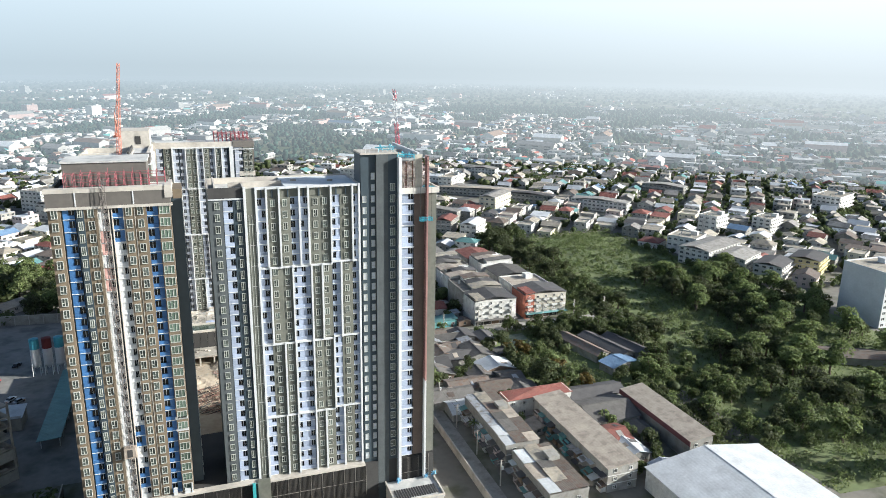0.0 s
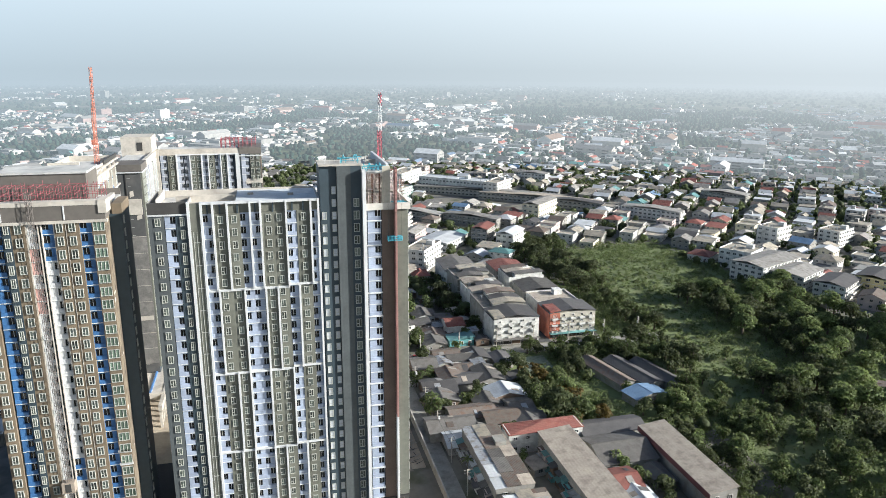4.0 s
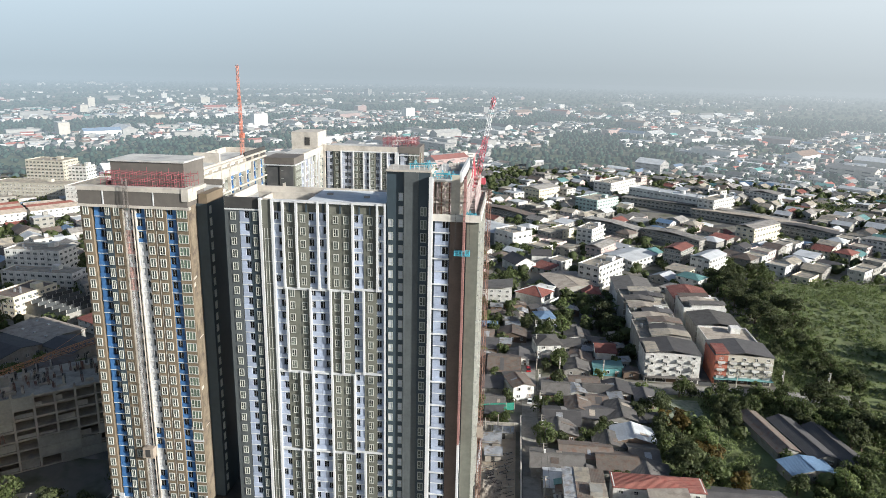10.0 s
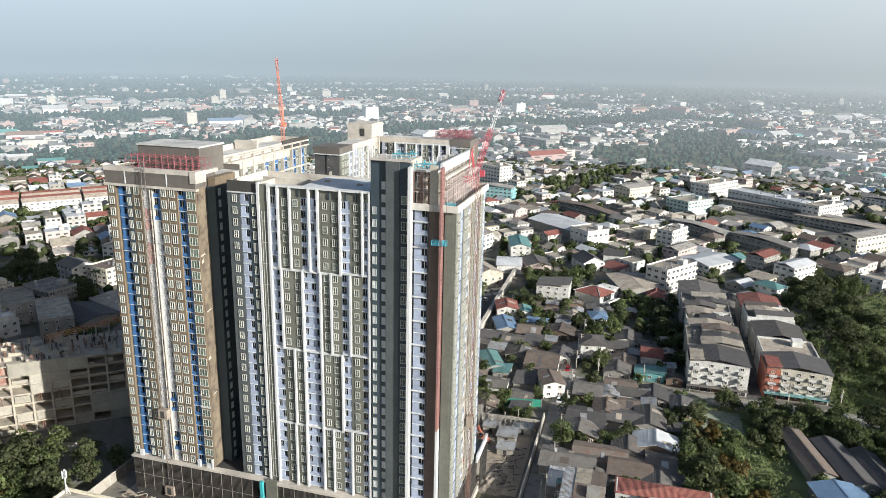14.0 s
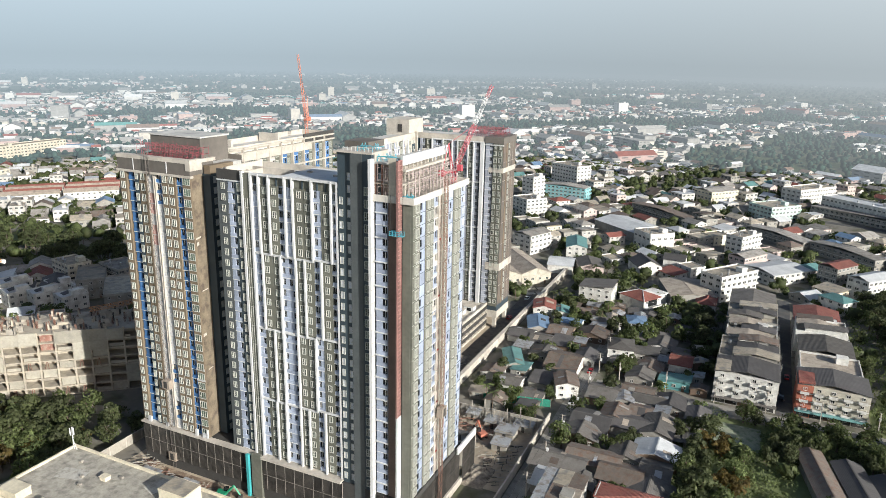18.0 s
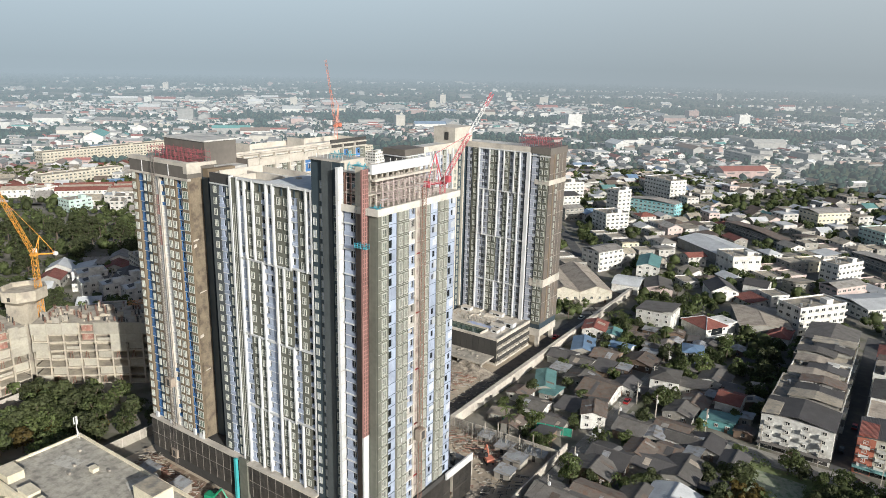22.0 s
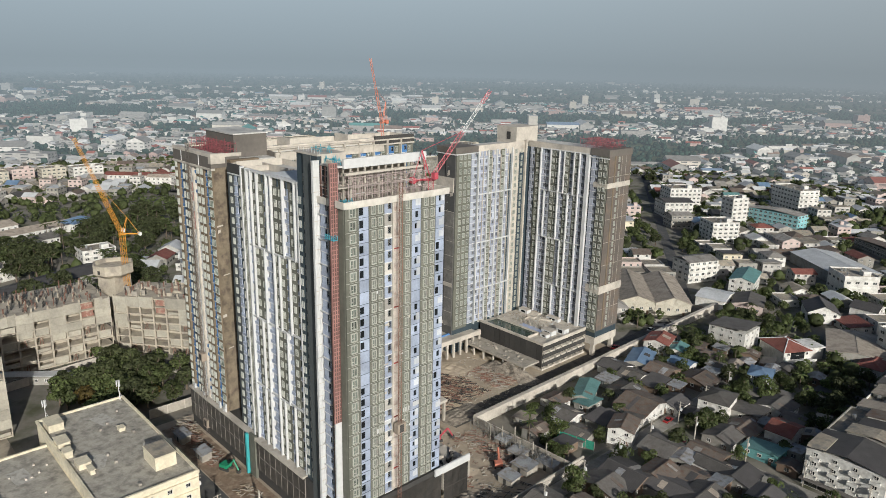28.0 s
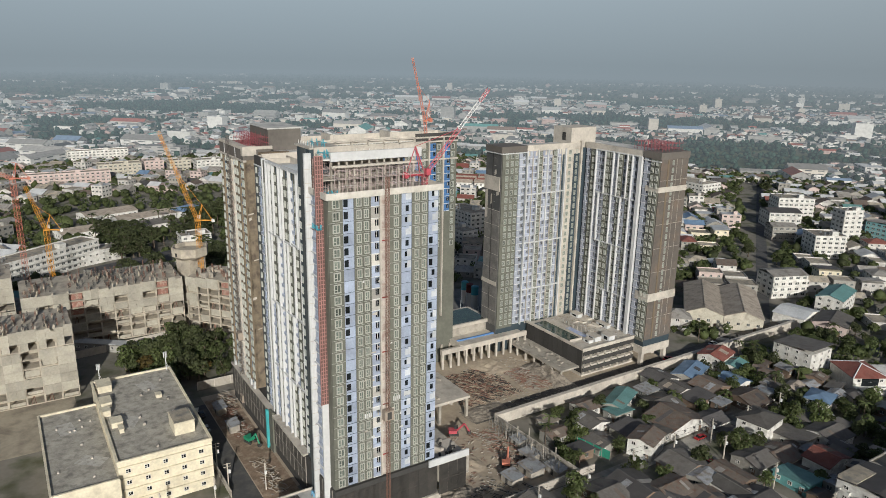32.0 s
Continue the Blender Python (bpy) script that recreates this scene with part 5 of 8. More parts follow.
scaffold(-26.5, 173.2, 89.6, 21, 4.5, 4.6, "red steel scaffold before the roof plant room", material("red_scaffold", (0.25, 0.065, 0.075), 0.6))
scaffold(53.0, 172, 87.9, 5.5, 22.5, 5.6, "rusty scaffold inside the unfinished crown", material("grey_scaffold", (0.44, 0.36, 0.345), 0.6, vary=0.3))
scaffold(36.5, 233.6, 0.1, 30, 3.0, 4.4, "low grey steel scaffold along the site wall", material("zinc_scaffold", (0.20, 0.195, 0.18), 0.6, vary=0.2))
scaffold(11, 318, TB + 1.8, 14, 11, 3.6, "red steel scaffold on the back tower roof", MATS["red_scaffold"])
scaffold(50.5, 169.3, 87.9, 3, 3.5, 7, "scaffold in the open corner of the crown", MATS["grey_scaffold"], 1.5, 1.5)

# ---- buildings round the site ----
CREAM = material("cream_render", (0.66, 0.60, 0.455), 0.85, size=5, stain=(0.58, 0.52, 0.39))
GREYCREAM = material("weathered_cream_render", (0.47, 0.44, 0.36), 0.88, size=3, stain=(0.36, 0.33, 0.27))
WALLW = material("white_render", (0.62, 0.61, 0.57), 0.85, size=4, vary=0.08, stain=(0.47, 0.45, 0.41))
WALLG = material("grey_render", (0.29, 0.28, 0.25), 0.9, size=4, vary=0.15, stain=(0.24, 0.22, 0.19))
WALLP = material("pink_render", (0.49, 0.40, 0.365), 0.85, size=4, vary=0.1)
WALLY = material("yellow_render", (0.60, 0.52, 0.27), 0.85, size=4)
WALLO = material("orange_render", (0.42, 0.145, 0.09), 0.85, size=4, stain=(0.30, 0.12, 0.09))
WALLT = material("teal_render", (0.12, 0.30, 0.30), 0.85, size=4)
WOOD = material("old_boards", (0.17, 0.12, 0.085), 0.9, size=2, vary=0.25)
FLAT = material("old_flat_roof", (0.335, 0.295, 0.23), 0.95, size=5, bump=0.2, vary=0.2, spread=0.3, stain=(0.20, 0.19, 0.17))
R_TAN = material("tan_sheet_roof", (0.36, 0.31, 0.25), 0.85, size=4, vary=0.1, stain=(0.26, 0.22, 0.18), stripe=(1.0, 0.18))
R_GREY = material("fibre_cement_roof", (0.120, 0.112, 0.102), 0.9, size=3, vary=0.3, stain=(0.10, 0.09, 0.08), stripe=(0.42, 0.24))
R_PALE = material("bleached_sheet_roof", (0.29, 0.275, 0.25), 0.85, size=4, vary=0.3, stain=(0.20, 0.18, 0.155), stripe=(0.42, 0.24))
R_DARK = material("dark_sheet_roof", (0.085, 0.08, 0.078), 0.8, size=3, vary=0.25, stripe=(0.42, 0.24))
R_RED = material("red_tile_roof", (0.215, 0.082, 0.062), 0.8, size=3, vary=0.2, stain=(0.20, 0.06, 0.045), stripe=(0.3, 0.5))
R_BLUE = material("blue_sheet_roof", (0.15, 0.23, 0.34), 0.5, size=3, vary=0.15, stripe=(0.35, 0.4))
R_TEAL = material("teal_sheet_roof", (0.115, 0.235, 0.225), 0.6, size=3, vary=0.15, stripe=(0.35, 0.4))
R_WHITE = material("white_sheet_roof", (0.50, 0.51, 0.51), 0.55, size=5, vary=0.1, stripe=(1.0, 0.15))
R_BRN = material("rusty_brown_roof", (0.142, 0.118, 0.098), 0.85, size=2.5, vary=0.25, stain=(0.14, 0.09, 0.065), stripe=(0.42, 0.24))
# town glass greyed to paint in the haze before the farther windows
TOWNGL = material("curtained_glass", (0.085, 0.09, 0.09), 0.25, vary=0.3, island=0.5)
WIN_H = window_mesh(1.3, 1.2, 2, WALLW, DARKGL)
WIN_H.name = "window_small"
WIN_P = Mesher().box(-0.7, 0.7, -0.07, 0, 0, 0.12).quad([(-0.65, -0.02, 0.12), (0.65, -0.02, 0.12), (0.65, -0.02, 1.25), (-0.65, -0.02, 1.25)], 1).box(-0.04, 0.04, -0.05, -0.02, 0.12, 1.25).mesh("window_plain", [WALLW, TOWNGL])
WIN_S = Mesher().box(-1.05, 1.05, -0.07, 0, 0, 0.12).quad([(-1.0, -0.02, 0.12), (1.0, -0.02, 0.12), (1.0, -0.02, 1.3), (-1.0, -0.02, 1.3)], 1).box(-0.05, 0.05, -0.05, -0.02, 0.12, 1.3).mesh("window_wide", [WALLW, TOWNGL])
DOOR_H = Mesher().box(-0.5, 0.5, -0.08, 0, 0, 2.0).mesh("door", [WOOD])
TANK = Mesher()
for i in range(8):
    a0, a1 = i * math.pi / 4, (i + 1) * math.pi / 4
    p, q = (0.6 * math.cos(a0), 0.6 * math.sin(a0)), (0.6 * math.cos(a1), 0.6 * math.sin(a1))
    TANK.quad([(*p, 0), (*q, 0), (*q, 1.5), (*p, 1.5)]), TANK.quad([(*p, 1.5), (*q, 1.5), (0, 0, 1.8)])
TANK = TANK.mesh("water_tank", [material("steel_tank", (0.5, 0.5, 0.5), 0.3, 0.8)])


def roof_mesh(w, d, h, rise, kind, o=0.5, t=0.14):
    """A thin roof over a plan w by d whose eaves lie at h. The ridge runs along y."""
    x, y = w / 2 + o, d / 2 + o
    a = Mesher()
    if kind == "gable":
        e = h - o * rise / (w / 2)
        for dz, flip in ((0, 1), (-t, -1)):
            for s in (-1, 1):
                q = [(s * x, -y, e + dz), (s * x, y, e + dz), (0, y, h + rise + dz), (0, -y, h + rise + dz)]
                a.quad(q if s * flip > 0 else q[::-1])
        for yy in (-y, y):
            for s in (-1, 1):
                a.quad([(s * x, yy, e - t), (s * x, yy, e), (0, yy, h + rise), (0, yy, h + rise - t)])
        for s in (-1, 1):
            a.quad([(s * x, -y, e - t), (s * x, y, e - t), (s * x, y, e), (s * x, -y, e)])
    elif kind == "hip":
        r = max(0.4, y - x)
        top = [(0, -r, h + rise), (0, r, h + rise)]
        c = [(-x, -y, h - 0.2), (x, -y, h - 0.2), (x, y, h - 0.2), (-x, y, h - 0.2)]
        a.quad([c[0], c[1], top[0]]), a.quad([c[1], c[2], top[1], top[0]]), a.quad([c[2], c[3], top[1]]), a.quad([c[3], c[0], top[0], top[1]])
        b = [(p[0], p[1], p[2] - t) for p in c]
        a.quad(b[::-1])
        for i in range(4):
            a.quad([b[i], b[(i + 1) % 4], c[(i + 1) % 4], c[i]])
    elif kind == "shed":
        p = [(-x, -y, h - 0.1), (x, -y, h + rise * 0.6), (x, y, h + rise * 0.6), (-x, y, h - 0.1)]
        b = [(q[0], q[1], q[2] - t) for q in p]
        a.quad(p), a.quad(b[::-1])
        for i in range(4):
            a.quad([b[i], b[(i + 1) % 4], p[(i + 1) % 4], p[i]])
    return a


def house(x, y, w, d, h, roof="gable", rmat=None, wmat=None, turn=0.0, rise=None, label="", storeys_=1, lean=False, tank=False, name="house", group="", plain=False):
    """A small house: walls with gables, roof, door and windows. turn 90 lays the ridge along x."""
    rmat, wmat = rmat or R_GREY, wmat or WALLG
    rise = rise if rise is not None else w * 0.14
    ob = thing(name, x, y, 0, turn, label or "low house with an old sheet roof", "house", group)
    ca, sa = abs(math.cos(radians(turn))), abs(math.sin(radians(turn)))
    ww, dd = (w * ca + d * sa) * (0.9 if turn % 90 else 1), (w * sa + d * ca) * (0.9 if turn % 90 else 1)
    take(x - ww / 2, x + ww / 2, y - dd / 2, y + dd / 2)
    a = Mesher().box(-w / 2, w / 2, -d / 2, d / 2, 0, h - 0.15 if roof != "flat" else h, bottom=False)
    if roof == "gable":
        for yy in (-d / 2, d / 2):
            a.quad([(-w / 2, yy, h - 0.15), (w / 2, yy, h - 0.15), (0, yy, h + rise - 0.2)])
    part("wall", a, wmat, ob)
    if roof == "flat":
        part("roof", Mesher().box(-w / 2, w / 2, -d / 2, d / 2, h, h + 0.12), rmat, ob)
        a = Mesher()
        a.box(-w / 2 - 0.12, w / 2 + 0.12, -d / 2 - 0.12, -d / 2 + 0.12, h - 0.4, h + 0.7), a.box(-w / 2 - 0.12, w / 2 + 0.12, d / 2 - 0.12, d / 2 + 0.12, h - 0.4, h + 0.7)
        a.box(-w / 2 - 0.12, -w / 2 + 0.12, -d / 2 + 0.12, d / 2 - 0.12, h - 0.4, h + 0.7), a.box(w / 2 - 0.12, w / 2 + 0.12, -d / 2 + 0.12, d / 2 - 0.12, h - 0.4, h + 0.7)
        part("parapet", a, wmat, ob)
    else:
        roof_ = part("roof", roof_mesh(w, d, h, rise, roof), rmat, ob)
        if roof == "gable" and not plain:
            part("ridge_cap", Mesher().box(-0.2, 0.2, -d / 2 - 0.5, d / 2 + 0.5, h + rise - 0.02, h + rise + 0.07), rmat, roof_)
        if roof == "gable" and y < 365 and 30 < x < 125:
            lean_ = math.degrees(math.atan2(rise, w / 2))
            for side in random.sample((-1, 1), random.choice((1, 1, 2))):
                ln, wd = math.hypot(w / 2, rise) * random.uniform(0.4, 0.85), random.uniform(0.9, 2.6)
                part("roof_sheet", Mesher().box(-ln / 2, ln / 2, -wd / 2, wd / 2, 0, 0.06), random.choice((ZINC, R_TAN, R_BRN, R_PALE, R_DARK)), roof_, at=pose(side * w / 4, random.uniform(-0.3, 0.3) * d, h + rise / 2 + 0.03, 0, side * lean_, 0))
    fh = h / storeys_
    rows = []
    for s in range(storeys_):
        for side, length, off in ((0, w, d / 2), (90, d, w / 2)) + (((-90, d, w / 2),) if plain else ()):
            k = max(1, int(length // 3.6))
            for i in range(k):
                u = -length / 2 + (i + 0.5) * length / k
                rows.append(pose(0, 0, 0, 0, 0, side) @ Matrix.Translation((u, -off, s * fh + fh * 0.38)))
    if plain or name in ("warehouse", "workshop") or y > 420:
        joined("glazing", WIN_P, rows, ob)
    else:
        for at in rows:
            part("window", WIN_H, None, ob, at=at)
    if not plain:
        part("door", DOOR_H, None, ob, at=Matrix.Translation((w * 0.3, -d / 2 - 0.01, 0.02)))
    if lean:
        part("lean_to", roof_mesh(w * 0.5, d * 0.8, h * 0.6, 0.8, "shed", 0.2), rmat, ob, at=Matrix.Translation((w * 0.7, 0, 0)))
        for yy in (-d * 0.35, d * 0.35):
            part("post", Mesher().box(w * 0.9, w * 0.9 + 0.12, yy, yy + 0.12, 0, h * 0.6), WOOD, ob)
    if tank:
        part("water_tank", TANK, None, ob, at=Matrix.Translation((w * 0.3, d * 0.3, h if roof == "flat" else h + rise * 0.2)))
    return ob


def block(x0, x1, y0, y1, h, floors, wmat, rmat=None, label="", bays=None, balconies=False, name="apartment_block", pitched=False, simple=False, turn=0.0):
    """A flat-roofed block with a window for each bay of each floor and parapets; balconies on the south front."""
    w, d = x1 - x0, y1 - y0
    ob = thing(name, (x0 + x1) / 2, (y0 + y1) / 2, 0, turn, label, "building")
    ca, sa = abs(math.cos(radians(turn))), abs(math.sin(radians(turn)))
    bw, bd = (w * ca + d * sa) / 2 * (0.86 if turn else 1), (w * sa + d * ca) / 2 * (0.86 if turn else 1)
    take((x0 + x1) / 2 - bw, (x0 + x1) / 2 + bw, (y0 + y1) / 2 - bd, (y0 + y1) / 2 + bd)
    part("wall", Mesher().box(-w / 2, w / 2, -d / 2, d / 2, 0, h, bottom=False), wmat, ob)
    if pitched:
        part("roof", roof_mesh(w, d, h + 0.1, 1.6, pitched, 0.4), rmat or R_GREY, ob)
    else:
        part("roof", Mesher().box(-w / 2 + 0.2, w / 2 - 0.2, -d / 2 + 0.2, d / 2 - 0.2, h, h + 0.1), rmat or FLAT, ob)
        a = Mesher()
        a.box(-w / 2 - 0.1, w / 2 + 0.1, -d / 2 - 0.1, -d / 2 + 0.2, h - 0.2, h + 0.8), a.box(-w / 2 - 0.1, w / 2 + 0.1, d / 2 - 0.2, d / 2 + 0.1, h - 0.2, h + 0.8)
        a.box(-w / 2 - 0.1, -w / 2 + 0.2, -d / 2 + 0.2, d / 2 - 0.2, h - 0.2, h + 0.8), a.box(w / 2 - 0.2, w / 2 + 0.1, -d / 2 + 0.2, d / 2 - 0.2, h - 0.2, h + 0.8)
        part("parapet", a, wmat, ob)
        part("stair_hut", Mesher().box(w * 0.1, w * 0.1 + min(4, w * 0.3), d * 0.1, d * 0.1 + min(4, d * 0.3), h + 0.1, h + 2.6), wmat, ob)
    fh = h / floors
    rows = []
    for s in range(floors):
        for side, length, off in ((0, w, d / 2), (90, d, w / 2)):
            k = max(1, int(length // (bays or 3.6)))
            for i in range(k):
                u = -length / 2 + (i + 0.5) * length / k
                at = pose(0, 0, 0, 0, 0, side) @ Matrix.Translation((u, -off, s * fh + fh * 0.35))
                rows.append(at)
                if balconies and side == 0 and s > 0:
                    part("balcony", Mesher().box(-1.35, 1.35, -1.0, 0, -0.15, 0.0).box(-1.35, 1.35, -1.0, -0.92, 0, 0.85).box(-1.35, -1.25, -0.92, 0, 0, 0.85).box(1.25, 1.35, -0.92, 0, 0, 0.85), WALLW, ob, at=Matrix.Translation((u, -off, s * fh)))
    if simple:
        joined("glazing", WIN_S, rows, ob)
    else:
        for at in rows:
            part("window", WIN_H, None, ob, at=at)
    for s in range(1, floors):
        z = s * fh
        part("floor_band", Mesher().box(-w / 2 - 0.06, w / 2 + 0.06, -d / 2 - 0.08, -d / 2, z - 0.12, z + 0.12), WALLW, ob)
        if simple:
            part("gallery", Mesher().box(w / 2, w / 2 + 1.1, -d / 2, d / 2, z - 0.1, z + 0.08).box(w / 2 + 1.0, w / 2 + 1.1, -d / 2, d / 2, z + 0.08, z + 0.95), wmat, ob)
    if simple and not pitched:
        for k in range(3):
            part("roof_tank", TANK, None, ob, at=Matrix.Translation((random.uniform(-0.4, 0.4) * w, random.uniform(-0.4, 0.0) * d, h + 0.1)))
    return ob


# the white flat-roofed block near the camera's end
OFFR = material("weathered_roof_slab", (0.385, 0.36, 0.305), 0.95, size=3.5, bump=0.3, spread=0.3, stain=(0.25, 0.235, 0.20))
wb = thing("office_block", -5, 136, 0, label="cream office block with stained flat roofs", category="building")
part("wall", Mesher().box(-27, 27, -12, 12.2, 0, 14.6), CREAM, wb)
part("wall", Mesher().box(-17, 30, -28, -12, 0, 11.6), CREAM, wb)
part("roof", Mesher().box(-26.6, 26.6, -11.6, 11.8, 14.6, 14.7), OFFR, wb, "stained grey flat roof")
part("roof", Mesher().box(-16.6, 29.6, -27.6, -12.4, 11.6, 11.7), OFFR, wb, "stained grey lower roof")
part("parapet", Mesher().box(-27.2, 27.2, 11.8, 12.4, 14.4, 15.3).box(-27.2, -26.6, -12.2, 11.8, 14.4, 15.3).box(26.6, 27.2, -12.2, 11.8, 14.4, 15.3).box(-26.6, 26.6, -12.2, -11.6, 14.4, 15.3), CREAM, wb)
part("parapet", Mesher().box(-17.2, -16.6, -28.2, -12.2, 11.4, 12.3), CREAM, wb)
part("parapet", Mesher().box(29.6, 30.2, -28.2, -12.2, 11.4, 12.3), CREAM, wb)
part("parapet", Mesher().box(-16.6, 29.6, -28.2, -27.6, 11.4, 12.3), CREAM, wb)
for x, y, w, d, z, h in ((12, 4, 8, 5.5, 14.7, 3.6), (-8, 4, 2, 1.6, 14.7, 1.0), (-24, -11, 6, 4, 11.6, 5.2), (-12, -11.5, 5, 3, 11.6, 4.6), (3, -10.5, 4, 3, 11.6, 4.6), (-4, -11.6, 3, 2, 14.7, 1.8), (8, -9, 3, 1.2, 14.7, 1.2)):
    part("roof_hut", Mesher().box(x, x + w, y, y + d, z, z + h).box(x - 0.15, x + w + 0.15, y - 0.15, y + d + 0.15, z + h, z + h + 0.15), CREAM, wb)
part("hut_roof", Mesher().box(12.1, 19.9, 4.1, 9.4, 18.45, 18.55), FLAT, wb)
for s in range(4):
    for k in range(5):
        part("window", WIN_H, None, wb, at=pose(27, -9.6 + k * 4.7, 1.2 + s * 3.4, 0, 0, 90))
    part("floor_band", Mesher().box(27.0, 27.5, -12, 12, 3.4 * s + 3.0, 3.4 * s + 3.3), CREAM, wb)
for k in range(5):
    part("stain_screed", Mesher().box(-0.02, 7.5, -2.2, 2.2, 0, 0.012), material("pale_screed_patch", (0.47, 0.45, 0.40), 0.95, size=2, stain=(0.33, 0.31, 0.27)), wb, at=pose((-20, 2, -9, 14, 6)[k], (2, -4, -22, -20, 6)[k], (14.7, 14.7, 11.7, 11.7, 14.7)[k], 0, 0, (15, -25, 8, 50, 70)[k]))
for k in range(8):
    part("air_unit", Mesher().box(-0.45, 0.45, -0.35, 0.35, 0, 0.6), CONC, wb, at=pose(random.uniform(-20, 24), random.uniform(-8, 10), 14.7))
for k in range(10):
    part("roof_vent", Mesher().box(-0.35, 0.35, -0.25, 0.25, 0, 0.45), PALE, wb, at=pose(random.uniform(-14, 27), random.uniform(-26, -14), 11.7))
for x, y in ((-26, 11), (-26.5, -9.5)):
    m = thing("antenna_mast", -5 + x, 136 + y, 14.7, 0, "thin white antenna mast on the roof edge", "antenna")
    pole = part("pole", Mesher().box(-0.1, 0.1, -0.1, 0.1, 0, 6.5).bar((0, 0, 3), (1.2, 0, 0), 0.05).bar((0, 0, 3), (-0.6, 1, 0), 0.05), WHST, m)
    for k in range(3):
        part("panel_antenna", Mesher().box(0.35, 0.6, -0.2, 0.2, 4.4, 6.4), WHITE, pole, at=pose(0, 0, 0, 0, 0, 120 * k))
BOARD = material("formwork_board", (0.36, 0.335, 0.275), 0.9, size=5, vary=0.15, stain=(0.33, 0.31, 0.26))
RAWC = material("new_concrete", (0.41, 0.365, 0.29), 0.9, size=6, bump=0.1, stain=(0.28, 0.25, 0.21))
take(-60, -24, 60, 120)


def frame_block(x, y, turn, w, d, floors, label, board_z, fh=3.3, sides=("south",), plain=False, bare=2.0):
    """A half-built concrete frame of w by d with its south-east corner at x, y: slabs, columns and boards round the top storeys of its open sides."""
    ob = thing("unfinished_block", x, y, 0, turn, label, "building")
    top = floors * fh
    for k in range(floors + 1):
        part("floor_slab", Mesher().box(-w, 0, 0, d, k * fh, k * fh + 0.4), RAWC, ob)
    part("core_wall", Mesher().box(-w + 3, -5.5, 5.5, d - 3, 0.4, top), RAWC, ob)
    for side in sides:
        run, at0 = (w, pose(-w, 0, 0)) if side == "south" else (d, pose(0, 0, 0, 0, 0, 90))
        bays = int(run // 5.2)
        step = run / bays
        for k in range(bays + 1):
            u = k * step
            part("column", Mesher().box(max(0.02, u - 0.3), min(run - 0.02, u + 0.3), -0.14, 0.5, 0.4, top + random.uniform(0.3, 2.2)), RAWC, ob, at=at0)
            if k == bays:
                continue
            drop = (0, 0, -1, 0, 1)[(k * 3 + floors) % 5]
            gap = (k + floors) % 6 == 4 and not plain
            f0 = int(board_z / fh) + (0 if plain else drop)
            free = k >= bare * bays or side == "east" and bare < 1
            for f in range(floors):
                u0, u1, z = u + 0.4, u + step - 0.4, f * fh
                if free:
                    if f in (0, 1, 2) and (k + f) % 4:
                        part("board", Mesher().box(u, u + step - 0.04, -0.5, -0.36, z + 0.06, z + fh), BOARD, ob, at=at0)
                    elif (k * 5 + f * 3) % 7 < 3:
                        part("infill_wall", Mesher().box(u0, u0 + step * random.choice((0.3, 0.5, 0.8)), 0.7, 0.85, z + 0.4, z + fh * random.choice((0.35, 0.6))), RAWC, ob, at=at0)
                    continue
                if plain and f == floors - 2:
                    part("infill_wall", Mesher().box(u0, u0 + step * 0.42, 0.1, 0.3, z + 0.4, z + fh), BOARD, ob, at=at0)
                elif f >= f0 and not gap and (f == floors - 1 or random.random() < (0.72 if plain else 0.45)):
                    half = random.random() < 0.4
                    for p0, p1 in (((u - 0.02, u + step * 0.5), (u + step * 0.5 + 0.04, u + step - 0.02)) if half else ((u, u + step - 0.04),)):
                        o = random.uniform(0, 0.12)
                        part("board", Mesher().box(p0, p1, -0.5 - o, -0.36 - o, z + 0.06, z + fh * (1.0 if f < floors - 1 else random.uniform(1.15, 1.4))), BOARD, ob, at=at0)
                elif gap and f >= f0:
                    part("infill_wall", Mesher().box(u0, u1, 1.6, 1.8, z + 0.4, z + fh), BRICKR, ob, at=at0)
                elif (k * 5 + f * 3) % 7 < 3:
                    part("infill_wall", Mesher().box(u0, u1, 0.7, 0.85, z + 0.4, z + fh * random.choice((0.45, 0.8, 1.0))), BOARD, ob, at=at0)
                elif (k * 3 + f) % 3 == 0:
                    part("prop", Mesher().bar((u0 + 1.0, 0.2, z + 0.4), (u0 + 1.6, 0.2, z + fh), 0.09).bar((u0 + 2.2, 0.2, z + 0.4), (u0 + 1.9, 0.2, z + fh), 0.09), RUST, ob, at=at0)
    bars = Mesher()
    for q in range(int(w * d / 11)):
        px, py, hh = random.uniform(-w + 1, -1), random.uniform(1, d - 1), random.uniform(1.2, 4.0)
        for e in range(5):
            bars.bar((px + 0.25 * (e % 3), py + 0.3 * (e // 3), top + 0.4), (px + 0.25 * (e % 3) + random.uniform(-0.2, 0.2), py + 0.3 * (e // 3), top + hh), 0.05, q % 2)
        if q % 4 == 0:
            bars.box(px + 1, px + 1 + random.uniform(1.5, 4), py, py + 0.2, top + 0.4, top + hh * 0.5, 2)
        if bare < 1 and q % 4 == 1:
            part("wall_end", Mesher().box(-0.15, 0.15, -1.1, 1.1, top + 0.4, top + random.uniform(2.2, 3.4)), CONC, ob, at=pose(px, py, 0, 0, 0, random.choice((0, 0, 90))))
        if q % 5 == 0:
            bars.box(px - 0.3, px + 0.3, py - 0.3, py + 0.3, top + 0.4, top + hh * 0.8, 2)
    part("starter_steel", bars, [RUST, SCREEN, RAWC], ob, kind="stuff")
    return ob


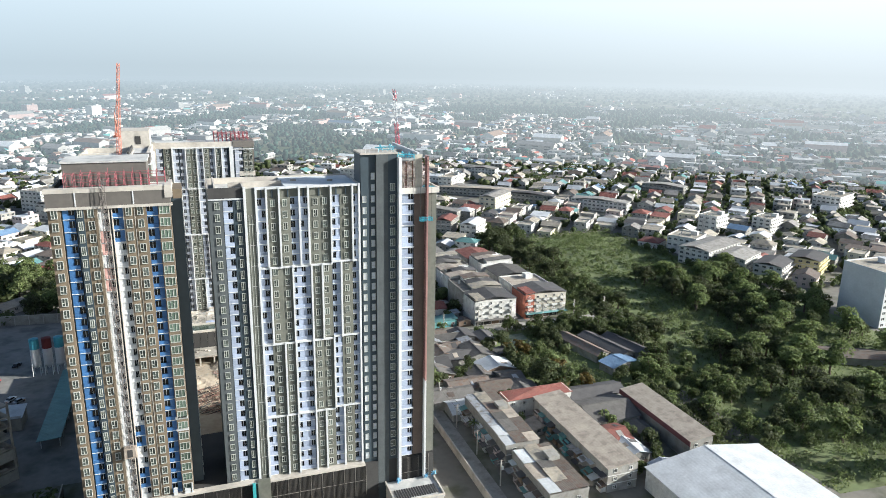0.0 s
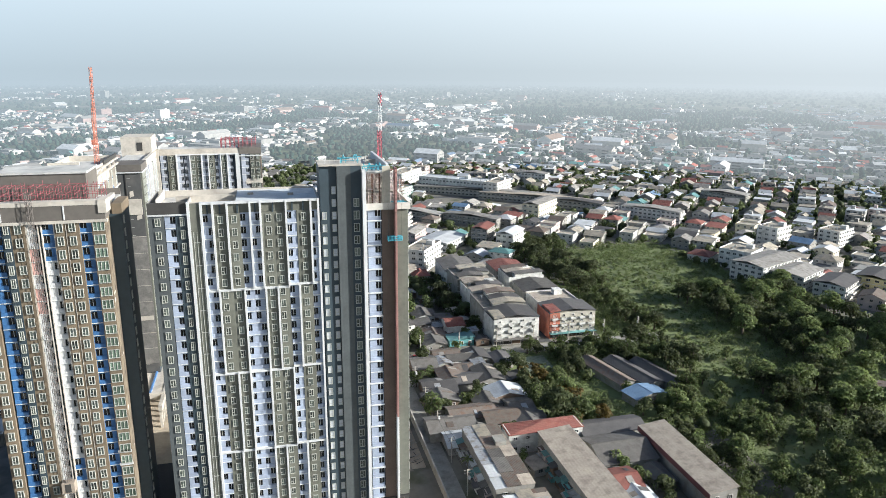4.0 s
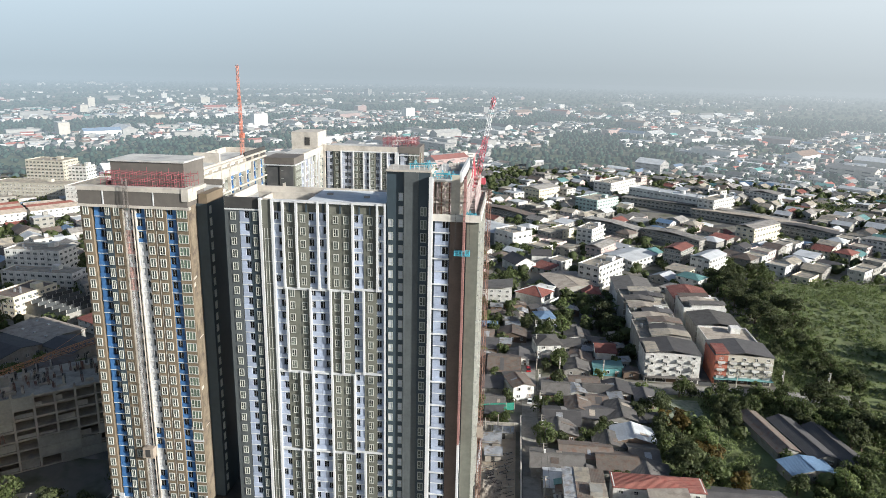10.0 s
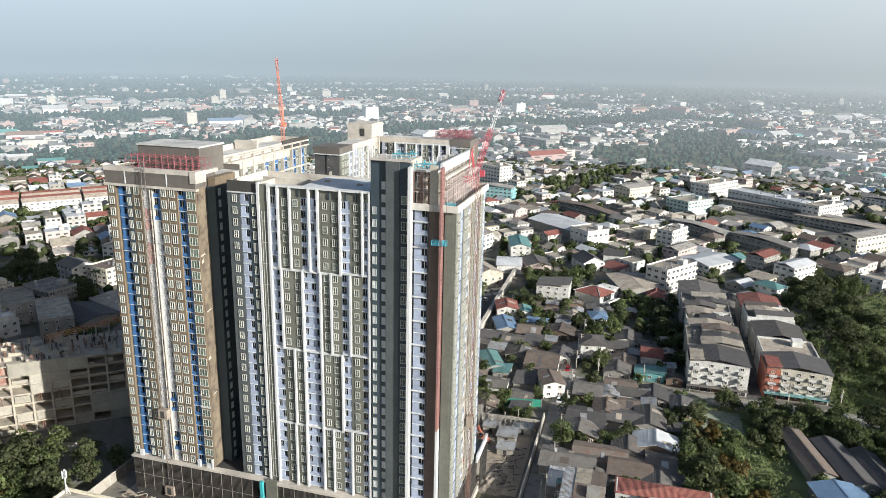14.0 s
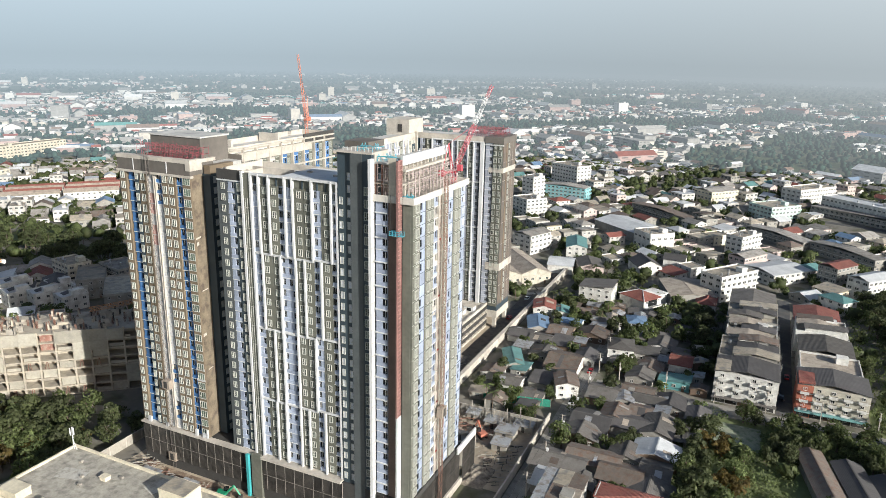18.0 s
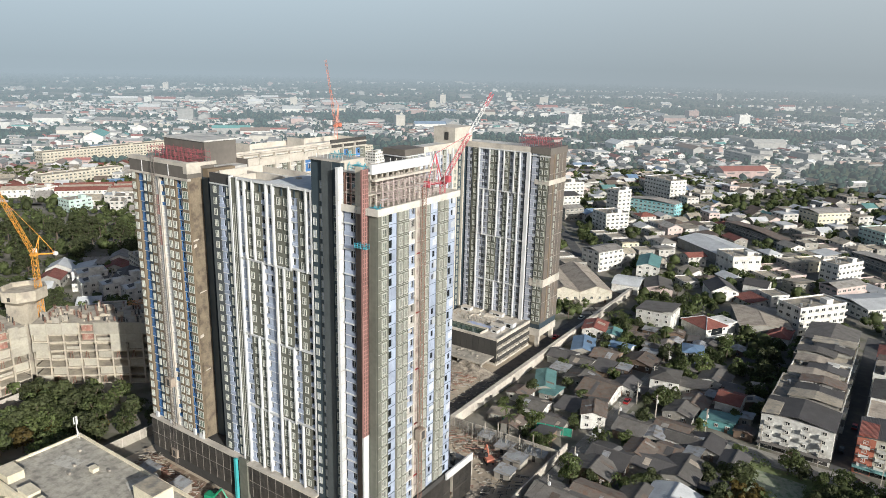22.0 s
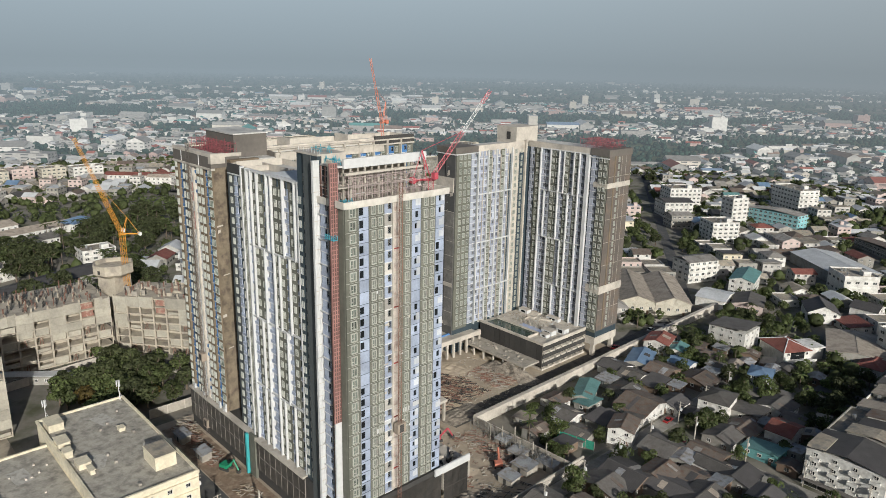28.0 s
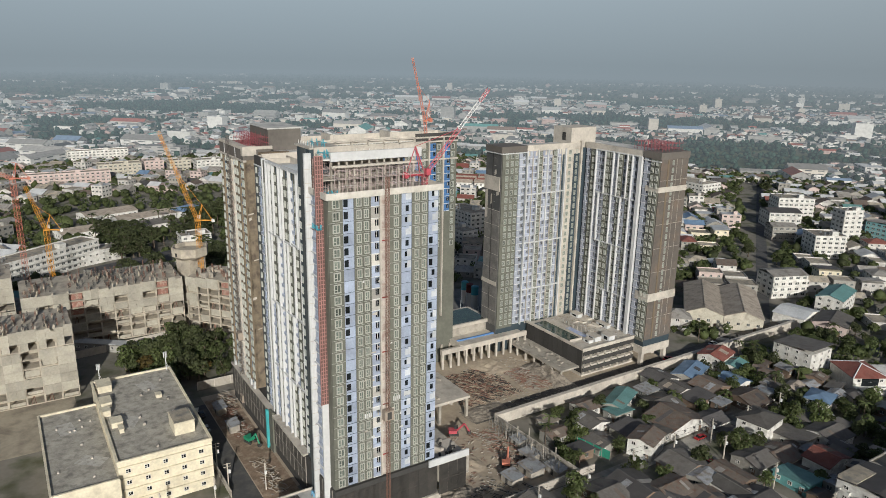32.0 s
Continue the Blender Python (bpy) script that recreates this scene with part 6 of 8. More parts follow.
BRICKR = material("red_block_infill", (0.26, 0.13, 0.10), 0.9, size=2, stain=(0.34, 0.25, 0.20))
frame_block(-104, 108, 0, 28, 61, 7, "long half-built concrete frame block with grey boards", 14.5, sides=("east",))
frame_block(-53.5, 213, 40, 66, 20, 7, "half-built concrete frame wing with grey boards", 16.5, sides=("south", "east"), bare=0.62)
frame_block(-57, 62, 0, 21, 60, 8, "half-built grey block with boarded storeys", 6.5, sides=("east", "south"), plain=True)
frame_block(-125, 60, 0, 25, 46, 8, "taller half-built block behind the cranes", 13, sides=("east",))
for box_ in ((-132, -103, 108, 172), (-122, -44, 170, 236), (-78, -57, 62, 122), (-150, -125, 60, 106)):
    take(*box_)
def frustum(rings, n_=8):
    """A turned eight-sided form through rings of radius and height."""
    a = Mesher()
    for (r0, z0), (r1, z1) in zip(rings, rings[1:]):
        for i in range(n_):
            b0, b1 = (i + 0.5) * math.tau / n_, (i + 1.5) * math.tau / n_
            a.quad([(r0 * math.cos(b0), r0 * math.sin(b0), z0), (r0 * math.cos(b1), r0 * math.sin(b1), z0), (r1 * math.cos(b1), r1 * math.sin(b1), z1), (r1 * math.cos(b0), r1 * math.sin(b0), z1)])
    return a


ck = thing("concrete_core", -119, 176.5, 0, 26, "raw concrete lift core with a wide crown", "core")
part("shaft", Mesher().box(-4.6, 4.6, -4.4, 4.4, 0, 28.8), RAWC, ck)
crown_ = part("crown", frustum(((5.6, 27.6), (8.2, 29.4), (8.2, 33.4), (7.4, 33.4), (7.4, 31.6), (0.01, 31.6))), RAWC, ck)
part("opening", Mesher().box(-0.7, 0.5, -7.68, -7.58, 29.9, 31.4), SCREEN, crown_)
take(-127, -103, 166, 190)

# batching plant
for i, (x, c) in enumerate(((-60.8, CYAN), (-56.6, REDP), (-52.4, CYAN))):
    s = thing("cement_silo", x, 289, 0, 0, "white cement silo with a coloured top on steel legs", "silo", "cement silos")
    for name, z0, z1, mt in (("barrel", 4.5, 11, WHITE), ("top_band", 11, 15, c)):
        a = Mesher()
        for j in range(14):
            a0, a1 = j * math.tau / 14, (j + 1) * math.tau / 14
            p, q = (1.7 * math.cos(a0), 1.7 * math.sin(a0)), (1.7 * math.cos(a1), 1.7 * math.sin(a1))
            a.quad([(*p, z0), (*q, z0), (*q, z1), (*p, z1)]), a.quad([(*p, z1), (*q, z1), (0, 0, z1 + (0.4 if z1 > 12 else 0))]), a.quad([(*q, z0), (*p, z0), (0, 0, z0 - (2 if z0 < 5 else 0))])
        part(name, a, mt, s)
    for dx in (-1.3, 1.3):
        for dy in (-1.3, 1.3):
            part("leg", Mesher().box(dx - 0.15, dx + 0.15, dy - 0.15, dy + 0.15, 0, 5.2), WHST, s)
shed(-63, 248, 10, 9, 5, R_WHITE, "open white-roofed workshop in the yard")
cn = thing("canopy_roof", -47.5, 255, 0, 0, "long green sheet canopy along the yard", "canopy")
part("roof", roof_mesh(6, 55, 3.6, 0.8, "shed"), R_TEAL, cn)
for k in range(10):
    part("post", Mesher().box(2.6, 2.8, -26 + k * 5.8, -25.8 + k * 5.8, 0, 3.8), WHST, cn)
    part("post", Mesher().box(-2.8, -2.6, -26 + k * 5.8, -25.8 + k * 5.8, 0, 3.3), WHST, cn)


def car(x, y, turn, mt, label):
    c = thing("car", x, y, 0.06, turn, label, "car")
    a = Mesher().box(-2.1, 2.1, -0.85, 0.85, 0.35, 0.85)
    part("body", a, mt, c)
    a = Mesher()
    p = [(-1.5, -0.8, 0.85), (1.1, -0.8, 0.85), (1.1, 0.8, 0.85), (-1.5, 0.8, 0.85)]
    q = [(-1.0, -0.65, 1.45), (0.5, -0.65, 1.45), (0.5, 0.65, 1.45), (-1.0, 0.65, 1.45)]
    for i in range(4):
        a.quad([p[i], p[(i + 1) % 4], q[(i + 1) % 4], q[i]])
    part("cabin_glass", a, DARKGL, c)
    part("roof", Mesher().box(-1.02, 0.52, -0.67, 0.67, 1.45, 1.5), mt, c)
    for wx in (-1.3, 1.3):
        for wy in (-0.85, 0.7):
            part("wheel", Mesher().box(wx - 0.32, wx + 0.32, wy, wy + 0.15, 0, 0.62).box(wx - 0.22, wx + 0.22, wy - 0.01, wy + 0.16, 0.1, 0.52), SCREEN, c)


CARS = [material("car_white", (0.65, 0.65, 0.65), 0.3, spread=0.02), material("car_silver", (0.35, 0.36, 0.37), 0.3, 0.5, spread=0.02), material("car_black", (0.02, 0.02, 0.022), 0.25, spread=0.02), material("car_red", (0.35, 0.02, 0.02), 0.3, spread=0.02)]
for i, (x, y, tn) in enumerate(((-66, 268, 60), (-63, 266, 50), (-70, 300, 70), (-74, 285, 80), (40, 120, 30), (48, 128, 100), (144, 300, 90), (146, 320, 90), (160, 279, 0), (172, 281, 5), (150, 282, 0), (85, 281, 0), (100, 279, 0), (-10, 154, 0), (-20, 155, 0), (76, 290, 90), (76, 262, 90), (178, 262, 30), (182, 266, 40), (28, 330, 90), (27, 360, 90))):
    car(x, y, tn, CARS[i % 4], "%s car parked in the open" % ("white", "silver", "black", "red")[i % 4])

# shop rows
for x0, x1, y0, y1, h, wm, rm, lb in (
        (121, 142, 287, 302, 12, WALLW, R_DARK, "white four-storey shop row with balconies"), (121, 142, 303, 324, 11.5, WALLG, FLAT, "grey shop row with a stained roof"),
        (122, 141, 325, 346, 11, WALLW, FLAT, "shop row with a stained flat roof"), (121, 141, 347, 368, 11.5, WALLG, FLAT, "old grey four-storey shop row"), (121, 140, 369, 396, 10, WALLW, R_GREY, "shop row with a wide sheet roof"),
        (148, 170, 289, 304, 12, GREYCREAM, R_DARK, "cream and orange four-storey shop row with balconies"), (149, 169, 306, 322, 11, WALLW, R_TAN, "white shop row with a tan roof"),
        (149, 168, 324, 342, 11, WALLG, R_GREY, "grey four-storey shop row"), (148, 167, 344, 362, 11.5, WALLW, FLAT, "white shop row with roof huts"), (148, 166, 364, 384, 10, WALLG, R_RED, "old shop row with a red roof")):
    b = block(x0, x1, y0, y1, h, 4, wm, rm, lb, 4.2, balconies=y0 < 300, name="shop_row", pitched="gable" if rm in (R_DARK, R_GREY, R_RED) else False)
    part("awning", roof_mesh(x1 - x0, 2.0, 3.0, 0.3, "hip", 0.2), R_TEAL if wm is GREYCREAM else R_GREY, b, at=Matrix.Translation((0, -(y1 - y0) / 2 - 1.2, 0)))
    if y0 < 300:
        for k in range(5):
            u0 = -(x1 - x0) / 2 + 0.4 + k * ((x1 - x0) - 0.8) / 5
            part("shopfront", Mesher().box(u0 + 0.15, u0 + ((x1 - x0) - 0.8) / 5 - 0.15, -7.62, -7.5, 0.2, 2.6), (TOWNGL, SCREEN, WOOD)[k % 3], b)
        part("roof_patch", Mesher().box(-(x1 - x0) / 2, -(x1 - x0) / 2 + 5, -7.5, 2, h + 0.3, h + 1.2), R_RED if wm is GREYCREAM else FLAT, b)
    if rm is FLAT:
        for k in range(3):
            # wide lean-to roofs from house to house at uneven heights
            w_, d_, up_ = (x1 - x0) * random.uniform(0.66, 0.9), (y1 - y0) / 3 - 0.4, random.uniform(1.6, 2.4)
            at = pose(random.choice((-1, 1)) * ((x1 - x0) - w_) * 0.4, -(y1 - y0) / 2 + (k + 0.5) * (y1 - y0) / 3, h + 0.1)
            part("roof_sheet", roof_mesh(w_, d_, up_, 0.9, random.choice(("shed", "gable", "gable")), 0.3), random.choice((R_TAN, R_BRN, R_DARK, FLAT, R_GREY)), b, at=at)
            part("roof_room", Mesher().box(-w_ / 2 + 0.3, w_ / 2 - 0.3, -d_ / 2 + 0.3, d_ / 2 - 0.3, 0, up_ - 0.1), random.choice((WALLG, WALLW)), b, at=at)
            part("roof_tank", TANK, None, b, at=Matrix.Translation((random.uniform(-0.45, 0.45) * (x1 - x0), -(y1 - y0) / 2 + (k + 0.95) * (y1 - y0) / 3, h + 0.1)))
        for k in range(6):
            # galleries and cages hung on the lane side
            z = h * (0.3 + 0.22 * (k % 3))
            part("gallery", Mesher().box((x1 - x0) / 2, (x1 - x0) / 2 + 1.2, -2.6, 2.6, z, z + 0.1).box((x1 - x0) / 2 + 1.1, (x1 - x0) / 2 + 1.2, -2.6, 2.6, z + 0.1, z + 1.0), (WALLW, WALLG)[k % 2], b, at=Matrix.Translation((0, ((k // 3) - 0.5) * (y1 - y0) * 0.5, 0)))
    if wm is GREYCREAM:
        part("painted_end", Mesher().box(-11.12, -11.0, -7.5, 7.5, 0, 12), WALLO, b), part("painted_bay", Mesher().box(-11.0, -6.2, -7.56, -7.5, 0, 12), WALLO, b)

# rows and sheds south of the street
block(98, 123, 201, 208, 7.0, 2, WALLW, R_RED, "long white house with a red roof", name="row_house", pitched="hip")
rl = block(107, 117, 152, 199, 8.0, 3, WALLG, R_TAN, "long row house with a tan sheet roof", 4.5, name="row_house", pitched="shed")
rm_ = block(84, 95, 172, 206, 7.6, 3, WALLG, FLAT, "old row house with rooftop sheds", 4.5, name="row_house")
rn = block(85, 97, 146, 170, 7.0, 2, WALLG, FLAT, "old row house with patched rooftop sheds", 4.5, name="row_house")
rk = block(140.5, 149, 158, 196, 7.4, 2, WALLG, R_TAN, "long two-storey row house with a tan roof", 4.0, name="row_house", pitched="shed")
part("fascia", Mesher().box(-4.75, -4.55, -19.4, 19.4, 5.6, 7.3), material("maroon_sheet", (0.15, 0.055, 0.055), 0.7), rk, "dull red fascia sheet")
for b, w, d, h_ in ((rm_, 11, 34, 7.6), (rn, 12, 24, 7.0)):
    # patched sheet roofs in strips along the house
    for c, (x0, x1, mts) in enumerate(((-w / 2 - 0.3, -w / 6 - 0.5, (R_WHITE, ZINC, R_TAN)), (-w / 6 - 0.6, w / 6, (R_BRN, FLAT, R_GREY)), (w / 6 - 0.1, w / 2 + 0.4, (R_TAN, R_TAN, R_BRN)))):
        u = -d / 2
        while u < d / 2 - 1.5:
            ln = min(random.uniform(4, 9), d / 2 - u)
            part("roof_sheet", Mesher().box(x0, x1, -ln / 2 - 0.15, ln / 2 + 0.15, 0, 0.08), random.choice(mts), b, at=pose(0, u + ln / 2, h_ + 0.95 + 0.25 * (c == 1) + random.uniform(0, 0.3), random.uniform(-1.5, 1.5), random.uniform(-2, 2), 0))
            u += ln
for b, w, d in ((rl, 10, 47), (rm_, 11, 34), (rn, 12, 24)):
    # sheds, awnings and washing balconies stepping down the lane front
    for k in range(int(d // 3.4)):
        u = -d / 2 + 1.7 + k * 3.4
        for z in (2.5, 5.0):
            s_ = random.uniform(1.4, 2.4) * (1.3 if z < 3 else 1.0)
            part("awning", Mesher().box(-s_, 0.1, -1.5, 1.5, 0, 0.07), random.choice((ZINC, R_BRN, R_WHITE, R_TEAL, R_GREY, R_DARK, R_DARK)), b, at=pose(-w / 2, u + random.uniform(-0.4, 0.4), z + random.uniform(-0.3, 0.4), 0, -random.uniform(8, 22), 0))
            if random.random() < 0.6:
                part("lean_to_wall", Mesher().box(-w / 2 - s_ * 0.7, -w / 2, u - 1.2, u + 1.2, z - 2.4, z - 0.3), random.choice((WALLG, WOOD, WALLW, WALLT, WALLP)), b)
for x, y, w, d, tn, rm, h in ((134, 204, 22, 9, 90, R_DARK, 4.4), (130, 190, 18, 16, 90, R_GREY, 4.6), (123, 174, 8, 10, 90, R_RED, 5), (124, 165.5, 8, 9, 0, R_WHITE, 4.4), (128, 148, 9, 16, 0, R_WHITE, 4), (136, 176, 6, 9, 0, R_GREY, 3.4)):
    house(x, y, w if tn == 0 else d, d if tn == 0 else w, h, "gable", rm, WALLG, tn, label="low workshop with a long sheet roof", name="workshop")
house(139.5, 125.5, 41, 50, 7, "gable", R_WHITE, WALLW, 0, 3.2, "large warehouse with a white sheet roof", name="warehouse")
for x, y, w, d, rm, lb in ((154, 246, 7, 26, R_BRN, "long shed with a brown sheet roof"), (164, 243, 8, 26, R_DARK, "long shed with a dark sheet roof"), (173, 240, 7, 24, R_DARK, "long dark shed under trees"), (159, 225, 14, 8, R_BLUE, "low shed with a blue tarpaulin roof")):
    house(x, y, w, d, 3.6, "gable", rm, WALLG, 12, 1.3, lb, name="long_shed")

# houses between the wall and the shop rows
for x, y, w, d, h, rf, rm, wm, tn, lb, st in (
        (46.3, 283.5, 7, 15, 3.4, "gable", R_TEAL, WALLG, 25, "low house with a teal sheet roof", 1), (52, 277, 6, 8, 3, "shed", R_TEAL, WALLG, 0, "small lean-to with a teal roof", 1),
        (44, 323.8, 9, 15, 3.6, "gable", R_BLUE, WALLG, 20, "low house with a blue sheet roof", 1), (57.4, 332.4, 7, 9, 3.6, "gable", R_BLUE, WALLW, 90, "small house with a blue roof", 1),
        (41, 343, 10, 12, 5.4, "gable", R_RED, WALLW, 15, "house with a red tile roof", 2), (49, 344, 7, 9, 3.8, "gable", R_TEAL, WALLW, 15, "small house with a green roof", 1),
        (60, 348, 8, 10, 3.6, "gable", R_BRN, WALLG, 90, "old house with a rusty roof", 1), (84, 344, 8, 10, 5.2, "hip", R_BLUE, WALLW, 15, "white two-storey house with a blue roof", 2),
        (83.6, 309.5, 10, 12, 6.4, "hip", R_GREY, WALLW, 10, "white two-storey house with balconies", 2), (72, 268.5, 8, 10, 5.6, "gable", R_BRN, WALLW, 20, "white house with a steep brown gable", 2),
        (107.8, 306.5, 11, 8, 5.4, "gable", R_RED, WALLW, 90, "two-storey house with a dull red roof", 2), (107.4, 293, 11, 7, 3.2, "shed", R_TEAL, WALLT, 0, "low house with teal walls", 1)):
    house(x, y, w, d, h, rf, rm, wm, tn, None, lb, st)
for x, y, w, d, h, rm in ((41.2, 310, 8, 8, 3.6, R_DARK), (50.6, 307.8, 8, 7, 3.6, R_GREY), (55.7, 320.4, 9, 8, 3.8, R_BRN), (59, 309, 8, 6, 3.4, R_DARK), (56, 295, 9, 7, 3.6, R_GREY), (69, 324.3, 10, 8, 3.6, R_BRN),
                          (52, 264.3, 7, 7, 3.4, R_GREY), (43, 270, 6, 6, 3.2, R_BRN), (62, 271, 7, 6, 3.4, R_DARK), (63, 258, 7, 6, 2.8, R_GREY), (66, 289, 14, 10, 4, R_BRN), (92, 314, 10, 7, 3.6, R_GREY)):
    house(x, y, w * 1.25, d * 1.25, h * 0.86, random.choice(("gable", "gable", "shed")), rm, random.choice((WALLG, WOOD, WALLW)), random.choice((0, 90)), lean=random.random() < 0.3)
for x, y, w, d, h, rm in ((85.5, 269.7, 10, 8, 3.8, R_GREY), (86.5, 248, 11, 10, 3.6, R_DARK), (92.7, 256, 7, 8, 4.4, R_BRN), (85, 239, 10, 7, 3.6, R_GREY), (83.5, 219, 9, 13, 4.2, R_GREY), (92.6, 225, 8, 13, 4.4, R_BRN),
                          (83, 210, 9, 6, 3.6, R_WHITE), (99, 252, 8, 12, 3.8, R_DARK), (107.3, 253, 8, 11, 4.4, R_GREY), (109, 237, 11, 8, 4.2, R_WHITE), (100.7, 233, 8, 7, 3.8, R_GREY), (101.6, 220, 9, 10, 4.4, R_BRN)):
    house(x, y, w * 1.22, d * 1.22, h * 0.86, "gable", rm, random.choice((WALLG, WOOD, WALLG)), random.choice((0, 90)), lean=random.random() < 0.4)
for x, y, w, d, h, rm in ((110.5, 226, 10, 7, 3.8, R_GREY), (110, 216, 11, 7, 3.8, R_GREY), (96.7, 277, 7, 9, 3.8, R_BRN), (102, 272, 6, 10, 3.8, R_GREY), (108.5, 273, 8, 8, 3.8, R_DARK), (100, 262, 7, 6, 3.6, R_BRN),
                          (92, 212, 6, 6, 3.8, R_GREY), (118, 268, 6, 8, 3.6, R_DARK), (95, 291, 8, 8, 3.8, R_GREY), (97, 300, 8, 7, 3.6, R_BRN), (72, 300, 7, 8, 3.6, R_DARK), (98, 325, 9, 9, 4, R_GREY)):
    house(x, y, w * 1.22, d * 1.22, h * 0.86, "gable", rm, random.choice((WALLG, WOOD, WALLW)), random.choice((0, 90)), lean=random.random() < 0.4)

# larger buildings north of the houses
house(-4, 391.7, 16.8, 45, 6.4, "gable", R_TAN, GREYCREAM, 40, 3.0, "cream warehouse with a ribbed tan roof", name="warehouse")
house(9, 402.7, 16.8, 45, 6.4, "gable", R_TAN, GREYCREAM, 40, 3.0, "cream warehouse with a ribbed tan roof", name="warehouse")
for k in range(8):
    solid("yard_slab", Mesher().box(-3, 3, -3, 3, 0.10, 0.13), PALE, "pale concrete yard slab before the warehouses", "slab", at=pose(14 + (k % 4) * 5.2, 366 + (k % 4) * 4.4 - (k // 4) * 5, 0, 0, 0, 40))
house(-212, 249, 9, 16, 6.5, "shed", R_WHITE, WHITE, 48, 3.2, "white modern house with a solar panel on its roof", 2)
house(-196, 244, 16, 14, 4.5, "shed", R_GREY, WALLW, 48, 1.0, "low grey wing of the modern house", 1)
house(-186, 258, 12, 16, 6.0, "gable", R_DARK, WALLW, 48, 2.0, "white house with dark steep roofs", 2)
house(-172, 268, 13, 26, 9.5, "flat", FLAT, WALLG, 48, None, "grey three-storey apartment block", 3, name="apartment_block")
house(-146, 262, 13, 30, 9.0, "flat", FLAT, WALLG, 48, None, "grey three-storey block with white floor bands", 3, name="apartment_block")
house(-236, 150, 12, 26, 7.0, "flat", FLAT, WALLW, 20, None, "white office block with window bands", 2, name="office_block")
for x, y, w, d, tn in ((-303, 150, 16, 34, 16), (-300, 186, 14, 30, 16), (-330, 196, 16, 52, 16), (-352, 170, 20, 36, 16)):
    house(x, y, w, d, 4.6, "gable", R_TAN if w > 15 else R_GREY, WALLW, tn, 2.0, "long low hall with a weathered sheet roof", name="warehouse")
house(-90, 143, 5, 44, 3.2, "shed", R_WHITE, WALLG, -38, 0.8, "long low shed with a pale sheet roof", name="long_shed")
house(60, 371, 16, 14, 10, "shed", R_GREY, WALLW, 0, 3, "white four-storey house with a sloping roof", 4, name="apartment_block")
vl = house(80, 376, 13, 15, 6.4, "hip", R_RED, WALLW, 60, 2.6, "white villa with a red hipped roof and white ridges", 2, name="villa")
for q0, q1 in (((0, -1.0, 9.0), (0, 1.0, 9.0)), ((0, -1.0, 9.0), (-7.0, -8.0, 6.25)), ((0, -1.0, 9.0), (7.0, -8.0, 6.25)), ((0, 1.0, 9.0), (-7.0, 8.0, 6.25)), ((0, 1.0, 9.0), (7.0, 8.0, 6.25))):
    part("ridge_cap", Mesher().bar(q0, q1, 0.16), WHITE, vl)
part("flat_wing", Mesher().box(6.6, 15.5, -4, 5, 0, 5.2).box(6.4, 16.2, -4.4, 5.4, 5.2, 5.6), WALLW, vl)
part("glass_front", Mesher().box(-3.2, 3.2, -7.66, -7.5, 2.9, 6.0), DARKGL, vl)
part("terrace", Mesher().box(-6.5, 6.5, -10.5, -7.5, 0, 2.8).box(-6.7, 6.7, -10.7, -10.5, 2.8, 3.7), WALLW, vl)
house(28, 452, 12, 24, 8.5, "gable", R_TEAL, WALLW, 15, 1.8, "white building with a green arched roof", 3, name="shop_row")
house(28, 419, 18, 14, 5, "gable", R_WHITE, WALLW, 100, 1.6, "low hall with a pale roof", name="workshop")
house(43, 424, 14, 18, 5, "gable", R_GREY, WALLP, 20, 1.8, "pink hall with a grey roof", name="workshop")
house(72, 438, 14, 16, 5.5, "gable", R_DARK, WALLW, 30, 3.4, "white house with a steep dark roof", 2)
house(99, 402, 22, 28, 5.5, "gable", R_TAN, WALLG, 20, 1.0, "pale canopy roof over a yard", name="workshop")
house(110, 389, 9, 14, 4.6, "hip", R_RED, WALLW, 0, 1.8, "small house with an orange tile roof")
house(86, 460, 13, 12, 5, "gable", R_DARK, WALLW, 90, 2.0, "white house with a dark roof", 2)
CYANW = material("cyan_render", (0.24, 0.47, 0.49), 0.85, size=4)
MINT = material("mint_render", (0.44, 0.55, 0.50), 0.85, size=4)
